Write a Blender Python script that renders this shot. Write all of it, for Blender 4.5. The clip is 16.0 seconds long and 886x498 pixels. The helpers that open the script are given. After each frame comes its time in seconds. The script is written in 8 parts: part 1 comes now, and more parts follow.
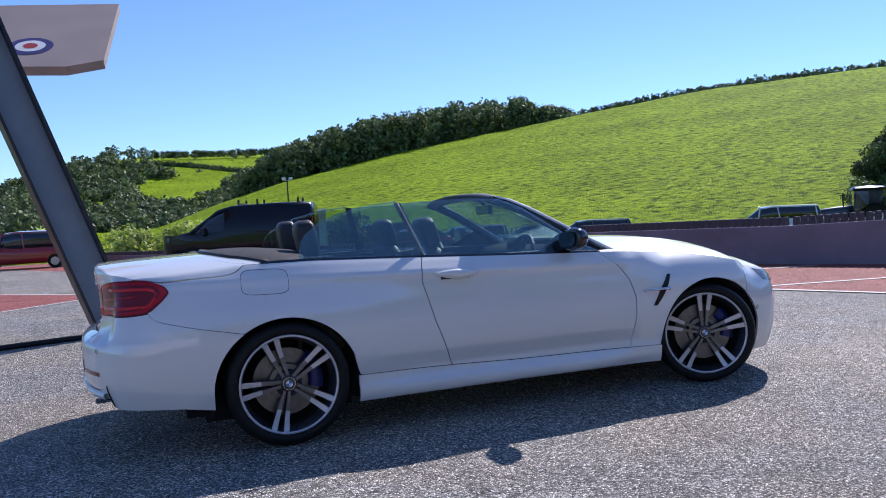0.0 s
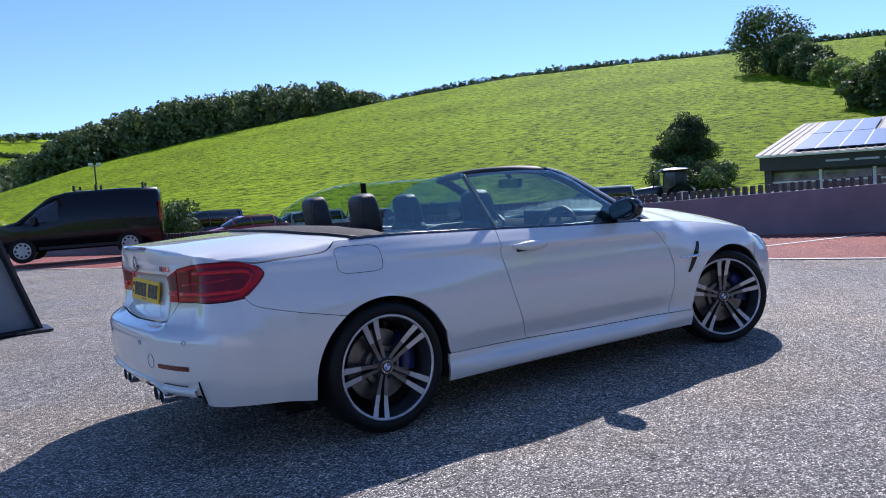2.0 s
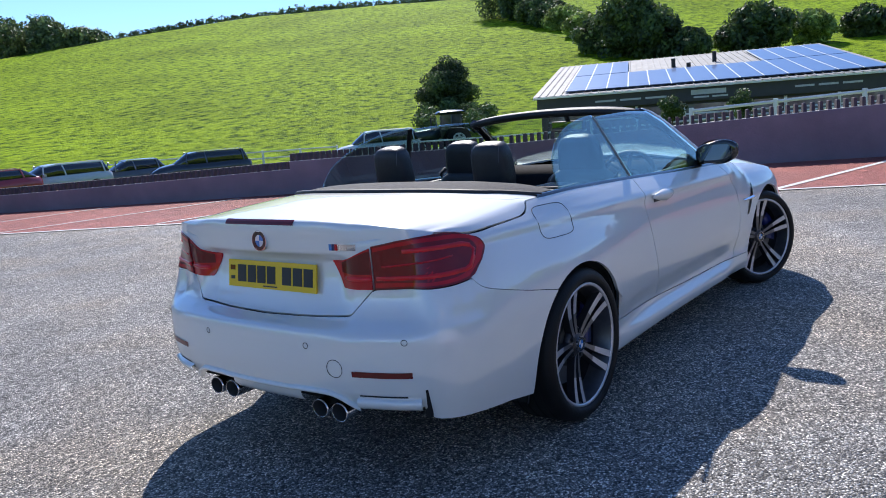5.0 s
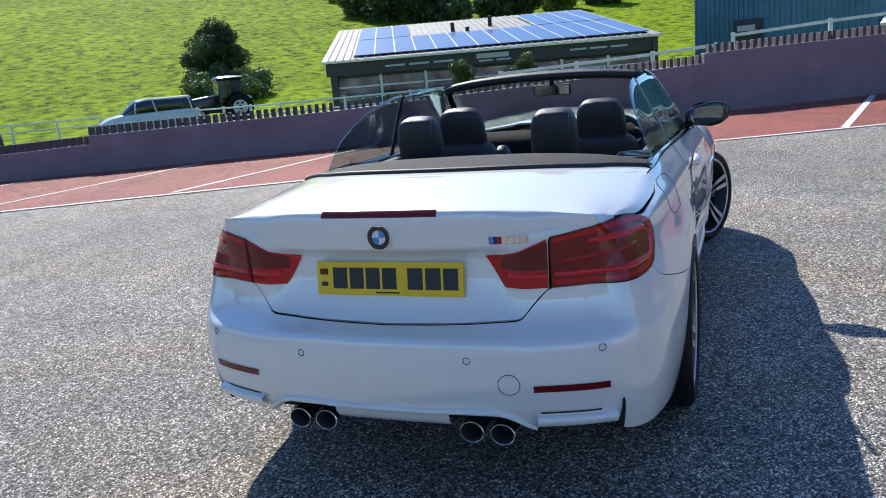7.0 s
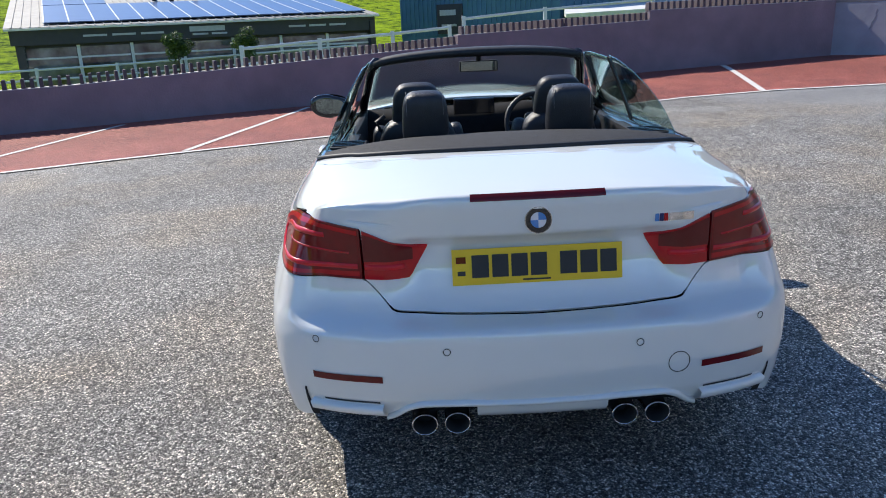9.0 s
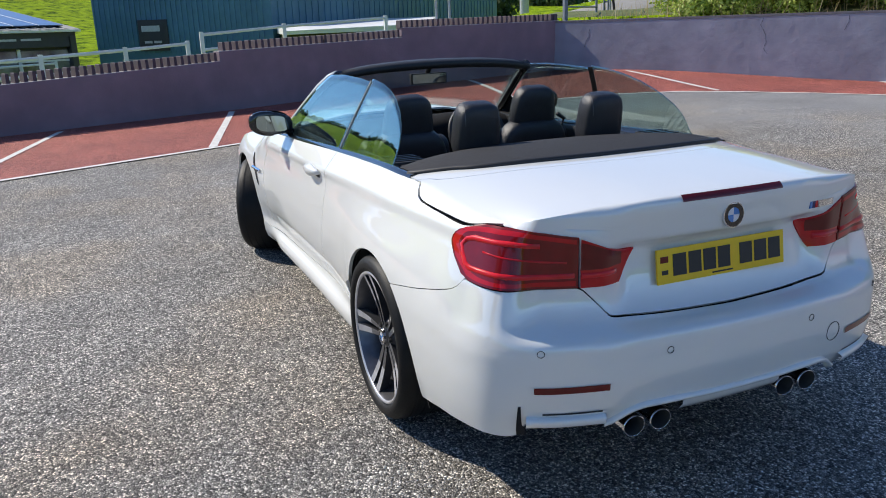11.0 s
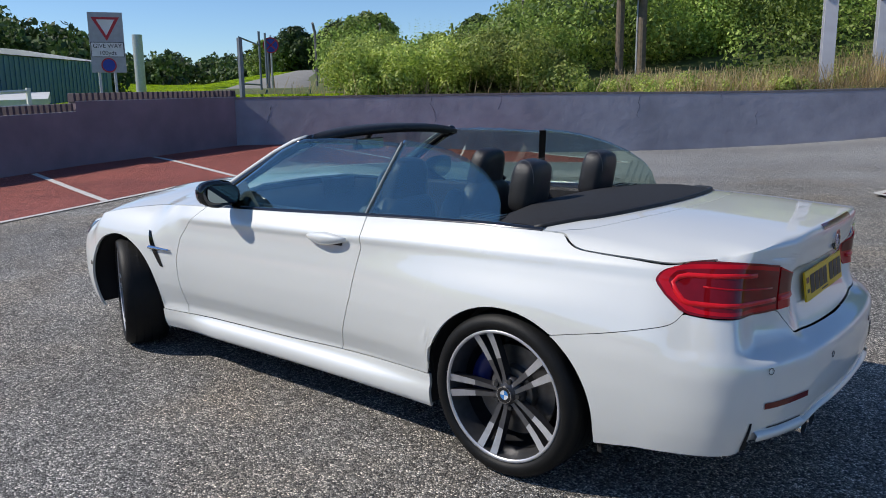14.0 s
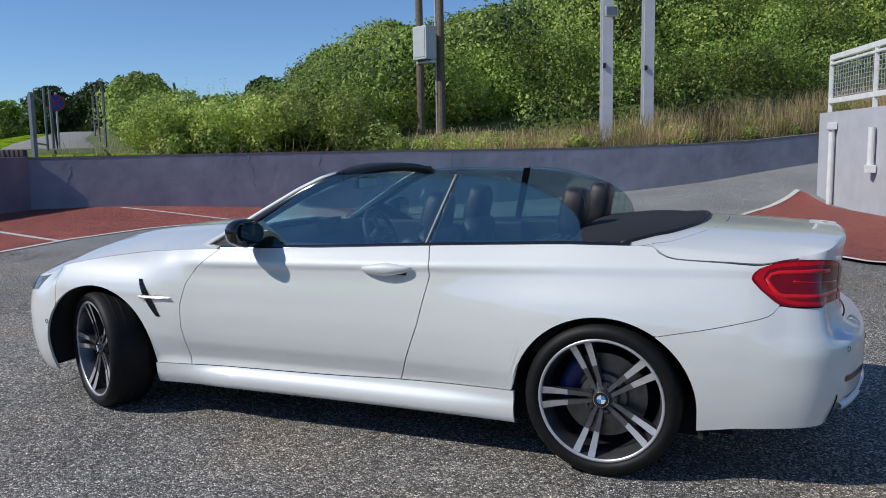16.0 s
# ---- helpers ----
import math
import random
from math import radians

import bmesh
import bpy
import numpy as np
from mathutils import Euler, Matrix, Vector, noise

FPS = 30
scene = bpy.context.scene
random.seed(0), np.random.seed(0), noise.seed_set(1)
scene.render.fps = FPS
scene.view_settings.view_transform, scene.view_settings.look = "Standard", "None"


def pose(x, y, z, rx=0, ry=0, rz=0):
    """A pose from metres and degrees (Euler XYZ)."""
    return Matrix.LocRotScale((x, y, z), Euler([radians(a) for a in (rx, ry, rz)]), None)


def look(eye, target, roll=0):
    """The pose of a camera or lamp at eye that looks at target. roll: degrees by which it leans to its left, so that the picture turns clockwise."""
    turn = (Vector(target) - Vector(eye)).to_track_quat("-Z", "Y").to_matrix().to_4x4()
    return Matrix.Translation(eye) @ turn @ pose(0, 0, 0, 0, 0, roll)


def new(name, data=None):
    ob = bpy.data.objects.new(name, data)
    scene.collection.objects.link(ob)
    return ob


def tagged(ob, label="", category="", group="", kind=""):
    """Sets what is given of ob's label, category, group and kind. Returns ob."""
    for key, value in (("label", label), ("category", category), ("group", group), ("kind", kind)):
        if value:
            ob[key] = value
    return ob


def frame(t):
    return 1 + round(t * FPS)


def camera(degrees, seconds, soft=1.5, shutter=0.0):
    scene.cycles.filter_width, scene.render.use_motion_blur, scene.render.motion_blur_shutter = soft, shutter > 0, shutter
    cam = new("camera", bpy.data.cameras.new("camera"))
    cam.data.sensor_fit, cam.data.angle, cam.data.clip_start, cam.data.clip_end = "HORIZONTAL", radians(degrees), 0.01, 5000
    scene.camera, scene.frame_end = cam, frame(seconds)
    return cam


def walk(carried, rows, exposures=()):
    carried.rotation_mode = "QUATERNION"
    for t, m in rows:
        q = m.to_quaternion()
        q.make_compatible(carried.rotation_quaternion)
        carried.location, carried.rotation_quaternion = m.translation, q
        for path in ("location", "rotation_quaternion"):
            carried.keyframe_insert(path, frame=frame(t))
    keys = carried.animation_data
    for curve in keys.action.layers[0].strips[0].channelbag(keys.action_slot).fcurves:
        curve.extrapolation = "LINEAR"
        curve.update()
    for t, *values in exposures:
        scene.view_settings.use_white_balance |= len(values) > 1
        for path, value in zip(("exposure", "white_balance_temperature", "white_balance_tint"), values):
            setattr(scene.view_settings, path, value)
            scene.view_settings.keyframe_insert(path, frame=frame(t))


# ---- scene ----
cam = camera(58.35, 16.0, soft=0.95)
PATH = [
    (0, (-0.702, -5.163, 1.208), (0.008, -3.295, 1.121), -3.0),
    (0.5, (-1.038, -4.959, 1.21), (-0.218, -3.138, 1.106), -2.9),
    (1, (-1.368, -4.76, 1.213), (-0.446, -2.989, 1.096), -3.0),
    (1.5, (-1.704, -4.574, 1.223), (-0.677, -2.862, 1.089), -3.3),
    (2, (-1.98, -4.328, 1.216), (-0.852, -2.683, 1.065), -3.8),
    (2.5, (-2.258, -4.067, 1.217), (-1.03, -2.497, 1.045), -4.3),
    (3, (-2.498, -3.794, 1.231), (-1.186, -2.297, 1.036), -4.8),
    (3.5, (-2.672, -3.477, 1.244), (-1.288, -2.05, 1.023), -5.2),
    (4, (-2.845, -3.142, 1.27), (-1.4, -1.783, 1.02), -5.3),
    (4.2, (-2.878, -3.009, 1.295), (-1.413, -1.676, 1.021), -5.1),
    (6.3, (-3.094, -1.55, 1.427), (-1.364, -0.635, 1.014), -5.1),
    (6.5, (-3.115, -1.416, 1.437), (-1.36, -0.558, 1.007), -5.2),
    (7, (-3.191, -1.076, 1.473), (-1.378, -0.374, 1.005), -5.2),
    (7.5, (-3.234, -0.729, 1.494), (-1.374, -0.197, 0.985), -4.8),
    (8, (-3.245, -0.373, 1.512), (-1.352, -0.031, 0.968), -4.3),
    (8.2, (-3.256, -0.245, 1.518), (-1.353, 0.027, 0.967), -3.7),
    (10.3, (-3.006, 1.299, 1.557), (-1.168, 0.763, 0.98), -2.6),
    (10.5, (-2.949, 1.435, 1.561), (-1.13, 0.832, 0.989), -2.3),
    (11, (-2.844, 1.795, 1.559), (-1.075, 1.046, 1.002), -1.9),
    (11.5, (-2.73, 2.118, 1.556), (-1.022, 1.228, 1.017), -1.5),
    (12, (-2.54, 2.4, 1.557), (-0.905, 1.371, 1.039), -1.1),
    (12.5, (-2.369, 2.694, 1.557), (-0.823, 1.525, 1.063), -0.9),
    (13, (-2.144, 2.918, 1.542), (-0.697, 1.62, 1.073), -0.8),
    (13.5, (-1.901, 3.069, 1.533), (-0.559, 1.652, 1.096), -0.8),
    (14, (-1.69, 3.319, 1.522), (-0.452, 1.798, 1.13), -0.7),
    (14.5, (-1.469, 3.53, 1.486), (-0.334, 1.922, 1.133), -0.8),
    (15, (-1.223, 3.704, 1.46), (-0.202, 2.014, 1.143), -0.9),
    (15.5, (-0.962, 3.99, 1.449), (-0.067, 2.224, 1.164), -1.0),
    (16, (-0.639, 4.162, 1.405), (0.118, 2.327, 1.159), -1.0),
]
EXPOSURES = [(0, 0.52, 6080, 20), (3.5, 0.61, 6130, 18), (7, 0.82, 6450, 10), (11, 0.60, 6750, 10), (13.5, 0.22, 6600, 10), (16, -0.01, 6350, 9)]
walk(cam, [(t, look(eye, aim, roll)) for t, eye, aim, roll in PATH], EXPOSURES)

# ==== body ====
# ---- light ----
SUN_AZ, SUN_EL = 39.7, 42.0
world = bpy.data.worlds.new("world")
scene.world = world
world.use_nodes = True
wn = world.node_tree.nodes
wl = world.node_tree.links
sky = wn.new("ShaderNodeTexSky")
sky.sky_type = 'NISHITA'
sky.sun_disc = False
sky.sun_elevation = radians(SUN_EL)
sky.sun_rotation = radians(90 - SUN_AZ)
sky.air_density, sky.dust_density, sky.ozone_density = 0.9, 0.0, 3.0
sky.altitude = 500
sky_tint = wn.new("ShaderNodeMix")
sky_tint.data_type, sky_tint.blend_type = 'RGBA', 'MULTIPLY'
sky_tint.inputs[0].default_value = 1.0
sky_tint.inputs[7].default_value = (0.80, 0.96, 1.16, 1)
wl.new(sky.outputs[0], sky_tint.inputs[6])
wl.new(sky_tint.outputs[2], wn["Background"].inputs[0])
wn["Background"].inputs[1].default_value = 0.100

sun = new("sun", bpy.data.lights.new("sun", 'SUN'))
sun.data.energy, sun.data.angle, sun.data.color = 3.7, radians(0.53), (1.0, 0.95, 0.87)
sd = Vector((math.cos(radians(SUN_EL)) * math.cos(radians(SUN_AZ)), math.cos(radians(SUN_EL)) * math.sin(radians(SUN_AZ)), math.sin(radians(SUN_EL))))
sun.matrix_world = look(sd * 50, (0, 0, 0))
scene.view_settings.exposure = 0.0


# ---- materials ----
def nodes_of(m):
    m.use_nodes = True
    return m.node_tree.nodes, m.node_tree.links, m.node_tree.nodes["Principled BSDF"]


def mat(name, c1, c2=None, rough=0.5, metal=0.0, scale=8.0, bump=0.0, bscale=60.0, coat=0.0, detail=6.0, rvar=0.0, coarse=0.0, cscale=0.6, spec=0.5):
    """Procedural surface: two colours mixed by fine grain, a coarse stain that darkens, relief."""
    m = bpy.data.materials.new(name)
    n, l, b = nodes_of(m)
    c2 = c2 or tuple(v * 0.82 for v in c1)
    geo = n.new("ShaderNodeTexCoord")
    nz = n.new("ShaderNodeTexNoise")
    nz.inputs["Scale"].default_value, nz.inputs["Detail"].default_value = scale, detail
    l.new(geo.outputs["Object"], nz.inputs["Vector"])
    mix = n.new("ShaderNodeMix")
    mix.data_type = 'RGBA'
    ramp = n.new("ShaderNodeMapRange")
    ramp.inputs[1].default_value, ramp.inputs[2].default_value = 0.3, 0.7
    l.new(nz.outputs[0], ramp.inputs[0])
    l.new(ramp.outputs[0], mix.inputs[0])
    mix.inputs[6].default_value, mix.inputs[7].default_value = (*c1, 1), (*c2, 1)
    out = mix.outputs[2]
    if coarse:
        nc = n.new("ShaderNodeTexNoise")
        nc.inputs["Scale"].default_value, nc.inputs["Detail"].default_value = cscale, 4
        l.new(geo.outputs["Object"], nc.inputs["Vector"])
        mr = n.new("ShaderNodeMapRange")
        mr.inputs[1].default_value, mr.inputs[2].default_value, mr.inputs[3].default_value, mr.inputs[4].default_value = 0.3, 0.7, 1 - coarse, 1 + coarse
        l.new(nc.outputs[0], mr.inputs[0])
        mm = n.new("ShaderNodeVectorMath")
        mm.operation = 'SCALE'
        l.new(out, mm.inputs[0])
        l.new(mr.outputs[0], mm.inputs["Scale"])
        out = mm.outputs[0]
    l.new(out, b.inputs["Base Color"])
    b.inputs["Roughness"].default_value, b.inputs["Metallic"].default_value = rough, metal
    b.inputs["Coat Weight"].default_value, b.inputs["Coat Roughness"].default_value = coat, 0.03
    b.inputs["Specular IOR Level"].default_value = spec
    if rvar:
        rr = n.new("ShaderNodeMapRange")
        rr.inputs[3].default_value, rr.inputs[4].default_value = max(rough - rvar, 0.02), rough + rvar
        l.new(nz.outputs[0], rr.inputs[0])
        l.new(rr.outputs[0], b.inputs["Roughness"])
    if bump:
        nb = n.new("ShaderNodeTexNoise")
        nb.inputs["Scale"].default_value, nb.inputs["Detail"].default_value = bscale, 5
        l.new(geo.outputs["Object"], nb.inputs["Vector"])
        bp = n.new("ShaderNodeBump")
        bp.inputs["Strength"].default_value, bp.inputs["Distance"].default_value = min(bump, 1.0), 0.02 * max(bump, 0.3)
        l.new(nb.outputs[0], bp.inputs["Height"])
        l.new(bp.outputs[0], b.inputs["Normal"])
    return m


def glass_mat(name, tint, rough=0.0, mixing=0.12):
    """Thin pane: clear with a tint and a mirror-like gloss that follows Fresnel."""
    m = bpy.data.materials.new(name)
    n, l, b = nodes_of(m)
    tr, gl, lw, mx = n.new("ShaderNodeBsdfTransparent"), n.new("ShaderNodeBsdfGlossy"), n.new("ShaderNodeLayerWeight"), n.new("ShaderNodeMixShader")
    pw, ad = n.new("ShaderNodeMath"), n.new("ShaderNodeMath")
    tr.inputs[0].default_value = (*tint, 1)
    gl.inputs["Color"].default_value = (0.84, 0.95, 0.92, 1)
    gl.inputs["Roughness"].default_value = rough
    lw.inputs[0].default_value = 0.5
    pw.operation, ad.operation = 'POWER', 'MULTIPLY_ADD'
    pw.inputs[1].default_value = 5.0
    ad.inputs[1].default_value, ad.inputs[2].default_value = 0.95, mixing
    l.new(lw.outputs["Facing"], pw.inputs[0])
    l.new(pw.outputs[0], ad.inputs[0])
    l.new(ad.outputs[0], mx.inputs[0])
    l.new(tr.outputs[0], mx.inputs[1])
    l.new(gl.outputs[0], mx.inputs[2])
    l.new(mx.outputs[0], n["Material Output"].inputs[0])
    return m


def asphalt_mat(name, dark, light, stone, gscale=95.0, patch=0.25, worn=(1.0, 1.0, 1.0), cracks=False):
    """Chippings of different greys set in dark binder, worn patches at a coarse scale, a few fine cracks. Part of the
    sun-and-shade contrast between chippings is put into their colours.
    """
    m = bpy.data.materials.new(name)
    n, l, b = nodes_of(m)
    tc = n.new("ShaderNodeTexCoord")

    def noise_node(scale, detail, lo, hi, a=0.3, z=0.7, rough=0.5):
        k, r = n.new("ShaderNodeTexNoise"), n.new("ShaderNodeMapRange")
        k.inputs["Scale"].default_value, k.inputs["Detail"].default_value, k.inputs["Roughness"].default_value = scale, detail, rough
        l.new(tc.outputs["Object"], k.inputs["Vector"])
        for q, v in zip((1, 2, 3, 4), (a, z, lo, hi)):
            r.inputs[q].default_value = v
        l.new(k.outputs[0], r.inputs[0])
        return r.outputs[0]

    def times(a, c):
        k = n.new("ShaderNodeMath")
        k.operation = 'MULTIPLY'
        l.new(a, k.inputs[0])
        l.new(c, k.inputs[1])
        return k.outputs[0]
    vo, ve = n.new("ShaderNodeTexVoronoi"), n.new("ShaderNodeTexVoronoi")
    ve.feature = 'DISTANCE_TO_EDGE'
    for v in (vo, ve):
        v.inputs["Scale"].default_value = gscale
        l.new(tc.outputs["Object"], v.inputs["Vector"])
    sep = n.new("ShaderNodeSeparateColor")
    l.new(vo.outputs["Color"], sep.inputs[0])
    r1 = n.new("ShaderNodeValToRGB")
    e = r1.color_ramp.elements
    e[0].position, e[0].color = 0.0, (*dark, 1)
    e[1].position, e[1].color = 1.0, (*stone, 1)
    for pos, c in ((0.28, [v * 0.55 for v in light]), (0.62, light), (0.86, [0.45 * v + 0.55 * w for v, w in zip(light, stone)])):
        e.new(pos).color = (*c, 1)
    l.new(sep.outputs[0], r1.inputs[0])
    binder = n.new("ShaderNodeMapRange")
    for q, v in zip((1, 2, 3, 4), (0.0, 0.22, 0.18, 1.22)):
        binder.inputs[q].default_value = v
    l.new(ve.outputs[0], binder.inputs[0])
    amount = times(times(noise_node(0.33, 7, 1 - patch, 1 + patch), noise_node(17.0, 5, 0.80, 1.20)), times(binder.outputs[0], noise_node(2.3, 6, 0.86, 1.14)))
    if cracks:
        cr, wob, add = n.new("ShaderNodeTexVoronoi"), n.new("ShaderNodeTexNoise"), n.new("ShaderNodeVectorMath")
        wob.inputs["Scale"].default_value, wob.inputs["Detail"].default_value = 1.6, 6
        l.new(tc.outputs["Object"], wob.inputs["Vector"])
        add.operation = 'MULTIPLY_ADD'
        add.inputs[1].default_value = (0.9, 0.9, 0.0)
        l.new(wob.outputs["Color"], add.inputs[0])
        l.new(tc.outputs["Object"], add.inputs[2])
        cr.feature = 'DISTANCE_TO_EDGE'
        cr.inputs["Scale"].default_value = 0.21
        l.new(add.outputs[0], cr.inputs["Vector"])
        cm = n.new("ShaderNodeMapRange")
        for q, v in zip((1, 2, 3, 4), (0.0004, 0.0022, 0.62, 1.0)):
            cm.inputs[q].default_value = v
        l.new(cr.outputs[0], cm.inputs[0])
        amount = times(amount, cm.outputs[0])
    tint = n.new("ShaderNodeMix")
    tint.data_type, tint.blend_type = 'RGBA', 'MULTIPLY'
    l.new(noise_node(0.7, 6, 0.0, 1.0, 0.45, 0.62), tint.inputs[0])
    l.new(r1.outputs[0], tint.inputs[6])
    tint.inputs[7].default_value = (*worn, 1)
    vm = n.new("ShaderNodeVectorMath")
    vm.operation = 'SCALE'
    l.new(tint.outputs[2], vm.inputs[0])
    l.new(amount, vm.inputs["Scale"])
    colour = vm.outputs[0]
    if cracks:
        # closer-grained grey tarmac on the ramp along the slate wall
        along, edge, sm, fine = n.new("ShaderNodeVectorMath"), n.new("ShaderNodeMath"), n.new("ShaderNodeMapRange"), n.new("ShaderNodeMix")
        along.operation, edge.operation, fine.data_type = 'DOT_PRODUCT', 'ADD', 'RGBA'
        l.new(tc.outputs["Object"], along.inputs[0])
        along.inputs[1].default_value = (-0.593, 0.805, 0.0)
        l.new(along.outputs["Value"], edge.inputs[0])
        l.new(noise_node(0.45, 5, -1.6, 1.6), edge.inputs[1])
        sm.inputs[1].default_value, sm.inputs[2].default_value, sm.inputs[3].default_value, sm.inputs[4].default_value = -11.2, -8.2, 0.86, 0.0
        l.new(edge.outputs[0], sm.inputs[0])
        l.new(sm.outputs[0], fine.inputs[0])
        l.new(colour, fine.inputs[6])
        grain = n.new("ShaderNodeVectorMath")
        grain.operation = 'SCALE'
        grain.inputs[0].default_value = (0.285, 0.284, 0.280)
        l.new(times(noise_node(0.5, 5, 0.82, 1.18), noise_node(40.0, 4, 0.75, 1.25)), grain.inputs["Scale"])
        l.new(grain.outputs[0], fine.inputs[7])
        colour = fine.outputs[2]
    l.new(colour, b.inputs["Base Color"])
    b.inputs["Roughness"].default_value = 0.74
    b.inputs["Specular IOR Level"].default_value = 0.32
    bp, b2 = n.new("ShaderNodeBump"), n.new("ShaderNodeBump")
    bp.inputs["Strength"].default_value, bp.inputs["Distance"].default_value = 1.0, 0.009
    bp.invert = True
    l.new(vo.outputs["Distance"], bp.inputs["Height"])
    b2.inputs["Strength"].default_value, b2.inputs["Distance"].default_value = 0.5, 0.012
    l.new(noise_node(6.0, 4, 0.0, 1.0), b2.inputs["Height"])
    l.new(b2.outputs[0], bp.inputs["Normal"])
    l.new(bp.outputs[0], b.inputs["Normal"])
    return m


def leaf_mat(name, c1, c2, trans=0.35):
    m = bpy.data.materials.new(name)
    n, l, b = nodes_of(m)
    g = n.new("ShaderNodeNewGeometry")
    mix = n.new("ShaderNodeMix")
    mix.data_type = 'RGBA'
    l.new(g.outputs["Random Per Island"], mix.inputs[0])
    mix.inputs[6].default_value, mix.inputs[7].default_value = (*c1, 1), (*c2, 1)
    tc, nz, mr, vm = n.new("ShaderNodeTexCoord"), n.new("ShaderNodeTexNoise"), n.new("ShaderNodeMapRange"), n.new("ShaderNodeVectorMath")
    nz.inputs["Scale"].default_value = 0.35
    l.new(tc.outputs["Object"], nz.inputs["Vector"])
    mr.inputs[1].default_value, mr.inputs[2].default_value, mr.inputs[3].default_value, mr.inputs[4].default_value = 0.33, 0.67, 0.45, 1.45
    l.new(nz.outputs[0], mr.inputs[0])
    vm.operation = 'SCALE'
    l.new(mix.outputs[2], vm.inputs[0])
    l.new(mr.outputs[0], vm.inputs["Scale"])
    l.new(vm.outputs[0], b.inputs["Base Color"])
    b.inputs["Roughness"].default_value = 0.6
    tl, ms = n.new("ShaderNodeBsdfTranslucent"), n.new("ShaderNodeMixShader")
    l.new(vm.outputs[0], tl.inputs[0])
    ms.inputs[0].default_value = trans
    l.new(b.outputs[0], ms.inputs[1])
    l.new(tl.outputs[0], ms.inputs[2])
    l.new(ms.outputs[0], n["Material Output"].inputs[0])
    return m


def grass_mat(name):
    """Grazed pasture: tufts, lighter worn strips, soft relief."""
    m = bpy.data.materials.new(name)
    n, l, b = nodes_of(m)
    tc = n.new("ShaderNodeTexCoord")
    n1, n2, n3 = n.new("ShaderNodeTexNoise"), n.new("ShaderNodeTexNoise"), n.new("ShaderNodeTexNoise")
    n1.inputs["Scale"].default_value, n1.inputs["Detail"].default_value = 0.9, 8
    n1.inputs["Roughness"].default_value = 0.7
    n2.inputs["Scale"].default_value, n2.inputs["Detail"].default_value = 0.05, 5
    n3.inputs["Scale"].default_value, n3.inputs["Detail"].default_value = 6.0, 6
    for k in (n1, n2, n3):
        l.new(tc.outputs["Object"], k.inputs["Vector"])
    r = n.new("ShaderNodeValToRGB")
    e = r.color_ramp.elements
    e[0].position, e[0].color = 0.39, (0.04, 0.085, 0.004, 1)
    e[1].position, e[1].color = 0.59, (0.30, 0.42, 0.010, 1)
    k = e.new(0.475)
    k.color = (0.185, 0.285, 0.008, 1)
    l.new(n1.outputs[0], r.inputs[0])
    mr = n.new("ShaderNodeMapRange")
    mr.inputs[1].default_value, mr.inputs[2].default_value, mr.inputs[3].default_value, mr.inputs[4].default_value = 0.3, 0.7, 0.82, 1.22
    l.new(n2.outputs[0], mr.inputs[0])
    vm = n.new("ShaderNodeVectorMath")
    vm.operation = 'SCALE'
    l.new(r.outputs[0], vm.inputs[0])
    l.new(mr.outputs[0], vm.inputs["Scale"])
    l.new(vm.outputs[0], b.inputs["Base Color"])
    b.inputs["Roughness"].default_value = 0.8
    b.inputs["Specular IOR Level"].default_value = 0.03
    bp, b2 = n.new("ShaderNodeBump"), n.new("ShaderNodeBump")
    bp.inputs["Strength"].default_value, bp.inputs["Distance"].default_value = 1.0, 0.55
    l.new(n1.outputs[0], bp.inputs["Height"])
    b2.inputs["Strength"].default_value, b2.inputs["Distance"].default_value = 0.7, 0.08
    l.new(n3.outputs[0], b2.inputs["Height"])
    l.new(bp.outputs[0], b2.inputs["Normal"])
    l.new(b2.outputs[0], b.inputs["Normal"])
    return m


M_ASPHALT = asphalt_mat("asphalt", (0.060, 0.057, 0.053), (0.33, 0.314, 0.288), (0.94, 0.89, 0.80), 112.0, 0.20, (1.06, 0.98, 0.88), True)
M_RED = asphalt_mat("red_surfacing", (0.30, 0.062, 0.048), (0.52, 0.14, 0.105), (0.66, 0.27, 0.21), 110.0, 0.16, (0.88, 0.9, 0.95))
M_LINE = mat("road_paint", (0.72, 0.70, 0.66), (0.52, 0.50, 0.46), rough=0.75, scale=14, bump=0.3, bscale=120)
M_GRASS = grass_mat("pasture")
M_WALL1 = mat("mauve_wall_paint", (0.235, 0.180, 0.212), (0.20, 0.155, 0.185), rough=0.8, scale=3.0, bump=0.5, bscale=26, coarse=0.14, cscale=0.8)
M_WALL2 = mat("slate_wall_paint", (0.335, 0.336, 0.388), (0.262, 0.264, 0.310), rough=0.72, scale=2.2, bump=0.8, bscale=4.0, coarse=0.16, cscale=0.5)
M_CAP = mat("concrete_coping", (0.24, 0.22, 0.22), (0.17, 0.155, 0.16), rough=0.85, scale=9, bump=0.4, bscale=60)
M_WHITE = mat("white_gloss_paint", (0.78, 0.78, 0.77), (0.66, 0.66, 0.64), rough=0.45, scale=5, bump=0.1)
M_GALV = mat("galvanised_steel", (0.55, 0.56, 0.58), (0.44, 0.45, 0.47), rough=0.5, metal=0.35, scale=7)
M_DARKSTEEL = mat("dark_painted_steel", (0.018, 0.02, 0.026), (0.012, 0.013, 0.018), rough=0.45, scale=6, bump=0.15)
M_BLUESTEEL = mat("blue_grey_web_steel", (0.20, 0.25, 0.31), (0.17, 0.215, 0.27), rough=0.5, scale=4, bump=0.15)
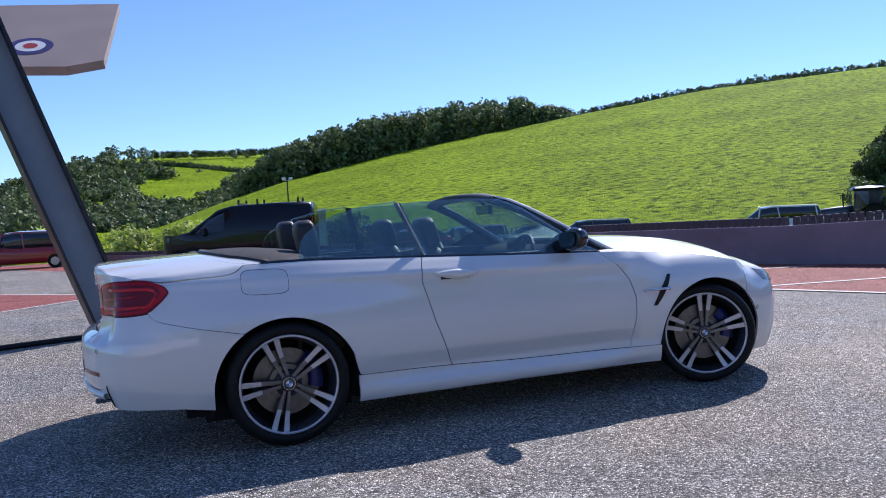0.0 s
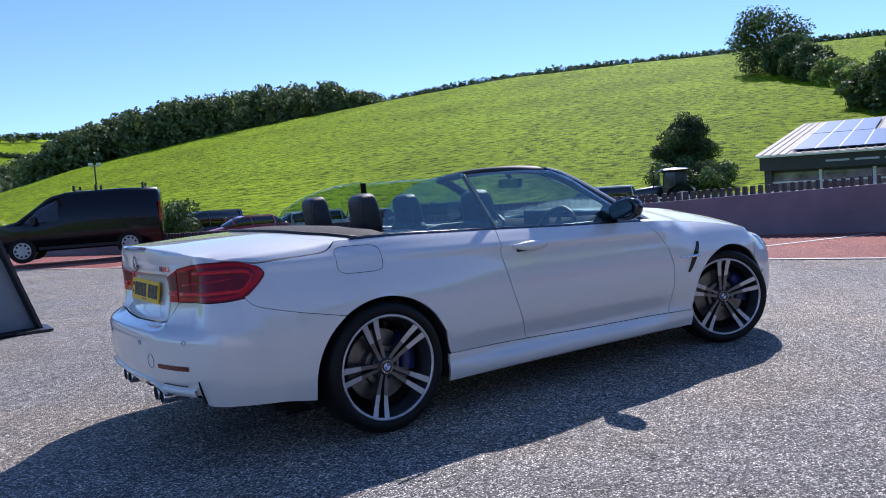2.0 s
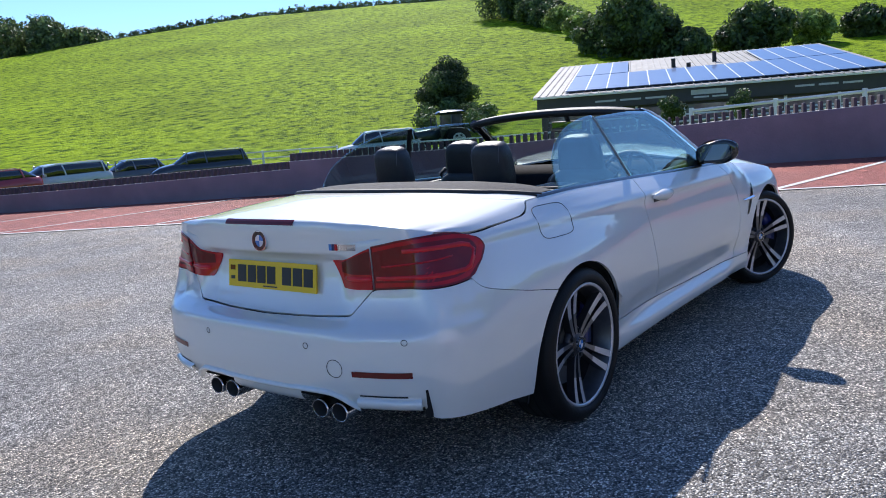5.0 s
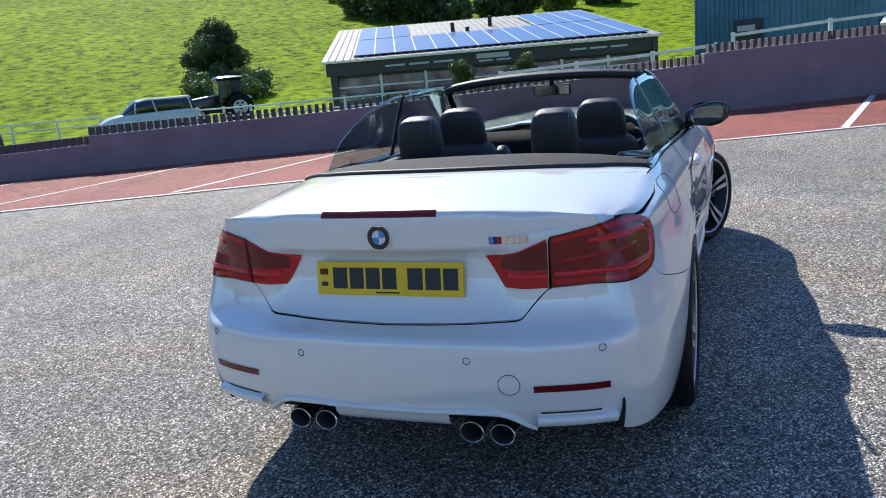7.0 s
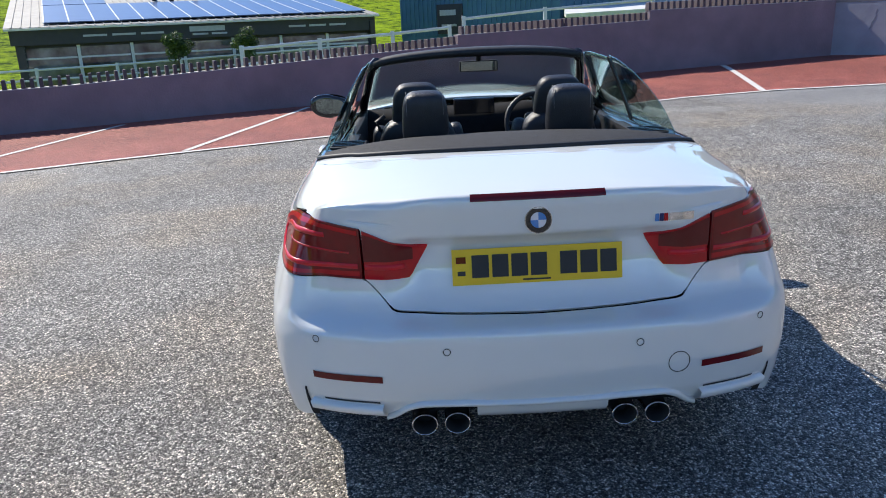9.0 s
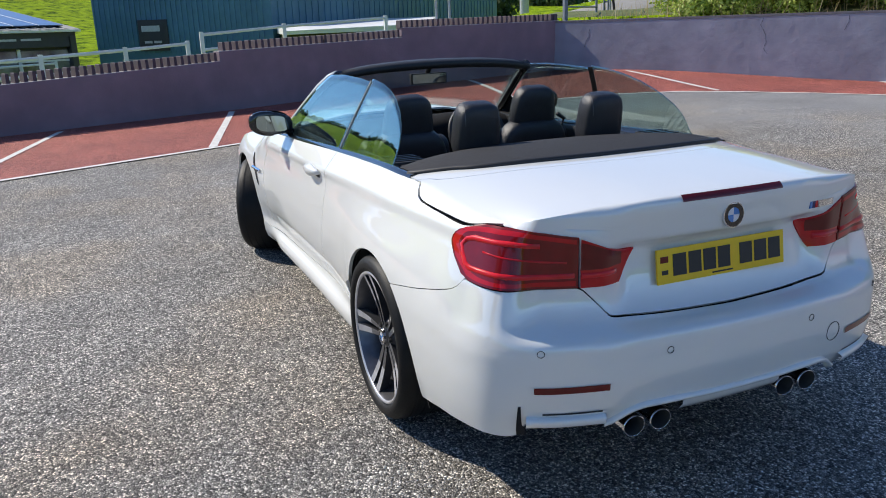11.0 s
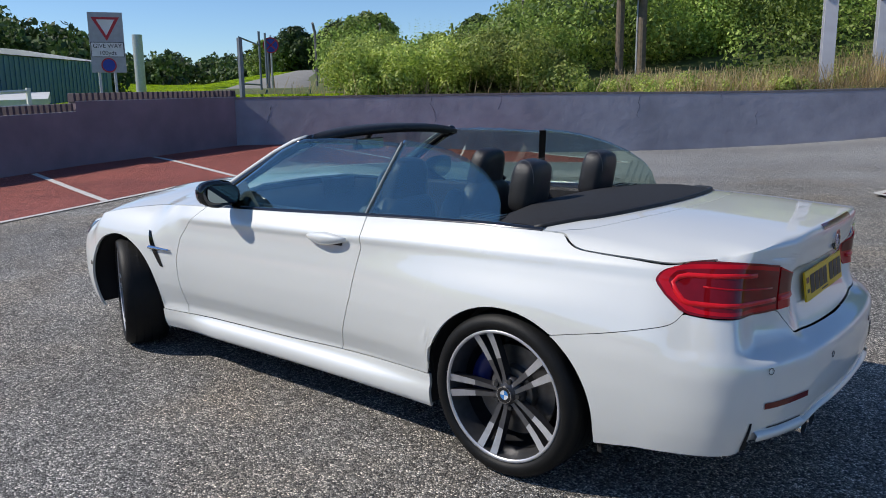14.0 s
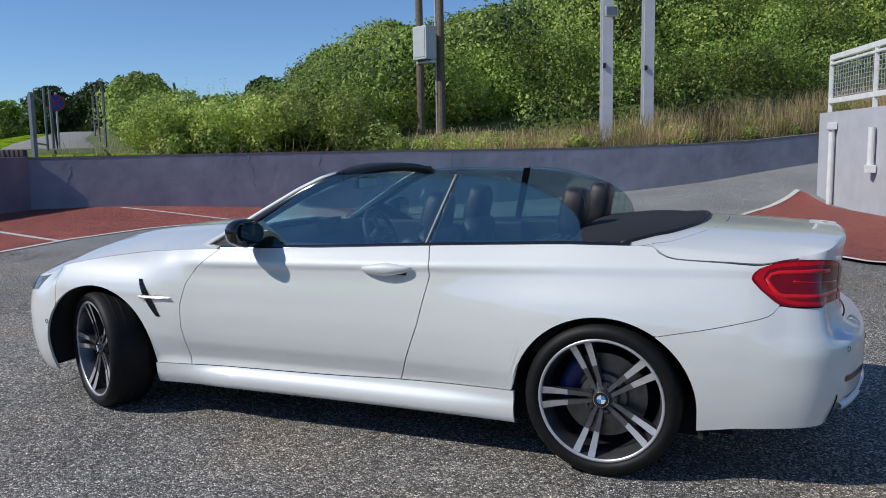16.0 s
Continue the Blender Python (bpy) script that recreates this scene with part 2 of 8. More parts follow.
M_GREYWALL = mat("pale_grey_render", (0.46, 0.47, 0.50), (0.40, 0.41, 0.44), rough=0.8, scale=2.5, bump=0.4, bscale=40, coarse=0.06)
M_BARK = mat("bark", (0.10, 0.075, 0.05), (0.06, 0.045, 0.03), rough=0.9, scale=12, bump=0.8, bscale=18)
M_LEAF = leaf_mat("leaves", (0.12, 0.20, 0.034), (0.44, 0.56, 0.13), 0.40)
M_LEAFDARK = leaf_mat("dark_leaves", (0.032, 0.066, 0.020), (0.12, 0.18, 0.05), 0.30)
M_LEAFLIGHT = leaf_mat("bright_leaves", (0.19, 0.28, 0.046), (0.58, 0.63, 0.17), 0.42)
# far leaves, with the haze of distance put into their paler green
M_LEAFFAR = leaf_mat("hazed_distant_leaves", (0.065, 0.10, 0.040), (0.19, 0.25, 0.085), 0.25)
M_STRAW = leaf_mat("dry_grass", (0.34, 0.24, 0.11), (0.55, 0.43, 0.24), 0.35)
# ground under the bank plants, with their shade put into its dark green
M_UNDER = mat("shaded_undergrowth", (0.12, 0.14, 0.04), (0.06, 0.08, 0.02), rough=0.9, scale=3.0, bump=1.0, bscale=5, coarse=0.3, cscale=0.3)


# ---- building blocks ----
def mesh_object(name, bm, material, parent=None, smooth=False):
    me = bpy.data.meshes.new(name)
    bm.to_mesh(me)
    bm.free()
    for mt in (material if isinstance(material, (list, tuple)) else [material]):
        me.materials.append(mt)
    if smooth:
        me.polygons.foreach_set("use_smooth", [True] * len(me.polygons))
    ob = new(name, me)
    if parent:
        ob.parent = parent
    return ob


def part(name, bm, material, parent, label="", smooth=False):
    return tagged(mesh_object(name, bm, material, parent, smooth), label)


def thing(name, label, category, at=(0, 0, 0), rz=0.0, group="", kind=""):
    ob = new(name)
    ob.matrix_basis = pose(*at, 0, 0, rz)
    return tagged(ob, label, category, group, kind)


def add_box(bm, cx, cy, cz, sx, sy, sz, bevel=0.0, m=None):
    r = bmesh.ops.create_cube(bm, size=1.0, matrix=Matrix.LocRotScale((cx, cy, cz), None, (sx, sy, sz)))
    vs = r["verts"]
    if bevel:
        es = list({e for v in vs for e in v.link_edges})
        q = bmesh.ops.bevel(bm, geom=es, offset=bevel, segments=2, profile=0.7, affect='EDGES')
        vs = list({v for f in q["faces"] for v in f.verts} | {v for v in vs if v.is_valid})
    if m is not None:
        bmesh.ops.transform(bm, matrix=m, verts=vs)
    return vs


def box(cx, cy, cz, sx, sy, sz, bevel=0.0):
    bm = bmesh.new()
    add_box(bm, cx, cy, cz, sx, sy, sz, bevel)
    return bm


def add_tube(bm, a, b, r1, r2=None, n=10, caps=True):
    a, b = Vector(a), Vector(b)
    r2 = r1 if r2 is None else r2
    d = b - a
    m = Matrix.Translation((a + b) / 2) @ d.to_track_quat('Z', 'Y').to_matrix().to_4x4()
    bmesh.ops.create_cone(bm, cap_ends=caps, segments=n, radius1=r1, radius2=r2, depth=d.length, matrix=m)


def tube(a, b, r1, r2=None, n=10):
    bm = bmesh.new()
    add_tube(bm, a, b, r1, r2, n)
    return bm


def pipe(pts, r, n=8, closed=False):
    """A tube swept along points."""
    bm = bmesh.new()
    P = [Vector(p) for p in pts]
    rings = []
    for i, p in enumerate(P):
        t = (P[(i + 1) % len(P)] - P[i - 1]) if closed else (P[min(i + 1, len(P) - 1)] - P[max(i - 1, 0)])
        q = t.to_track_quat('Z', 'Y')
        rings.append([bm.verts.new(p + q @ Vector((r * math.cos(k * 2 * math.pi / n), r * math.sin(k * 2 * math.pi / n), 0))) for k in range(n)])
    for i in range(len(P) if closed else len(P) - 1):
        A, B = rings[i], rings[(i + 1) % len(P)]
        for k in range(n):
            bm.faces.new((A[k], A[(k + 1) % n], B[(k + 1) % n], B[k]))
    if not closed:
        bm.faces.new(rings[0][::-1])
        bm.faces.new(rings[-1])
    return bm


def slab(poly, z0, z1):
    """Upright prism over a plan polygon; z0 and z1 may be functions of x and y."""
    f0 = z0 if callable(z0) else (lambda x, y: z0)
    f1 = z1 if callable(z1) else (lambda x, y: z1)
    bm = bmesh.new()
    lo = [bm.verts.new((x, y, f0(x, y))) for x, y in poly]
    hi = [bm.verts.new((x, y, f1(x, y))) for x, y in poly]
    n = len(poly)
    bm.faces.new(lo[::-1])
    bm.faces.new(hi)
    for i in range(n):
        bm.faces.new((lo[i], lo[(i + 1) % n], hi[(i + 1) % n], hi[i]))
    bmesh.ops.recalc_face_normals(bm, faces=bm.faces)
    return bm


def from_arrays(name, verts, faces, material, parent=None, smooth=False):
    me = bpy.data.meshes.new(name)
    me.from_pydata(verts, [], faces)
    me.materials.append(material)
    if smooth:
        me.polygons.foreach_set("use_smooth", [True] * len(me.polygons))
    ob = new(name, me)
    if parent:
        ob.parent = parent
    return ob


def step(x, a, b):
    t = min(max((x - a) / (b - a), 0.0), 1.0)
    return t * t * (3 - 2 * t)


def lerp_table(x, table):
    return float(np.interp(x, [r[0] for r in table], [r[1] for r in table]))


# ---- the yard: plan numbers ----
W1_C = Vector((12.9, -0.44))                    # step of the crenellated wall
W1_U = Vector((-0.384, 0.923))                  # its run
W2_A = Vector((14.8, -8.9))                     # inner corner of the two walls
W2_U = Vector((-0.805, -0.593))
W2_N = Vector((-0.593, 0.805))
RAMP = [(8, 0.0), (11, 0.05), (13.7, 0.16), (15, 0.25), (17, 0.41), (19.4, 0.72), (21.5, 0.97), (32, 2.4), (60, 5.5)]


def ground_z(x, y):
    """Height of the yard's surface: nearly level, a little up towards the wall corner, with the ramp along the slate wall."""
    z = 0.03 * max(0.0, -y - 1.0) * step(x, 8.0, 14.0) * (1 - step(-y, 9.0, 16.0) * 0.4)
    z -= 0.008 * max(0.0, y - 4.0)
    d = Vector((x, y)) - W2_A
    s, p = d.dot(W2_U), d.dot(W2_N)
    z += lerp_table(s, RAMP) * (1 - step(p, 1.2, 5.2))
    return z


def sheet(name, poly, dz, material, parent=None, res=0.8):
    """A surface over a plan polygon that follows the yard's height."""
    bm = bmesh.new()
    f = bm.faces.new([bm.verts.new((x, y, 0)) for x, y in poly])
    xs, ys = [p[0] for p in poly], [p[1] for p in poly]
    for ax, lo, hi in ((0, min(xs), max(xs)), (1, min(ys), max(ys))):
        k = lo + res
        while k < hi:
            co = (k, 0, 0) if ax == 0 else (0, k, 0)
            no = (1, 0, 0) if ax == 0 else (0, 1, 0)
            bmesh.ops.bisect_plane(bm, geom=bm.verts[:] + bm.edges[:] + bm.faces[:], plane_co=co, plane_no=no)
            k += res
    for v in bm.verts:
        v.co.z = ground_z(v.co.x, v.co.y) + dz
    bmesh.ops.recalc_face_normals(bm, faces=bm.faces)
    if bm.faces[:] and sum(f.normal.z for f in bm.faces) < 0:
        bmesh.ops.reverse_faces(bm, faces=bm.faces)
    return mesh_object(name, bm, material, parent)


w1_far = W1_C + W1_U * 46
w2_far = W2_A + W2_U * 40
yard = sheet("pavement_yard", [(14.85, -9.0), (14.3, -4.6), (13.0, -0.4), tuple(w1_far), (-30, 40), (-40, 0), (-40, -30), tuple(w2_far)], 0.0, M_ASPHALT, res=1.0)
tagged(yard, "worn grey tarmac yard with pale stone chippings", "pavement", kind="structure")

# red parking surface and its white lines
FRONT = [tuple(W1_C + W1_U * 46 - Vector((0.923, 0.384)) * 4.25), (0.0, 19.4), (4.64, 8.3), (6.6, 3.75), (8.2, 0.1), (9.2, -2.35), (9.85, -4.0), (10.12, -5.6), (10.08, -7.4), (9.7, -8.7), (9.1, -9.6), (8.2, -10.5), (7.0, -11.2), (5.65, -11.85)]
red = sheet("road_red_bays", FRONT + [(9.45, -13.45), (14.75, -8.95), (14.2, -4.6), (12.85, -0.44), tuple(w1_far - Vector((0.05, 0.02)))], 0.005, M_RED)
tagged(red, "red-coated parking strip along the walls", "road marking", kind="structure")
red2 = sheet("road_red_corner", [(0.55, -9.04), (0.10, -11.35), (-0.36, -13.7), (-1.28, -16.95), (-1.5, -16.6), (-2.6, -13.0), (-6.0, -4.5), (-1.73, -6.21), (-0.17, -8.33)], 0.03, M_RED, res=0.4)
tagged(red2, "red-coated wedge of ground beside the grey building", "road marking", kind="structure")
red3 = sheet("road_red_wedge", [(-1.3, 12.0), (-3.7, 15.2), (-9.0, 21.5), (-9.0, 5.6), (-3.0, 9.8)], 0.005, M_RED)
tagged(red3, "red-coated wedge of ground under the display aircraft", "road marking", kind="structure")


def line_strip(pts, width):
    out_l, out_r = [], []
    P = [Vector(p) for p in pts]
    for i, p in enumerate(P):
        t = (P[min(i + 1, len(P) - 1)] - P[max(i - 1, 0)]).normalized()
        n = Vector((-t.y, t.x)) * width / 2
        out_l.append(tuple(p + n))
        out_r.append(tuple(p - n))
    return out_l + out_r[::-1]


LINES = [(FRONT[1:], 0.10), ([(0.55, -9.04), (0.10, -11.35), (-0.36, -13.7), (-1.28, -16.95)], 0.12), ([(0.55, -9.04), (-0.17, -8.33), (-1.73, -6.21), (-6.0, -4.5)], 0.10),
         ([(-1.3, 12.0), (-3.7, 15.2), (-9.0, 21.5)], 0.1), ([(-1.3, 12.0), (-3.0, 9.8), (-9.0, 5.6)], 0.1), ([(5.65, -11.85), (9.35, -13.35)], 0.12),
         ([(9.48, -9.38), (13.0, -9.76)], 0.11), ([(10.13, -5.4), (14.3, -6.26)], 0.11)]
for k in range(0, 9):
    a = Vector((9.30, -2.45)) + W1_U * (3.15 * k)
    d = 4.45 if k == 0 else 4.6
    LINES.append(([tuple(a), tuple(a + Vector((0.977, -0.212)) * d)], 0.11 if k < 2 else 0.09))
for k, (pts, w) in enumerate(LINES):
    tagged(sheet("marking_line", line_strip(pts, w), 0.042 if k in (1, 2) else 0.012, M_LINE, res=0.4), "worn white painted parking line", "road marking", group="white parking lines", kind="structure")


# ---- walls ----
def wall_run(pts, tops, thick, side):
    """A wall along plan points with a top height at each; side: which way its thickness lies."""
    bm = bmesh.new()
    P = [Vector(p) for p in pts]
    rows = []
    for i, p in enumerate(P):
        t = (P[min(i + 1, len(P) - 1)] - P[max(i - 1, 0)]).normalized()
        n = Vector((t.y, -t.x)) * side * thick
        rows.append([bm.verts.new((p.x, p.y, -1.8)), bm.verts.new((p.x, p.y, tops[i])), bm.verts.new((p.x + n.x, p.y + n.y, tops[i])), bm.verts.new((p.x + n.x, p.y + n.y, -1.8))])
    for a, b in zip(rows, rows[1:]):
        for k in range(4):
            bm.faces.new((a[k], a[(k + 1) % 4], b[(k + 1) % 4], b[k]))
    bm.faces.new(rows[0])
    bm.faces.new(rows[-1][::-1])
    bmesh.ops.recalc_face_normals(bm, faces=bm.faces)
    return bm


def w1(s):
    return tuple(W1_C + W1_U * s)


W1_B, W1_A = (14.2, -4.6), (14.77, -8.86)
SECTIONS = [([w1(0.0), w1(7.0), w1(11.6)], [0.92, 0.67, 0.63]),
            ([w1(11.6), w1(16), w1(21), w1(36), w1(46)], [0.47, 0.36, 0.27, 0.10, 0.0]),
            ([W1_B, (13.6, -2.7), w1(0.0)], [1.19, 1.15, 1.10]),
            ([(15.05, -9.15), W1_A, W1_B], [1.42, 1.42, 1.39])]
wall_1 = thing("wall_crenellated", "mauve-grey painted yard wall with a toothed coping", "wall", kind="structure")
for pts, tops in SECTIONS:
    part("wall_section", wall_run(pts, tops, 0.24, 1), M_WALL1, wall_1)

wall_2 = mesh_object("wall_slate", wall_run([tuple(W2_A + W2_U * s) for s in (-0.3, 4, 8, 11, 13, 16.7, 18.7, 21.5, 26, 40)], [1.36, 1.38, 1.39, 1.37, 1.37, 1.42, 1.5, 1.72, 2.2, 4.0], 0.3, -1), M_WALL2)
for v in wall_2.data.vertices:
    if v.co.z < -1 and (v.co.xy - W2_A).dot(W2_N) > -0.1:
        v.co.xy = v.co.xy + W2_N * 0.16
tagged(wall_2, "slate-grey painted retaining wall, cracked and patched", "wall", kind="structure")
cap_2 = mesh_object("trim_coping", wall_run([tuple(W2_A + W2_U * s - W2_N * -0.004) for s in (-0.3, 4, 8, 11, 13, 16.7, 18.7, 21.5, 26, 40)], [1.415, 1.435, 1.445, 1.425, 1.425, 1.475, 1.555, 1.775, 2.255, 4.05], 0.38, -1), M_CAP)
for v in cap_2.data.vertices:
    if v.co.z < -1:
        s = (Vector((v.co.x, v.co.y)) - W2_A).dot(W2_U)
        v.co.z = lerp_table(s, [(-0.3, 1.362), (4, 1.382), (8, 1.392), (11, 1.372), (13, 1.372), (16.7, 1.422), (18.7, 1.502), (21.5, 1.722), (26, 2.202), (40, 4.002)])
tagged(cap_2, "weathered concrete coping on the slate wall", "coping", kind="structure")

M_CRACK = mat("dark_crack", (0.05, 0.048, 0.06), rough=0.9)
CRACKS = [(0.9, 1.2, 0.78, -0.25), (4.86, 1.36, 0.5, 0.15), (6.54, 1.36, 1.06, 0.05), (9.9, 1.36, 0.8, 0.05), (11.8, 1.36, 1.22, 0.2), (12.66, 0.93, 0.6, -0.1)]
# cracks and plaster ridges of the slate wall
rng_c = random.Random(9)
for s0, z0, z1, lean in CRACKS:
    pts, s, z = [], s0, z0
    while z > z1:
        q = W2_A + W2_U * s + W2_N * (0.05 * (1.4 - z) - 0.0015)
        pts.append((q.x, q.y, z))
        z -= 0.05 + 0.05 * rng_c.random()
        s += lean * 0.07 + rng_c.uniform(-0.05, 0.05)
    part("crack", pipe(pts, 0.004, 5), M_CRACK, wall_2)


# ---- land ----
RIDGE = [(-180, 3.0), (-110, 3), (-60, 2.5), (-40, 0.6), (-30, 0.7), (-20, 2.0), (0, 4.7), (12.7, 6.1), (22.9, 7.65), (26, 7.75), (29.5, 7.8), (35, 7.8), (41, 7.8), (45, 7.75), (49, 7.6), (53, 7.25), (58.3, 6.6), (62.3, 6.08), (66.3, 5.5), (70.2, 4.88), (73.9, 4.23), (77.6, 3.48), (81, 2.68), (84.3, 1.7), (88.5, 0.2), (92, -0.9), (120, -0.6), (180, 3.0)]
FOOT_R, RIDGE_R = 50.0, 225.0


def field_z(az, r):
    el = lerp_table(az, RIDGE)
    z1 = 1.4 + RIDGE_R * math.tan(radians(el))
    z0 = -1.0 - 0.9 * (1 - step(az, 20, 34))
    if r < FOOT_R:
        return z0
    if r < RIDGE_R:
        k = (r - FOOT_R) / (RIDGE_R - FOOT_R)
        return z0 + (z1 - z0) * (k ** 1.12)
    k = min((r - RIDGE_R) / 500.0, 1.0)
    base = z1 * (1 - step(k, 0, 1)) * 0.85 + z1 * 0.15 - 2 + 2 * (1 - k)
    if 77 < az < 140:
        cap = lerp_table(az, [(77, 5.0), (88, 5.05), (92, 4.7), (98, 3.0), (108, 3.2), (140, 2.2)])
        far = 1.4 + r * math.tan(radians(min((r - 250) / 55, cap))) if r < 600 else 30.0
        base = base * (1 - step(az, 77, 82)) + max(far, base) * step(az, 77, 82)
    return base


BANK_TOP = [(-180, 14), (-100, 14), (-80, 13), (-72, 10), (-69, 9.3), (-65.6, 8.6), (-63.7, 9.2), (-61.7, 8.2), (-59.7, 7.1), (-57.4, 6.0), (-55.8, 5.3), (-53.4, 4.5), (-51.8, 3.9), (-49, 4.6), (-46.5, 5.7), (-44, 4.6), (-42.6, 4.0), (-41.2, 4.5), (-39, 3.7), (-36, 2.8), (180, 2.6)]


def bank_top(x, y):
    """Height that the growth on the bank reaches above a place."""
    dx, dy = x + 0.6, y - 4.0
    return 1.4 + math.hypot(dx, dy) * math.tan(radians(lerp_table(math.degrees(math.atan2(dy, dx)), BANK_TOP)))


W2_TOPS = [(-0.3, 1.36), (4, 1.38), (8, 1.39), (11, 1.37), (13, 1.37), (16.7, 1.42), (18.7, 1.5), (21.5, 1.72), (26, 2.2), (40, 4.0)]


def bank_z(x, y):
    """Ground behind the slate wall: a verge, then a steep wooded slope towards the ramp's top."""
    d = Vector((x, y)) - W2_A
    s, p = d.dot(W2_U), -d.dot(W2_N)
    up = step(s, 3, 21)
    z = 1.25 + max(0.0, s - 13) * 0.09 + (0.10 + 0.38 * up) * max(0.0, min(p, 60) - 3.0) + 0.05 * max(0.0, min(p, 3))
    if p < 1.4:
        low = lerp_table(s, W2_TOPS) - 0.02
        z = low + (z - low) * step(p, 0.25, 1.4)
    return min(z, max(bank_top(x, y) - 2.2, 1.2)) if p > 5 else z


ROAD = [(18.6, -12.6, 1.58), (25.9, -19.6, 2.04), (39.0, -33.6, 2.95), (53.2, -47.7, 3.5), (75.0, -68.0, 3.8)]


def road_near(x, y):
    """Distance to the middle of the lane past the gate, and its height there."""
    best = (1e9, 0.0)
    for (x0, y0, z0), (x1, y1, z1) in zip(ROAD, ROAD[1:]):
        dx, dy = x1 - x0, y1 - y0
        k = min(max(((x - x0) * dx + (y - y0) * dy) / (dx * dx + dy * dy), 0.0), 1.0)
        d = math.hypot(x - x0 - dx * k, y - y0 - dy * k)
        if d < best[0]:
            best = (d, z0 + (z1 - z0) * k)
    return best


def land_z(x, y):
    z = plain_z(x, y)
    if x > 13 and -80 < y < -6 and -(Vector((x, y)) - W2_A).dot(W2_N) > 0.8:
        d, zr = road_near(x, y)
        w = step(d, 2.4, 11.0)
        z = z * w + (zr - 0.10) * (1 - w)
    return z


def plain_z(x, y):
    r, az = math.hypot(x, y), math.degrees(math.atan2(y, x))
    z = field_z(az, r)
    d = Vector((x, y)) - W2_A
    s, p = d.dot(W2_U), -d.dot(W2_N)
    if p > 1.2:
        out = (Vector((x, y)) - Vector(W1_A)).dot(Vector((0.95, 0.3)))
        k = 1 - step(out, 0.0, 26.0) * (1 - step(p, 2, 30) * 0.3 * (1 - step(az, -25.0, -5.0)))
        b = bank_z(x, y)
        if r > 120:
            b = b * (1 - step(r, 120, 300)) + z * step(r, 120, 300)
        z = z * (1 - k) + b * k
    beyond = (Vector((x, y)) - W1_C).dot(Vector((0.923, 0.384)))
    if p < 0.15 and 0 < beyond < 14 and r < 60:
        z = max(z, -0.45) * (1 - step(beyond, 7, 14)) + z * step(beyond, 7, 14)
    inside = (Vector((x, y)) - W1_C).dot(Vector((0.923, 0.384))) < 0.1 and p < 0.15
    if inside:
        z = min(z, -0.9) if r < 60 else z
    return z


az_list = np.concatenate([np.arange(-180, -100, 4.0), np.arange(-100, 110, 0.75), np.arange(110, 180, 4.0)])
r_list = np.concatenate([[3], np.arange(8, 60, 1.25), np.arange(60, 240, 4.0), np.array([250, 265, 290, 320, 360, 420, 480, 560, 700, 1000, 1600, 3000])])
lv, lf = [], []
for r in r_list:
    for a in az_list:
        x, y = r * math.cos(radians(a)), r * math.sin(radians(a))
        lv.append((x, y, land_z(x, y) + 0.25 * noise.noise((x * 0.05, y * 0.05, 0)) * step(r, 50, 90)))
na = len(az_list)
for i in range(len(r_list) - 1):
    for j in range(na):
        k = (j + 1) % na
        lf.append((i * na + j, (i + 1) * na + j, (i + 1) * na + k, i * na + k))
land = from_arrays("ground", lv, lf, M_GRASS, smooth=True)
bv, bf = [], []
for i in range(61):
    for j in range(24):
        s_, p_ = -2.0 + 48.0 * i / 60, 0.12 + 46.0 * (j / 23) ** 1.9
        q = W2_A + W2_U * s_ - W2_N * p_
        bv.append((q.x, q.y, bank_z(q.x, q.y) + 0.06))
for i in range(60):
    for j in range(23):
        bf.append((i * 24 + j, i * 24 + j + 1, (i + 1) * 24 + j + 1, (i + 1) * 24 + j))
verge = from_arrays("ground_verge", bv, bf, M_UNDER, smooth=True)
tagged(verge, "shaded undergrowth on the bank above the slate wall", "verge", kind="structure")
tagged(land, "sunlit green pasture hillside with grazed tufts", "field", kind="structure")


# ---- foliage ----
def leaf_cloud(centres, count, leaf, seed, flat=0.75):
    """Many small leaf quads set round the shells of overlapping clumps (x, y, z, radius)."""
    rng = np.random.default_rng(seed)
    C = np.array(centres)
    w = C[:, 3] ** 2
    pick = rng.choice(len(C), size=count, p=w / w.sum())
    d = rng.normal(size=(count, 3))
    d /= np.linalg.norm(d, axis=1)[:, None]
    rad = C[pick, 3] * (0.62 + 0.45 * rng.random(count))
    P = C[pick, :3] + d * rad[:, None] * np.array([1, 1, flat])
    nrm = d + rng.normal(size=(count, 3)) * 0.55
    nrm /= np.linalg.norm(nrm, axis=1)[:, None]
    a = np.cross(nrm, rng.normal(size=(count, 3)))
    a /= np.linalg.norm(a, axis=1)[:, None]
    b = np.cross(nrm, a)
    s = (leaf * (0.6 + 0.8 * rng.random(count)))[:, None]
    q = np.stack([P - a * s, P - b * s * 0.6, P + a * s, P + b * s * 0.6], axis=1)
    return q.reshape(-1, 3)


def quads_object(name, pts, material, parent=None):
    n = len(pts) // 4
    me = bpy.data.meshes.new(name)
    me.vertices.add(n * 4)
    me.vertices.foreach_set("co", np.ascontiguousarray(pts, dtype=np.float32).ravel())
    me.loops.add(n * 4)
    me.loops.foreach_set("vertex_index", np.arange(n * 4, dtype=np.int32))
    me.polygons.add(n)
    me.polygons.foreach_set("loop_start", np.arange(0, n * 4, 4, dtype=np.int32))
    me.update(calc_edges=True)
    me.materials.append(material)
    ob = new(name, me)
    if parent:
        ob.parent = parent
    return ob


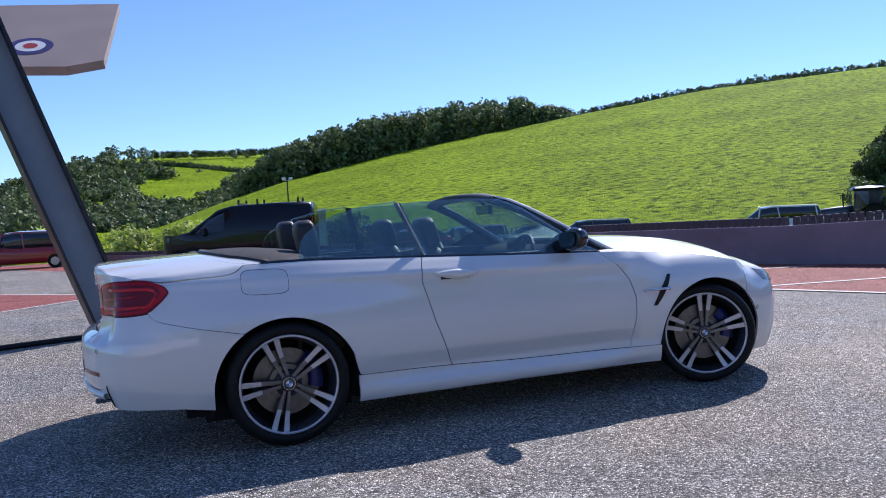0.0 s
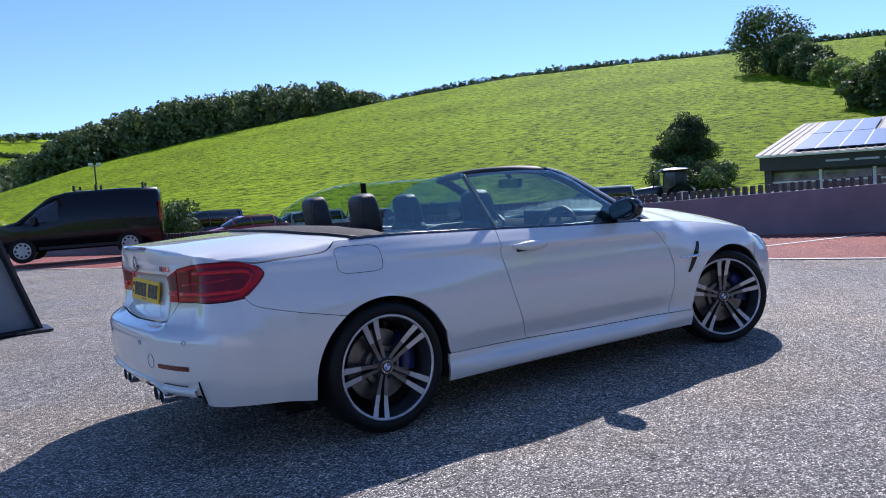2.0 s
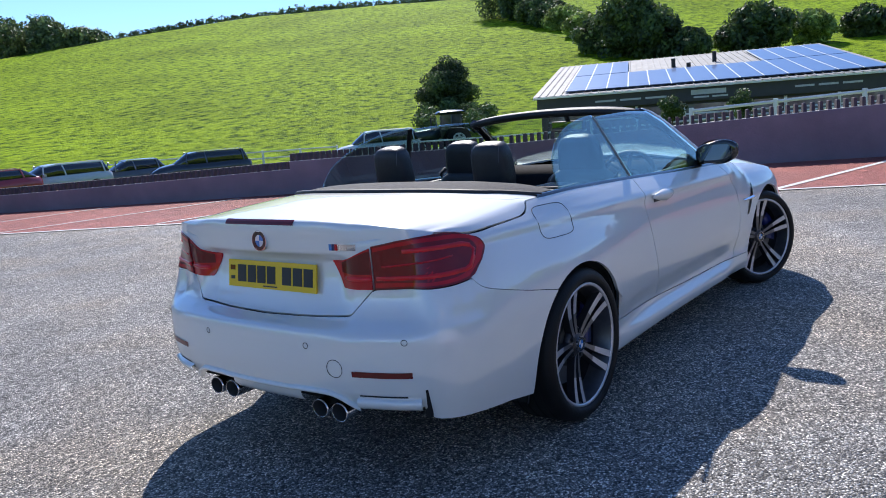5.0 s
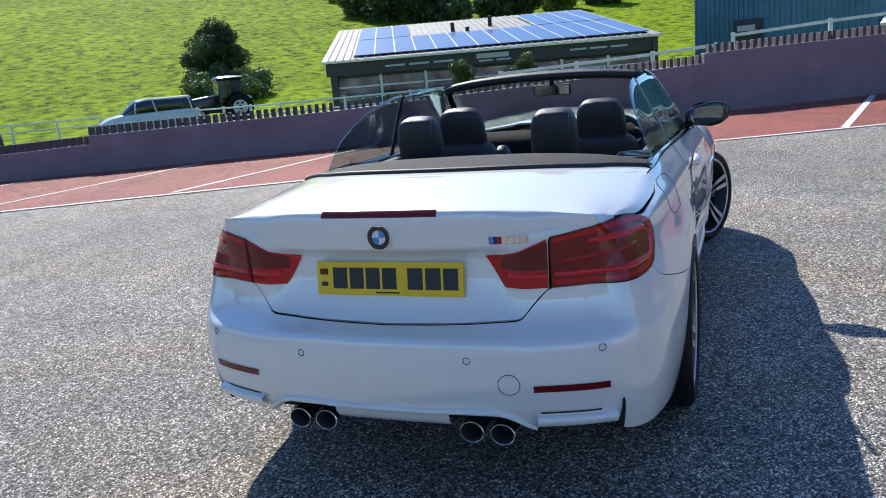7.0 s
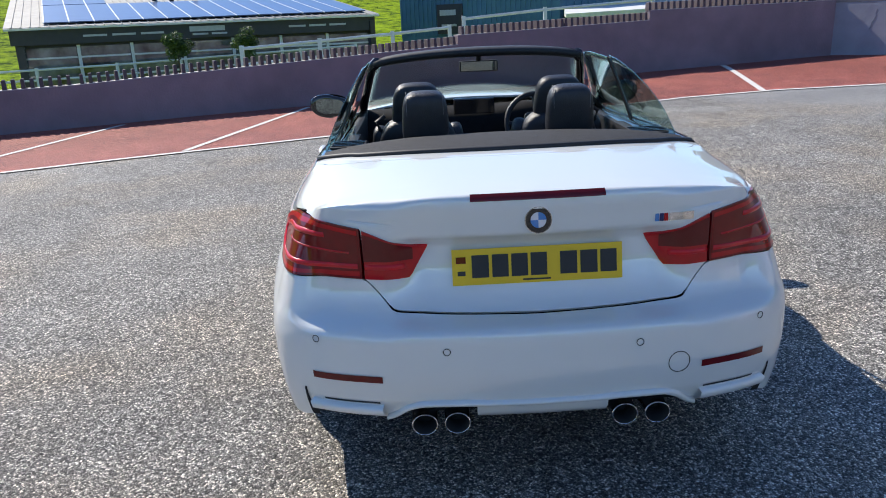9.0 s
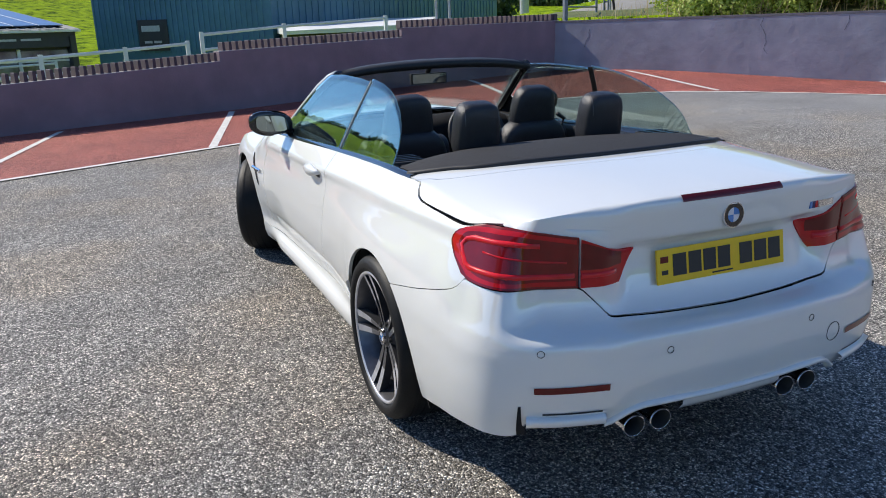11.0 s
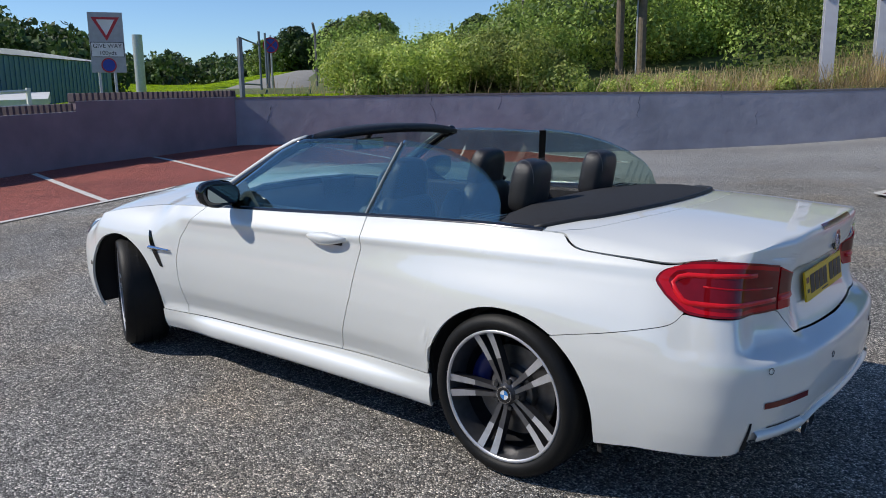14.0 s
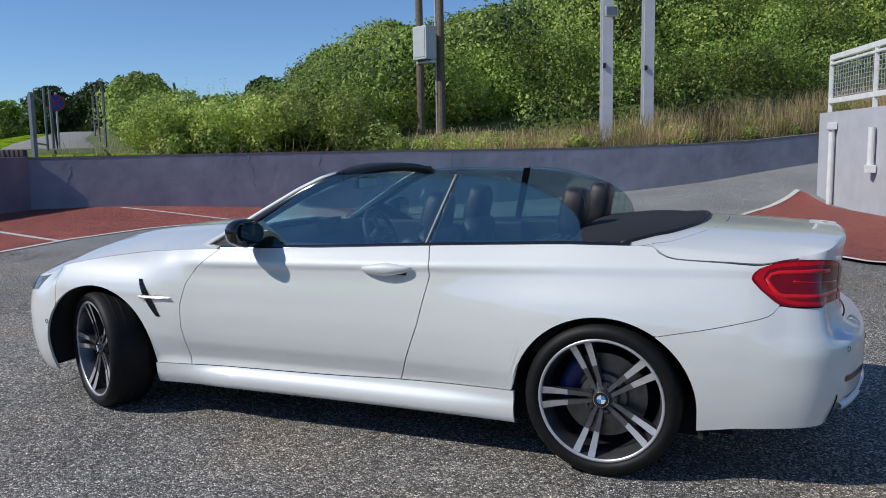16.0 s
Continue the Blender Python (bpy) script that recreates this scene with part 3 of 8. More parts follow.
def clumps(rng, h, w, n=16, low=0.25):
    """Clump centres of an uneven crown of height h and half-width w, broadest low down: a dense heart and many small outer clumps."""
    zc, hz = h * (0.5 + 0.5 * low), h * 0.5 * (1 - low)
    out = [(0, 0, zc + hz * q, w * 0.58 * (1 - 0.35 * max(q, 0))) for q in (-0.7, -0.3, 0.05, 0.4)]
    for _ in range(n):
        d = rng.normal(size=3)
        d /= np.linalg.norm(d)
        k, r = 0.62 + 0.2 * rng.random(), 0.17 + 0.16 * rng.random()
        taper = 1.0 - 0.28 * max(d[2], 0) + 0.12 * max(-d[2], 0)
        out.append((w * k * d[0] * taper, w * k * d[1] * taper, zc + hz * k * d[2] * (1.12 if d[2] > 0 else 1.35), w * r))
    return out


def tree(x, y, h, w, material, seed, leaves=3500, leaf=0.16, label="", low=0.2):
    rng = np.random.default_rng(seed)
    z = land_z(x, y)
    t = thing("tree", label, "tree", (x, y, z))
    bm = bmesh.new()
    add_tube(bm, (0, 0, -0.4), (0, 0, h * 0.45), w * 0.09, w * 0.05, 8)
    for k in range(5):
        a = k * 1.26 + rng.random()
        add_tube(bm, (0, 0, h * (0.22 + 0.05 * k)), (w * 0.5 * math.cos(a), w * 0.5 * math.sin(a), h * (0.45 + 0.08 * k)), w * 0.04, w * 0.012, 6)
    part("trunk", bm, M_BARK, t)
    c = quads_object("crown", leaf_cloud(clumps(rng, h, w, 60, low), leaves, leaf, seed, 0.9), material, t)
    return t


def woods(name, spots, material, seed, per=700, leaf=0.8, label=""):
    """A far wood: many crowns joined, each a group of clumps. spots: x, y, base z, height, half-width."""
    rng = np.random.default_rng(seed)
    allp = []
    for i, (x, y, z, h, w) in enumerate(spots):
        p = leaf_cloud(clumps(rng, h, w, 14, 0.02), per, leaf * w / 5.0, seed + i, 0.9)
        allp.append(p + np.array([x, y, z]))
    ob = quads_object(name, np.concatenate(allp), material)
    return tagged(ob, label, "woodland", kind="stuff")


rng0 = np.random.default_rng(5)


def polar(az, r):
    return r * math.cos(radians(az)), r * math.sin(radians(az))


# wood along the field's crest
WOOD_TOP = [(59.2, 6.9), (61.5, 7.1), (62.5, 8.0), (66, 8.15), (70, 7.65), (74, 7.3), (77.5, 6.35), (81, 5.2), (82.2, 4.2), (84, 2.6)]
spots = []
for k in range(190):
    az = 59.8 + 23.5 * rng0.random()
    r = RIDGE_R + 4 + 30 * rng0.random()
    x, y = polar(az, r)
    zb = field_z(az, RIDGE_R) - 3
    top = 1.4 + r * math.tan(radians(lerp_table(az, WOOD_TOP) + 0.25 - 0.4 * rng0.random()))
    h = max(top - zb, 3.5)
    spots.append((x, y, zb, h, 4.6 + 2.0 * rng0.random()))
woods("woodland_crest", spots, M_LEAFFAR, 11, 1100, 0.44, "dark broadleaf wood along the crest of the field")

# hedge line along the ridge
spots = []
for k in range(260):
    az = 12 + (58.5 - 12) * (k + rng0.random()) / 260
    x, y = polar(az, RIDGE_R + 1.0)
    spots.append((x, y, field_z(az, RIDGE_R) - 2.2, 3.5 + 0.9 * rng0.random(), 1.6))
woods("hedge_ridge", spots, M_LEAFFAR, 400, 160, 0.95, "dark clipped hedge along the skyline of the pasture")

# far valley side with woods round two small fields
UP_LOW = [(80, 3.3), (82.6, 3.7), (86.7, 4.3), (88.7, 4.5), (90, 4.6)]
LOW_LOW = [(84.1, 3.4), (85.3, 2.6), (87.2, 2.1), (90.5, 2.4)]
spots = []
for k in range(1500):
    az = 80 + 28 * rng0.random()
    el = -0.9 + 6.9 * rng0.random()
    lim = lerp_table(az, [(80, 5.0), (88.4, 5.25), (89.2, 5.7), (91.3, 5.95), (93.7, 5.2), (97, 3.8), (108, 4.0)])
    if el > lim:
        continue
    w, high = 3.6 + 2.4 * rng0.random(), 0.75
    if 79 < az < 88.9 and lerp_table(az, UP_LOW) - 0.1 < el < 4.98:
        continue
    if 79 < az < 88.7 and el >= 4.98:
        w, high = 2.2, 0.3
    if 84.0 < az < 90.3 and lerp_table(az, LOW_LOW) < el < min(lerp_table(az, UP_LOW) - 0.18, 4.06 - max(az - 88.7, 0) * 0.9):
        continue
    if 84.0 < az < 89 and el > lerp_table(az, UP_LOW) - 0.2:
        w, high = 2.2, 0.25
    r = 250 + 55 * max(el - high, 0) + 6 * rng0.random()
    x, y = polar(az, r)
    h = r * math.tan(radians(high)) * 1.15
    spots.append((x, y, 1.4 + r * math.tan(radians(el)) - h, h, w))
woods("woodland_valley", spots, M_LEAFFAR, 900, 210, 0.80, "mixed green wood on the far side of the valley")


# hedges of the two far fields
spots = []
for k in range(330):
    az, low = (80.5 + 8.4 * rng0.random(), 5.0) if k < 150 else (80.5 + 9.3 * rng0.random(), None)
    el = low if low else lerp_table(az, UP_LOW) - 0.12
    r = 250 + 55 * el
    x, y = polar(az, r)
    spots.append((x, y, 1.4 + r * math.tan(radians(el)) - 1.6, 3.8 + 1.2 * rng0.random(), 2.0))
woods("hedge_valley", spots, M_LEAFFAR, 3100, 110, 0.9, "dark hedges bounding the small fields across the valley")

# ---- trees and bushes ----
tree(51.5, 37.9, 5.6 - land_z(51.5, 37.9), 2.6, M_LEAFDARK, 21, 26000, 0.092, "dark round broadleaf tree at the foot of the pasture", 0.02)
for az, r, top, w, sd in ((32.5, 170, 10.1, 8.4, 31), (30.1, 150, 7.6, 4.8, 32), (28.6, 140, 6.3, 4.2, 33), (27.4, 128, 5.4, 3.6, 34), (26.6, 112, 4.9, 2.8, 35), (24.4, 104, 7.1, 5.6, 36), (16.1, 108, 5.6, 4.3, 37), (13.0, 115, 4.6, 3.0, 38), (20.6, 100, 4.2, 2.6, 39), (10.0, 120, 4.4, 3.4, 40), (31.3, 160, 8.4, 5.0, 41), (29.3, 145, 6.7, 4.6, 42), (26.0, 108, 5.7, 4.2, 43), (22.7, 102, 5.6, 3.8, 44), (17.6, 106, 4.2, 3.0, 45)):
    x, y = polar(az, r)
    x, y = x - 2.5, y - 3.7
    h = 1.25 + r * math.tan(radians(top)) - land_z(x, y)
    tree(x, y, max(h, 3.0), w, M_LEAF if sd in (33, 34, 38) else M_LEAFDARK, sd, 9000, 0.26, "full broadleaf tree in the hedge that climbs the pasture", 0.02)

# leafy bank behind the slate wall
def bank_clumps(s0, s1, p0, p1, n, rad, seed, lift, hmax):
    rng = np.random.default_rng(seed)
    out = []
    for _ in range(n):
        s, p = s0 + (s1 - s0) * rng.random(), p0 + (p1 - p0) * rng.random() ** 0.8
        q = W2_A + W2_U * s - W2_N * p
        r = rad * (0.6 + 0.8 * rng.random())
        if 8.6 < s < 13.5 and p < 5.6 and rad > 0.3:      # open verge round the poles
            continue
        if math.degrees(math.atan2(q.y - 3.7, q.x + 1.2)) > -44.6:
            continue
        z0, cap = bank_z(q.x, q.y), bank_top(q.x, q.y)
        z = z0 + lift * r + rng.random() * hmax
        z = min(z, cap - r * (0.75 + 0.5 * rng.random()))
        if z < z0 - r * 0.5:
            continue
        out.append((q.x, q.y, z, r))
    return out


def bush_mass(name, cl, count, leaf, material, seed, label):
    return tagged(quads_object(name, leaf_cloud(cl, count, leaf, seed, 0.9), material), label, "shrubs", kind="stuff")


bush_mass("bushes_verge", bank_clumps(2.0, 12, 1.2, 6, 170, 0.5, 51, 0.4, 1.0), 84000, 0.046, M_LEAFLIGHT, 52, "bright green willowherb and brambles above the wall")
bush_mass("bushes_bramble", bank_clumps(0.5, 14, 3.5, 12, 130, 0.85, 53, 0.4, 1.2), 70000, 0.064, M_LEAF, 54, "tangled bramble bushes on the bank")
bush_mass("bushes_slope", bank_clumps(11, 40, 3.6, 10, 230, 0.85, 59, 0.45, 1.1), 120000, 0.056, M_LEAF, 60, "leafy brambles and young growth at the foot of the thicket")
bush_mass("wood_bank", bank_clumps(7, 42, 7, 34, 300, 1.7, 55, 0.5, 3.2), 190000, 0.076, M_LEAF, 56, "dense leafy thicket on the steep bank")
# shaded hollows of the thicket, put in as darker leaf colour
bush_mass("wood_bank_shade", bank_clumps(8, 42, 6.5, 30, 150, 1.5, 95, 0.5, 3.0), 130000, 0.082, M_LEAFDARK, 96, "leafy clumps coloured dark as the shaded hollows of the thicket on the bank")
# sunlit front growth, its light put in as brighter leaf colour
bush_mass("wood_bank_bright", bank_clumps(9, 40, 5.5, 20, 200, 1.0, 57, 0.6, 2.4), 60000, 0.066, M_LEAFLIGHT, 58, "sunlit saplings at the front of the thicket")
for s, p, w, sd in ((9, 17, 3.0, 61), (12, 15, 3.2, 62), (6, 24, 2.8, 63), (16, 20, 3.6, 64), (21, 18, 3.4, 65), (27, 16, 3.4, 66), (3, 34, 2.6, 67), (-2, 42, 3.0, 68), (-8, 60, 4.0, 69), (14, 30, 4.0, 70), (20, 28, 4.0, 72), (9.5, 28, 3.2, 73)):
    q = W2_A + W2_U * s - W2_N * p
    h = bank_top(q.x, q.y) - land_z(q.x, q.y)
    if h > 2.0:
        tree(q.x, q.y, min(h, 9.0), min(w, h * 0.55), M_LEAF if sd % 3 else M_LEAFDARK, sd, 9000, 0.15, "leafy tree rising out of the thicket on the bank", 0.05)

bush_mass("weeds_verge", bank_clumps(8.5, 24, 0.4, 3.0, 190, 0.22, 81, 0.3, 0.25), 42000, 0.035, M_LEAFLIGHT, 82, "low green weeds along the coping")
for az, r, top, w, sd in ((-41.2, 75, 4.4, 2.4, 83), (-46.2, 58, 5.6, 2.2, 84), (-43.0, 90, 3.9, 2.6, 85), (-38.9, 110, 3.6, 2.8, 86)):
    x, y = polar(az, r)
    x, y = x - 1.2, y + 3.7
    tree(x, y, 1.45 + r * math.tan(radians(top)) - land_z(x, y), w, M_LEAFDARK if sd % 2 else M_LEAF, sd, 7000, 0.16, "round broadleaf tree beyond the track", 0.02)

# tall willowherb spikes standing out of the verge
rng = np.random.default_rng(171)
spikes = []
for _ in range(380):
    s, p = 2.2 + 6.3 * rng.random(), 1.3 + 5.0 * rng.random()
    q = W2_A + W2_U * s - W2_N * p
    if math.degrees(math.atan2(q.y - 3.7, q.x + 1.2)) > -45.0:
        continue
    z0, h = bank_z(q.x, q.y), 1.3 + 0.75 * rng.random()
    lx, ly = rng.normal() * 0.10, rng.normal() * 0.10
    for k in range(16):
        t_ = 0.35 + 0.65 * k / 15
        a, L_ = rng.random() * 6.283, 0.10 * (1.15 - t_) + 0.02
        c = Vector((q.x + lx * t_, q.y + ly * t_, z0 + h * t_))
        d, w_ = Vector((math.cos(a) * L_, math.sin(a) * L_, 0.4 * L_)), Vector((-math.sin(a), math.cos(a), 0)) * 0.014
        spikes += [tuple(c - w_), tuple(c + w_), tuple(c + d + w_ * 0.3), tuple(c + d - w_ * 0.3)]
tagged(quads_object("willowherb", np.array(spikes), M_LEAF), "tall green willowherb stems above the slate wall", "weeds", kind="stuff")

# dry grass along the coping
rng = np.random.default_rng(71)
blades = []
for _ in range(24000):
    s, p = rng.random() * 34, 0.36 + 3.2 * rng.random() ** 1.3
    dens = 0.04 + 0.96 * step(s, 8.5, 12)
    if rng.random() > dens:
        continue
    q = W2_A + W2_U * s - W2_N * p
    z, h = bank_z(q.x, q.y), (0.15 + 0.55 * rng.random() ** 1.7 + 0.18 * step(s, 14, 17))
    a = rng.random() * 6.283
    dx, dy = 0.008 * math.cos(a), 0.008 * math.sin(a)
    lx, ly = rng.normal() * 0.16, rng.normal() * 0.16
    blades += [(q.x - dx, q.y - dy, z - 0.05), (q.x + dx, q.y + dy, z - 0.05), (q.x + lx + dx * 0.5, q.y + ly + dy * 0.5, z + h), (q.x + lx - dx * 0.5, q.y + ly - dy * 0.5, z + h)]
tagged(quads_object("dry_grass", np.array(blades), M_STRAW), "tall straw-coloured dry grass along the wall top", "grass", kind="stuff")

# distant trees past the sheds and the gate
spots = []
for k in range(200):
    az = -44 + 50 * rng.random()
    r = 170 + 120 * rng.random()
    x, y = polar(az, r)
    top = lerp_table(az, [(-44, 3.6), (-38, 3.1), (-33, 3.2), (-29, 3.0), (-26, 3.2), (-20, 3.8), (0, 3.4), (6, 3)])
    spots.append((x, y, land_z(x, y) - 2, max(1.4 + r * math.tan(radians(top - 0.8 * rng.random())) - land_z(x, y) + 2, 3.0), 5.0))
woods("woodland_far", spots, M_LEAFDARK, 1300, 480, 0.55, "hazy wood beyond the sheds and the gate")
spots = []
for k in range(75):
    az = -28.6 + 21 * rng.random()
    r = 92 + 30 * rng.random()
    x, y = polar(az, r)
    top = lerp_table(az, [(-28.6, 3.0), (-27.8, 4.0), (-25.9, 5.0), (-23, 6.0), (-19, 5.8), (-10, 4.6), (-7, 4.2)]) - 0.9 * rng.random()
    spots.append((x - 1.7, y + 3.2, -2.0, 3.4 + r * math.tan(radians(top)), 3.6 + 1.6 * rng.random()))
woods("woodland_behind_sheds", spots, M_LEAFDARK, 1500, 1100, 0.42, "dark trees standing close behind the blue sheds")

# ---- solar-roofed building ----
M_FASCIA = mat("charcoal_fascia", (0.05, 0.047, 0.05), (0.04, 0.037, 0.04), rough=0.6, scale=4)
M_ROOFSHEET = mat("pale_roof_sheet", (0.36, 0.35, 0.32), (0.27, 0.26, 0.235), rough=0.7, scale=3, coarse=0.1, bump=0.2)
M_SOLAR = mat("solar_glass", (0.05, 0.085, 0.19), (0.04, 0.07, 0.16), rough=0.3, scale=3, coat=0.25)
# reflections and interior behind the panes, painted as pale and dark mottling
M_SHOPGLASS = mat("shop_glass_reflections", (0.26, 0.27, 0.27), (0.03, 0.03, 0.034), rough=0.06, scale=1.3, coat=1.0)
M_SIGN = mat("pale_sign_lettering", (0.55, 0.55, 0.55), rough=0.6)
M_BLUESHED = mat("blue_profiled_cladding", (0.085, 0.20, 0.285), (0.07, 0.17, 0.25), rough=0.5, scale=2, coarse=0.12, cscale=0.4)
M_SHEDROOF = mat("white_shed_roof", (0.72, 0.72, 0.70), (0.62, 0.62, 0.60), rough=0.6, scale=1.5, coarse=0.1)


def quad_frame(o, ex, ey):
    """Local frame on a plane: returns a function of (u, v, w) in metres."""
    o, ex, ey = Vector(o), Vector(ex).normalized(), Vector(ey).normalized()
    nz = ex.cross(ey).normalized()
    return lambda u, v, w=0.0: o + ex * u + ey * v + nz * w


def panel(fr, u0, u1, v0, v1, w0, w1):
    bm = bmesh.new()
    vs = [bm.verts.new(fr(u, v, w)) for w in (w0, w1) for u, v in ((u0, v0), (u1, v0), (u1, v1), (u0, v1))]
    for f in ((0, 1, 2, 3), (4, 5, 6, 7), (0, 1, 5, 4), (1, 2, 6, 5), (2, 3, 7, 6), (3, 0, 4, 7)):
        bm.faces.new([vs[i] for i in f])
    bmesh.ops.recalc_face_normals(bm, faces=bm.faces)
    return bm


def bars(fr, u, v, length, height, w, n, material, parent):
    """Writing shown as plain bars, one mesh a word."""
    for k in range(n):
        L = length / n * 0.82
        part("sign_bar", panel(fr, u + k * length / n, u + k * length / n + L, v, v + height, w, w + 0.01), material, parent)


shop = thing("showroom_building", "low showroom with charcoal fascia and solar panels on its roof", "building")
c1, c2 = Vector((28.5, 15.9, 1.74)), Vector((32.7, 2.2, 1.66))
c4, c3 = Vector((42.1, 21.8, 3.6)), Vector((46.3, 8.1, 3.5))
ex, ey = (c2 - c1), (c4 - c1)
L, D = ex.length, ey.length
fr = quad_frame(c1, ex, ey)
part("roof", panel(fr, -0.15, L + 0.15, -0.12, D, -0.10, 0.0), M_ROOFSHEET, shop)
part("gutter", panel(fr, -0.15, L + 0.15, -0.20, -0.12, -0.10, -0.02), M_WHITE, shop)
for k in range(int(L / 0.33)):
    part("roof_rib", panel(fr, 0.1 + k * 0.33, 0.14 + k * 0.33, -0.25, D, 0.0, 0.035), M_ROOFSHEET, shop)
for i in range(14):
    for j in range(2):
        if j == 1 and 3 <= i <= 9:
            continue
        u0 = 1.3 + i * 0.915
        v0 = 0.35 + j * 6.6
        sp = part("solar_panel", panel(fr, u0, u0 + 0.865, v0, v0 + 6.4, 0.07, 0.11), M_SOLAR, shop)
        part("frame_bar", panel(fr, u0 - 0.05, u0, v0, v0 + 6.4, 0.07, 0.118), M_WHITE, sp)
for u, v, h in ((8.4, 9.4, 0.55), (7.0, 7.6, 0.25), (6.3, 8.4, 0.45)):
    part("flue", tube(fr(u, v, 0), fr(u, v, h), 0.11, 0.11), M_DARKSTEEL, shop)
ff = quad_frame(c1 + Vector((0, 0, -0.68)), ex, (0, 0, 1))
part("fascia", panel(ff, 0, L, 0, 0.58, -0.25, 0.0), M_FASCIA, shop)
part("front_wall", panel(ff, 0.1, L - 0.1, -2.6, 0.0, -0.45, -0.3), M_FASCIA, shop)
bars(ff, 2.6, 0.24, 3.2, 0.08, 0.004, 3, M_SIGN, shop)
bars(ff, 6.6, 0.26, 1.7, 0.20, 0.004, 1, M_SIGN, shop)
bars(ff, 6.7, 0.12, 1.5, 0.07, 0.004, 2, M_SIGN, shop)
bars(ff, 10.6, 0.26, 2.6, 0.08, 0.004, 3, M_SIGN, shop)
for k in range(7):
    w = part("window", panel(ff, 0.4 + k * 1.98, 2.25 + k * 1.98, -1.75, -0.12, -0.3, -0.27), M_SHOPGLASS, shop)
    part("window_frame", panel(ff, 0.3 + k * 1.98, 0.42 + k * 1.98, -1.8, -0.05, -0.3, -0.22), M_WHITE, w)
    part("transom", panel(ff, 0.4 + k * 1.98, 2.25 + k * 1.98, -0.55, -0.48, -0.27, -0.23), M_WHITE, w)
part("side_wall", slab([(c2.x, c2.y), (c3.x, c3.y), (c3.x - 0.2, c3.y + 0.2), (c2.x - 0.2, c2.y + 0.2)], -2.6, lambda x, y: 1.4 + (x - 32.7) * 0.14), M_FASCIA, shop)
part("end_wall", slab([(c1.x + 0.2, c1.y - 0.1), (c4.x, c4.y - 0.1), (c4.x, c4.y - 0.4), (c1.x + 0.2, c1.y - 0.4)], -2.6, lambda x, y: 1.35 + (x - 28.5) * 0.14), M_FASCIA, shop)

for u, off, hh in ((6.0, 2.6, 1.75), (8.5, 2.6, 1.85)):
    q = ff(u, 0, off)
    bay = thing("bay_tree", "small clipped bay tree in a dark pot before the showroom", "tree", (q.x, q.y, -1.0), group="bay trees")
    part("pot", tube((0, 0, 0), (0, 0, 0.45), 0.20, 0.26, 14), M_FASCIA, bay)
    part("trunk", tube((0, 0, 0.4), (0, 0, hh - 0.3), 0.03, 0.025, 8), M_BARK, bay)
    rb = np.random.default_rng(int(u * 10))
    quads_object("crown", leaf_cloud([(rb.normal() * 0.16, rb.normal() * 0.16, hh + rb.normal() * 0.22, 0.22 + 0.1 * rb.random()) for _ in range(14)], 2600, 0.05, int(u * 10)), M_LEAFDARK, bay)

# ---- blue sheds ----
shed = thing("blue_shed", "large shed clad in blue profiled steel with a shallow pale roof", "shed")
a, b_ = Vector((45.3, 1.3, -2.6)), Vector((39.5, -7.0, -2.6))
far = Vector((58.6, -29.8, -2.6))
H = 6.75
ff = quad_frame(a, b_ - a, (0, 0, 1))
Lf = (b_ - a).length
part("front_wall", panel(ff, 0, Lf, 0, H, -0.2, 0.0), M_BLUESHED, shed)
for k in range(int(Lf / 0.3)):
    part("cladding_rib", panel(ff, k * 0.3, k * 0.3 + 0.1, 2.9, H, 0.0, 0.05), M_BLUESHED, shed)
part("roller_door", panel(ff, 1.4, 4.4, 0, 2.6, 0.01, 0.05), M_GALV, shed)
part("side_door", panel(ff, 5.4, 9.0, 0, 2.6, 0.01, 0.05), M_GALV, shed)
sg = part("sign_board", panel(ff, 2.6, 4.3, 3.0, 4.6, 0.06, 0.12), M_FASCIA, shed)
bars(ff, 2.8, 4.0, 1.3, 0.3, 0.125, 1, M_SIGN, sg)
bars(ff, 2.9, 3.4, 1.1, 0.12, 0.125, 2, M_SIGN, sg)
fs = quad_frame(b_, far - b_, (0, 0, 1))
Ls = (far - b_).length
part("long_wall", panel(fs, 0, Ls, 0, H - 0.3, -0.2, 0.0), M_BLUESHED, shed)
for k in range(int(Ls / 0.6)):
    part("cladding_rib", panel(fs, k * 0.6, k * 0.6 + 0.2, 2.0, H - 0.3, 0.0, 0.05), M_BLUESHED, shed)
back = a - b_
roof_bm = bmesh.new()
rv = [roof_bm.verts.new(p) for p in (b_ + Vector((-0.2, -0.3, H - 0.25)), far + Vector((0, -0.3, H - 0.25)), far + back * 0.6 + Vector((0, 0, H + 0.75)), b_ + back * 0.6 + Vector((-0.2, 0, H + 0.75)))]
roof_bm.faces.new(rv)
bmesh.ops.solidify(roof_bm, geom=roof_bm.faces[:], thickness=0.12)
part("roof", roof_bm, M_SHEDROOF, shed)

annex = thing("lean_to", "low pale-roofed lean-to beside the blue shed", "shed")
part("roof", slab([(33.0, -6.2), (36.0, -14.2), (46.0, -19.0), (44.0, -8.0)], 1.1, lambda x, y: 1.26 + (x - 33) * 0.035), M_SHEDROOF, annex)
part("wall", slab([(33.4, -6.5), (36.2, -13.9), (45.6, -18.5), (43.7, -8.2)], -2.8, 1.08), M_FASCIA, annex)
silo = thing("silo", "tall pale cylindrical silo behind the shed", "silo", (62.7, -34.7, -3))
part("shell", tube((0, 0, 0), (0, 0, 9.5), 0.42, 0.42, 20), M_GALV, silo)
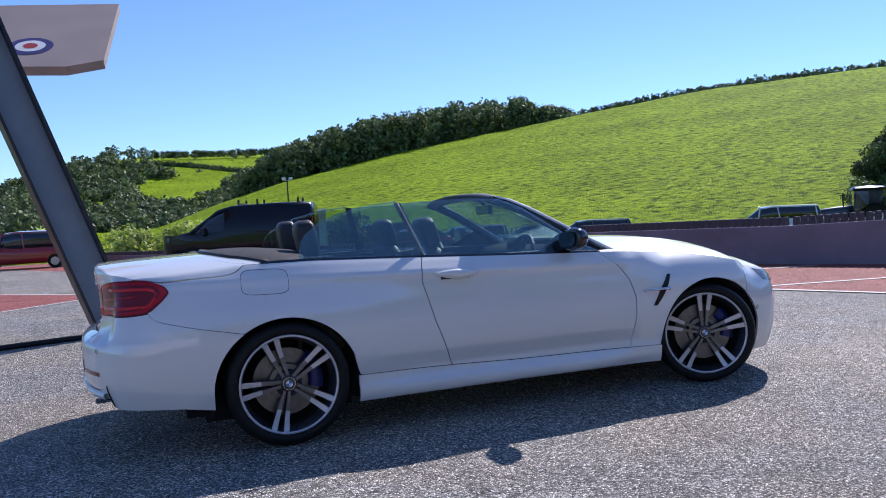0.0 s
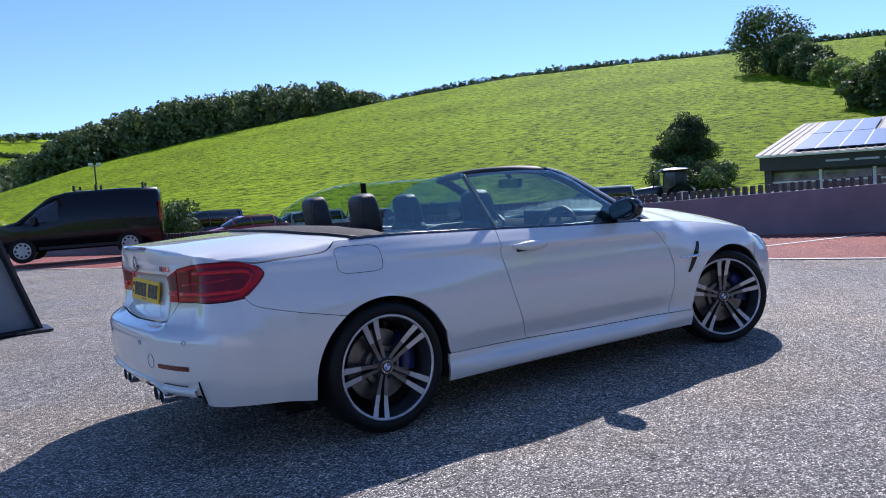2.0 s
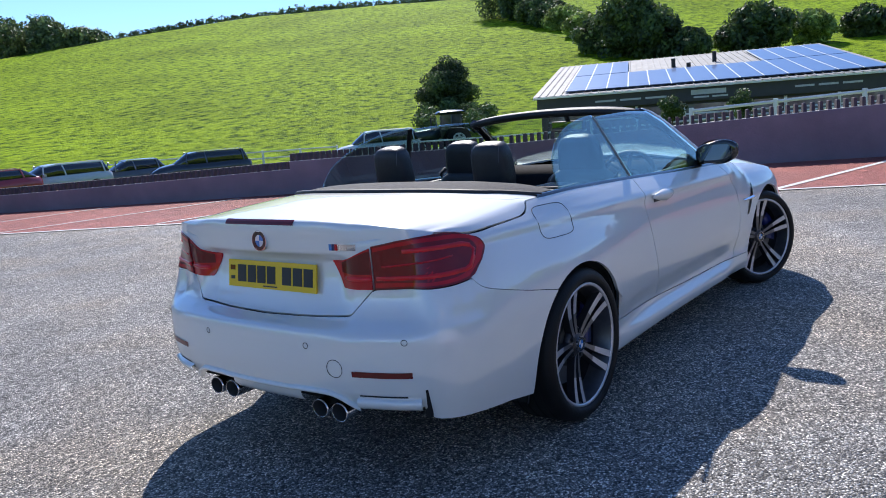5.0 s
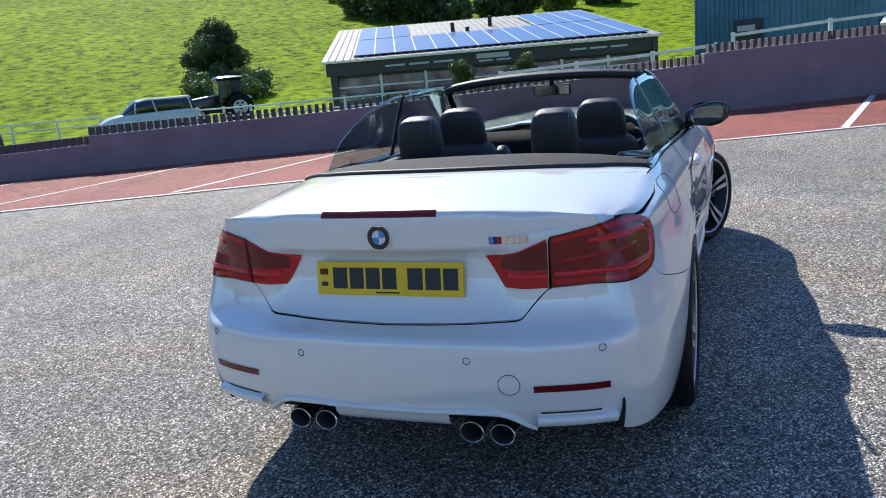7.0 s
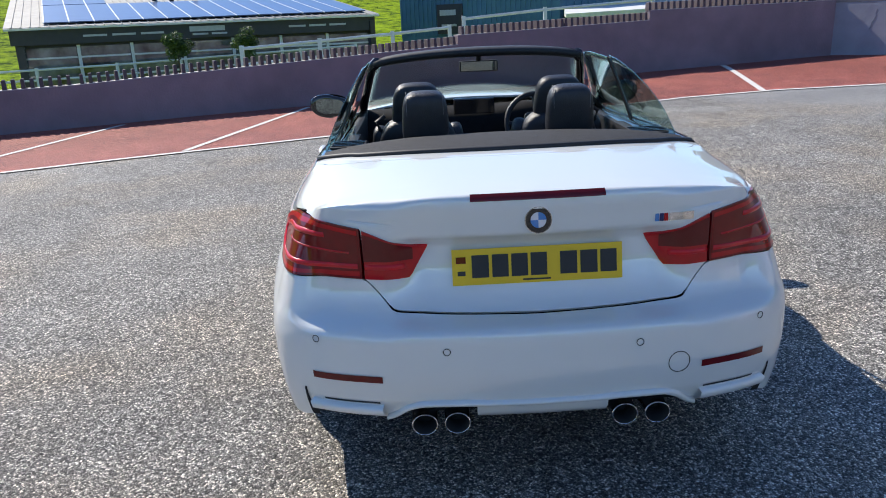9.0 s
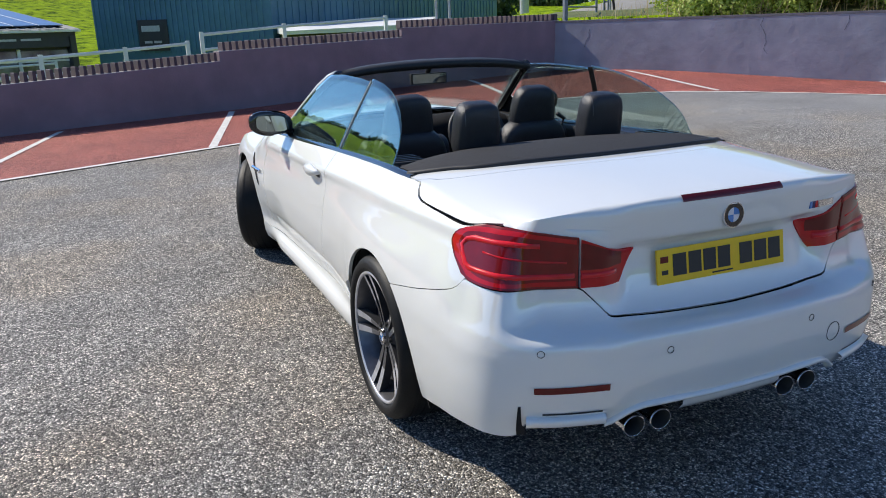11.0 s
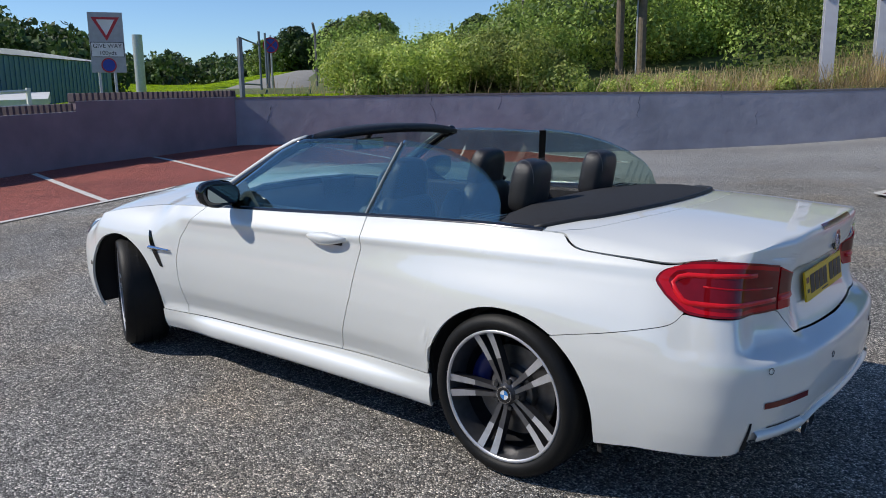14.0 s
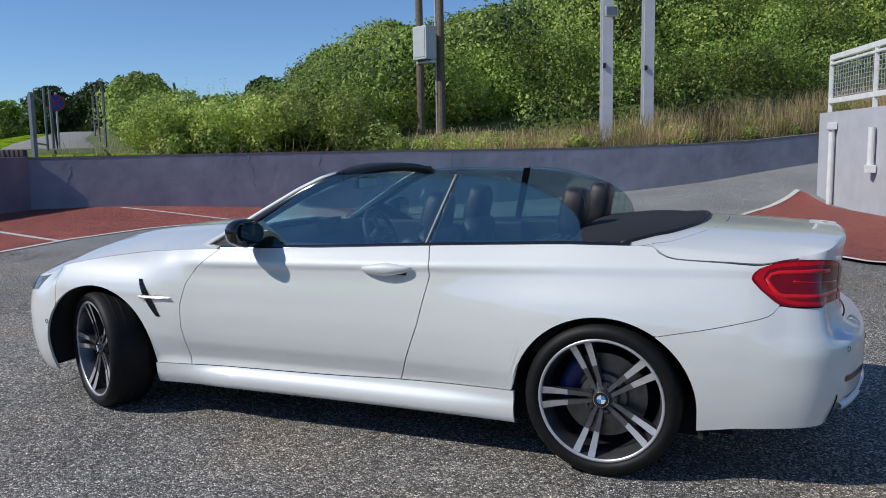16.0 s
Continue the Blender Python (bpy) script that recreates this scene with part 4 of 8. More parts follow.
silo2 = thing("silo", "tall pale cylindrical silo behind the shed", "silo", (70, -33.0, -3))
part("shell", tube((0, 0, 0), (0, 0, 7.2), 1.1, 1.1, 20), M_GALV, silo2)


# ---- the convertible: surfaces ----
def paint_mat():
    """Mineral white metallic: pale base, fine flakes, clear coat."""
    m = bpy.data.materials.new("white_metallic_paint")
    n, l, b = nodes_of(m)
    tc, vo, mr = n.new("ShaderNodeTexCoord"), n.new("ShaderNodeTexVoronoi"), n.new("ShaderNodeMapRange")
    vo.inputs["Scale"].default_value = 900.0
    l.new(tc.outputs["Object"], vo.inputs["Vector"])
    sp = n.new("ShaderNodeSeparateColor")
    l.new(vo.outputs["Color"], sp.inputs[0])
    mr.inputs[3].default_value, mr.inputs[4].default_value = 0.42, 0.60
    l.new(sp.outputs[0], mr.inputs[0])
    l.new(mr.outputs[0], b.inputs["Roughness"])
    b.inputs["Base Color"].default_value = (0.73, 0.74, 0.715, 1)
    b.inputs["Metallic"].default_value = 0.08
    b.inputs["Specular IOR Level"].default_value = 0.2
    b.inputs["Coat Weight"].default_value, b.inputs["Coat Roughness"].default_value = 1.0, 0.012
    b.inputs["Coat IOR"].default_value = 1.95
    return m


def lens_mat(name, c, emit=0.0):
    m = bpy.data.materials.new(name)
    n, l, b = nodes_of(m)
    tc, w = n.new("ShaderNodeTexCoord"), n.new("ShaderNodeTexNoise")
    w.inputs["Scale"].default_value = 22.0
    l.new(tc.outputs["Object"], w.inputs["Vector"])
    mx = n.new("ShaderNodeMix")
    mx.data_type = 'RGBA'
    mx.inputs[6].default_value, mx.inputs[7].default_value = (*c, 1), (*[v * 0.55 for v in c], 1)
    l.new(w.outputs[0], mx.inputs[0])
    l.new(mx.outputs[2], b.inputs["Base Color"])
    b.inputs["Roughness"].default_value = 0.3
    b.inputs["Specular IOR Level"].default_value = 0.1
    b.inputs["Coat Weight"].default_value, b.inputs["Coat Roughness"].default_value = 0.8, 0.02
    return m


M_PAINT = paint_mat()
M_BLACKGLOSS = mat("black_gloss_trim", (0.012, 0.012, 0.014), (0.009, 0.009, 0.01), rough=0.12, scale=20, coat=0.6)
M_BLACKTRIM = mat("black_plastic_trim", (0.018, 0.018, 0.019), (0.012, 0.012, 0.013), rough=0.55, scale=40, bump=0.2, bscale=300)
M_LEATHER = mat("black_leather", (0.022, 0.022, 0.025), (0.015, 0.015, 0.017), rough=0.42, scale=30, bump=0.35, bscale=240)
M_STITCH = mat("pale_stitching", (0.16, 0.16, 0.17), rough=0.7)
M_FABRIC = mat("black_roof_fabric", (0.017, 0.017, 0.020), (0.012, 0.012, 0.014), rough=0.8, scale=60, bump=0.4, bscale=420)
M_RUBBER = mat("tyre_rubber", (0.009, 0.009, 0.009), (0.006, 0.006, 0.006), rough=0.55, scale=20, bump=0.2, bscale=150, spec=0.25)
M_ALLOY = mat("machined_alloy", (0.60, 0.60, 0.62), (0.50, 0.50, 0.52), rough=0.34, metal=0.55, scale=30)
M_ALLOYDARK = mat("dark_grey_alloy", (0.055, 0.055, 0.06), (0.04, 0.04, 0.045), rough=0.35, metal=0.6, scale=30)
M_ALLOYMID = mat("mid_grey_alloy", (0.20, 0.20, 0.21), (0.15, 0.15, 0.16), rough=0.32, metal=0.8, scale=30)
M_DISC = mat("brake_disc_steel", (0.20, 0.20, 0.205), (0.14, 0.135, 0.13), rough=0.35, metal=0.9, scale=25)
M_CALIPER = mat("blue_caliper_paint", (0.008, 0.016, 0.11), rough=0.3, scale=20)
M_CHROME = mat("chrome", (0.82, 0.82, 0.84), rough=0.06, metal=1.0, scale=20)
M_EXHAUST_IN = mat("sooty_pipe", (0.02, 0.02, 0.02), rough=0.8)
M_LENS = lens_mat("red_lens", (0.60, 0.003, 0.010))
M_LENSDARK = lens_mat("dark_red_lens", (0.16, 0.002, 0.005))
M_LENSMID = lens_mat("mid_red_lens", (0.22, 0.002, 0.005))
M_LENSRIM = lens_mat("smoked_red_lens", (0.22, 0.002, 0.005))
M_LENSGLOW = lens_mat("bright_red_light_guide", (0.80, 0.012, 0.02))
M_HEAD = mat("headlamp_glass", (0.22, 0.23, 0.25), (0.06, 0.065, 0.07), rough=0.12, scale=40, coat=0.5)
M_PLATE = mat("yellow_plate", (0.84, 0.54, 0.012), (0.78, 0.50, 0.01), rough=0.4, scale=12)
M_PLATEBAR = mat("black_plate_lettering", (0.02, 0.02, 0.022), rough=0.5)
M_BLUE = mat("roundel_blue", (0.05, 0.22, 0.55), rough=0.25, coat=1.0)
M_PALE = mat("pale_enamel", (0.75, 0.75, 0.77), rough=0.25, coat=1.0)
M_GLASS = glass_mat("green_tinted_side_glass", (0.74, 0.86, 0.84), 0.0, 0.15)
M_SCREEN = glass_mat("windscreen_glass", (0.86, 0.92, 0.90), 0.0, 0.06)
# grey that stands for light caught on the edge of the side glass
M_DIVIDER = mat("lit_glass_edge_grey", (0.26, 0.27, 0.28), (0.22, 0.23, 0.24), rough=0.4, scale=30)
M_DASH = mat("matt_dashboard_skin", (0.016, 0.016, 0.018), (0.011, 0.011, 0.012), rough=0.85, scale=30, bump=0.2, bscale=200, spec=0.15)
M_MIRROR = mat("mirror_glass", (0.22, 0.26, 0.26), (0.22, 0.26, 0.26), rough=0.02, metal=1.0)
# black of the underside, also used for shade in gaps and grooves
M_SHADOW = mat("underbody_shade_black", (0.008, 0.008, 0.009), rough=0.9)


def hermite(x, table):
    """Smooth curve through (x, value) rows."""
    n = len(table)
    if x <= table[0][0]:
        return table[0][1]
    if x >= table[-1][0]:
        return table[-1][1]
    i = max(k for k in range(n - 1) if table[k][0] <= x)

    def slope(k):
        if k == 0 or k == n - 1:
            a, b = (0, 1) if k == 0 else (n - 2, n - 1)
            return (table[b][1] - table[a][1]) / (table[b][0] - table[a][0])
        d0 = (table[k][1] - table[k - 1][1]) / (table[k][0] - table[k - 1][0])
        d1 = (table[k + 1][1] - table[k][1]) / (table[k + 1][0] - table[k][0])
        return 0.0 if d0 * d1 <= 0 else 2 * d0 * d1 / (d0 + d1)
    x0, y0 = table[i]
    x1, y1 = table[i + 1]
    h = x1 - x0
    t = (x - x0) / h
    return (2 * t ** 3 - 3 * t * t + 1) * y0 + (t ** 3 - 2 * t * t + t) * h * slope(i) + (-2 * t ** 3 + 3 * t * t) * y1 + (t ** 3 - t * t) * h * slope(i + 1)


# plan outline of one half at its widest, from the tail's middle to the nose's middle, each with its section
P_R = [(0.28, .075), (0.33, .05), (0.37, .03), (0.40, .012), (0.50, 0.0), (0.585, .001), (0.612, .005), (0.622, .012), (0.630, .030), (0.65, .083), (0.69, .115), (0.735, .132), (0.80, .146), (0.85, .150), (0.872, .135), (0.895, .108), (0.94, .100), (0.985, .092), (1.005, .094), (1.02, .108), (1.03, .14)]
P_R2 = [(0.28, .075), (0.33, .045), (0.37, .022), (0.40, .010), (0.50, 0.0), (0.585, .001), (0.610, .006), (0.622, .016), (0.64, .042), (0.66, .07), (0.70, .09), (0.74, .098), (0.80, .102), (0.86, .100), (0.90, .098), (0.94, .096), (0.98, .096), (1.0, .106), (1.015, .14)]
P_C = [(0.22, .055), (0.30, .03), (0.38, .012), (0.47, .002), (0.56, 0.0), (0.62, .008), (0.66, .022), (0.70, .034), (0.76, .053), (0.82, .076), (0.88, .098), (0.92, .114), (0.95, .134), (0.98, .17), (1.02, .24)]
P_Q = [(0.20, .05), (0.28, .03), (0.36, .014), (0.46, .003), (0.56, 0.0), (0.64, .004), (0.70, .016), (0.76, .034), (0.82, .056), (0.86, .0715), (0.88, .0775), (0.898, .0805), (0.904, .083), (0.93, .100), (0.97, .134), (1.0, .175), (1.04, .24)]
P_F = [(0.18, .05), (0.26, .03), (0.34, .016), (0.46, .003), (0.56, 0.0), (0.66, .002), (0.72, .012), (0.77, .030), (0.81, .046), (0.85, .062), (0.872, .0695), (0.890, .0725), (0.896, .0745), (0.92, .089), (0.96, .114), (0.99, .142), (1.03, .20)]


def door_section(zc):
    """Section with a sharp shoulder line at height zc and a shallow hollow below it."""
    return [(0.18, .055), (0.24, .03), (0.29, .028), (0.33, .036), (0.37, .030), (0.43, .013), (0.50, .004), (0.58, 0.0), (0.66, .003), (0.73, .0095), (zc - 0.055, .0165), (zc - 0.024, .0165), (zc - 0.004, .0145), (zc + 0.004, .0165), (zc + 0.04, .040), (0.935, .072), (0.965, .098), (0.99, .125), (1.03, .18)]



P_E = [(0.18, .05), (0.24, .028), (0.29, .026), (0.33, .034), (0.37, .026), (0.46, .006), (0.56, 0.0), (0.66, .003), (0.74, .012), (0.80, .026), (0.83, .038), (0.86, .055), (0.89, .08), (0.92, .115), (0.95, .16)]
P_FF = [(0.14, .05), (0.24, .025), (0.40, .004), (0.56, 0.0), (0.66, .002), (0.71, .012), (0.75, .03), (0.79, .056), (0.83, .092), (0.86, .132), (0.90, .20)]
P_N = [(0.13, .09), (0.20, .045), (0.30, .015), (0.40, .002), (0.50, .0), (0.58, .008), (0.64, .024), (0.69, .052), (0.73, .096), (0.77, .17)]
P_N2 = [(0.13, .09), (0.20, .05), (0.30, .015), (0.40, .0), (0.48, .004), (0.54, .022), (0.60, .055), (0.65, .11), (0.69, .18)]
PLAN = [(-1.060, 0.0, P_R), (-1.055, 0.20, P_R), (-1.042, 0.36, P_R), (-1.018, 0.50, P_R2), (-0.958, 0.68, P_R2), (-0.865, 0.80, P_C), (-0.74, 0.858, P_C), (-0.52, 0.888, P_Q), (-0.25, 0.903, P_Q), (0.0, 0.910, P_F), (0.25, 0.903, P_F), (0.50, 0.884, P_F), (0.85, 0.868, door_section(0.876)), (1.2, 0.864, door_section(0.866)), (1.6, 0.866, door_section(0.856)), (2.05, 0.874, door_section(0.846)), (2.3, 0.888, P_E), (2.55, 0.902, P_FF), (2.81, 0.908, P_FF), (3.05, 0.898, P_FF), (3.24, 0.874, P_N), (3.39, 0.815, P_N), (3.50, 0.70, P_N), (3.585, 0.50, P_N2), (3.635, 0.25, P_N2), (3.65, 0.0, P_N2)]


def catmull(p0, p1, p2, p3, t):
    return 0.5 * ((2 * p1) + (-p0 + p2) * t + (2 * p0 - 5 * p1 + 4 * p2 - p3) * t * t + (-p0 + 3 * p1 - 3 * p2 + p3) * t ** 3)


OUT = []
for i in range(len(PLAN) - 1):
    q = [np.array(PLAN[k][:2]) if 0 <= k < len(PLAN) else (np.array(PLAN[1][:2]) * (1, -1) if k < 0 else np.array(PLAN[-2][:2]) * (1, -1)) for k in (i - 1, i, i + 1, i + 2)]
    for t in np.linspace(0, 1, 24, endpoint=False):
        OUT.append((*catmull(*q, t), i + t))
OUT.append((*PLAN[-1][:2], len(PLAN) - 1.0))
OUT = np.array(OUT)
ARC = np.concatenate([[0], np.cumsum(np.hypot(np.diff(OUT[:, 0]), np.diff(OUT[:, 1])))])
TAN = np.gradient(OUT[:, :2], axis=0)
TAN /= np.linalg.norm(TAN, axis=1)[:, None]


SHOULDER_Z = [(-0.74, 0.906), (-0.52, 0.903), (-0.25, 0.899), (0.0, 0.894), (0.25, 0.890), (0.5, 0.885), (0.85, 0.876), (1.2, 0.866), (1.6, 0.856), (2.05, 0.846), (2.3, 0.842)]
SHOULDER_IN = [(-0.74, 0.088), (-0.52, 0.083), (-0.25, 0.080), (0.0, 0.075), (0.25, 0.064), (0.5, 0.042), (0.85, 0.018), (1.2, 0.0145), (1.6, 0.0145), (2.05, 0.0145), (2.3, 0.0145)]
BELT_Z = [(-0.74, 0.99), (0.1, 0.992), (0.5, 0.980), (0.86, 0.966), (1.4, 0.942), (1.9, 0.925), (2.3, 0.910)]
BELT_IN = [(-0.74, 0.166), (-0.52, 0.160), (-0.25, 0.157), (0.0, 0.147), (0.25, 0.140), (0.5, 0.122), (0.85, 0.099), (1.2, 0.086), (1.6, 0.072), (2.05, 0.062), (2.3, 0.060)]


def flank_offset(x, z):
    """Inset of the flank from its widest outline: sill hollow, belly, one shoulder crease with a hollow under it, slope to the waistline."""
    zc, a, zb, b = hermite(x, SHOULDER_Z), hermite(x, SHOULDER_IN), hermite(x, BELT_Z), hermite(x, BELT_IN)
    h = min(max((a - 0.016) / 0.060, 0.0), 1.0)
    tail = step(-x, 0.1, 0.55)
    k = lambda door, haunch: door * (1 - h) + haunch * h
    rows = [(0.18, k(.034, .052)), (0.20, k(.012, .048)), (0.235, k(.007, .042)), (0.258, k(.013, .036)), (0.292, k(.040, .028)), (0.33, k(.046, .020)), (0.37, k(.034, .0135)), (0.43, k(.013, .006)), (0.50, k(.004, .001)), (0.58, 0.0),
            (0.66, k(.003, .003 + .005 * tail)), (0.73, k(.0095, .015 + .010 * tail)), (zc - 0.058, a + k(.004, -.017)), (zc - 0.026, a + k(.0055, -.0045)), (zc - 0.005, a), (zc + 0.005, a + .0025),
            (zc + (zb - zc) * 0.5, a + (b - a) * 0.44), (zb, b), (zb + 0.04, b + 0.055)]
    return hermite(z, rows)


def skin(s, z, side=1, lift=0.0):
    """A point of the body's outer skin at arc length s from the tail's middle and height z; lift raises it off the skin."""
    x, y, k = np.interp(s, ARC, OUT[:, 0]), np.interp(s, ARC, OUT[:, 1]), np.interp(s, ARC, OUT[:, 2])
    tx, ty = np.interp(s, ARC, TAN[:, 0]), np.interp(s, ARC, TAN[:, 1])
    L = math.hypot(tx, ty)
    i = min(int(k), len(PLAN) - 2)
    f = k - i
    f = f * f * (3 - 2 * f)
    o = hermite(z, PLAN[i][2]) * (1 - f) + hermite(z, PLAN[i + 1][2]) * f
    if k > 6 and -0.74 < x < 2.3:
        w = step(x, -0.74, -0.50) * (1 - step(x, 1.95, 2.3))
        o = o * (1 - w) + flank_offset(x, z) * w
    nx, ny = ty / L, -tx / L          # inward normal of the outline
    o -= lift
    return Vector((x + nx * o, side * max(y + ny * o, 0.0) if abs(y) > 1e-6 else 0.0, z))


def s_at(x):
    """Arc length on the flank at a length x."""
    j = np.where((OUT[:, 0] > -0.9) & (OUT[:, 0] < 3.3))[0]
    return float(np.interp(x, OUT[j, 0], ARC[j]))


def s_y(y, front=False):
    """Arc length on the tail at a half-width y."""
    j = np.where(OUT[:, 0] < -0.80)[0]
    return float(np.interp(y, OUT[j, 1], ARC[j]))


def x_of(s):
    return float(np.interp(s, ARC, OUT[:, 0]))


ARCH_A, ARCH_B, ARCH_Z = 0.392, 0.372, 0.325


def arch(x, xc):
    d = (x - xc) / ARCH_A
    return ARCH_Z + ARCH_B * math.sqrt(1 - d * d) if abs(d) < 1 else -1.0


def columns(s0, s1, n, archs=()):
    c = list(np.linspace(0, 1, n))
    for xc in archs:
        for k in range(41):
            s = s_at(xc + ARCH_A * math.cos(math.pi * k / 40))
            c.append((s - s0) / (s1 - s0))
        for e in (-ARCH_A - 0.0015, ARCH_A + 0.0015):
            c.append((s_at(xc + e) - s0) / (s1 - s0))
    return sorted({round(v, 5) for v in c if 0 <= v <= 1})


def patch(sl, sr, zb, zt, side, cols, rows, gap=0.0014, lift=0.0, bm=None):
    """A panel of the skin between two edges sl(z), sr(z) and two edges zb(s), zt(s)."""
    bm = bm or bmesh.new()
    cols = list(np.linspace(0, 1, cols)) if isinstance(cols, int) else cols
    rows = list(np.linspace(0, 1, rows))
    grid = []
    for a in cols:
        line = []
        for b in rows:
            z = 0.6
            for it in range(10):
                s0, s1 = sl(z) + gap, sr(z) - gap
                s = s0 + (s1 - s0) * a
                lo, hi = zb(s) + gap, zt(s) - gap
                z = (lo + (hi - lo) * b) * (1.0 if it == 0 else 0.6) + z * (0.0 if it == 0 else 0.4)
            line.append(bm.verts.new(skin(s, z, side, lift)))
        grid.append(line)
    for i in range(len(cols) - 1):
        for j in range(len(rows) - 1):
            q = (grid[i][j], grid[i + 1][j], grid[i + 1][j + 1], grid[i][j + 1])
            bm.faces.new(q if side < 0 else q[::-1])
    return bm


def panel_part(name, bm, material, parent, label="", thick=0.014, weld=True):
    if weld:
        bmesh.ops.remove_doubles(bm, verts=bm.verts, dist=0.0002)
    ob = part(name, bm, material, parent, label, smooth=True)
    if thick:
        md = ob.modifiers.new("thickness", 'SOLIDIFY')
        md.thickness, md.offset, md.use_even_offset = thick, -1.0, False
        es = ob.modifiers.new("crisp_edges", 'EDGE_SPLIT')
        es.split_angle = radians(50)
    return ob


def T(*rows):
    return lambda v: float(np.interp(v, [r[0] for r in rows], [r[1] for r in rows]))


def TH(*rows):
    return lambda v: hermite(v, list(rows))


def TS(*rows):
    """Edge height over arc length, given at flank lengths x."""
    return lambda s: hermite(x_of(s), list(rows))


BELT = TS((-0.60, 0.945), (-0.40, 0.972), (-0.18, 0.992), (0.1, 0.992), (0.5, 0.980), (0.86, 0.966), (1.4, 0.942), (1.9, 0.925), (2.1, 0.918))
SILLTOP = TS((0.3, 0.335), (0.96, 0.320), (1.43, 0.304), (2.2, 0.294), (2.5, 0.290))
DOOR_REAR = lambda z: s_at(T((0.30, 0.985), (0.335, 0.965), (0.60, 0.862), (0.83, 0.800), (0.90, 0.806), (0.97, 0.832))(z))
DOOR_FRONT = lambda z: s_at(T((0.30, 2.19), (0.50, 2.225), (0.62, 2.225), (0.74, 2.185), (0.82, 2.12), (0.90, 2.02), (0.93, 1.98))(z))
LIGHT_EDGE = lambda z: s_at(T((0.74, -0.76), (0.774, -0.700), (0.80, -0.660), (0.84, -0.612), (0.862, -0.594), (0.876, -0.588), (0.89, -0.592), (0.905, -0.603), (0.925, -0.630), (0.945, -0.72))(z))
CREASE = TS((-0.72, 0.788), (-0.70, 0.774), (-0.685, 0.756), (-0.668, 0.740), (-0.645, 0.729), (-0.60, 0.716), (-0.423, 0.673), (-0.30, 0.648), (-0.18, 0.622))
SHUT_ROWS = [(-0.80, 0.950), (-0.70, 0.938), (-0.62, 0.928), (-0.50, 0.934), (-0.30, 0.943), (-0.26, 0.950), (-0.225, 0.966), (-0.205, 0.982), (-0.19, 0.990)]
FLANK_TOP = TS(*SHUT_ROWS, (-0.1, 0.992), (0.1, 0.992), (0.5, 0.980), (0.86, 0.966), (1.4, 0.942))


def quarter_bottom(s):
    x = x_of(s)
    if x > ARCH_A:
        return SILLTOP(s)
    a = arch(x, 0.0)
    return max(a, CREASE(s)) if x < 0 else a


def fender_bottom(s):
    x = x_of(s)
    a = arch(x, 2.81)
    return a if a > 0 else (SILLTOP(s) if x < 2.81 else 0.19)


FENDERTOP = TS((1.95, 0.922), (2.1, 0.916), (2.3, 0.902), (2.55, 0.878), (2.81, 0.846), (3.0, 0.812), (3.12, 0.785), (3.2, 0.765))
NOSE_TOP = lambda s: float(np.interp(s, [s_at(3.0), s_at(3.12), s_at(3.2), s_at(3.29), ARC[-1] - 0.75, ARC[-1] - 0.5, ARC[-1]], [0.812, 0.785, 0.765, 0.735, 0.71, 0.675, 0.655]))

car = thing("convertible_car", "pearl white two-door convertible with its roof folded away", "car")

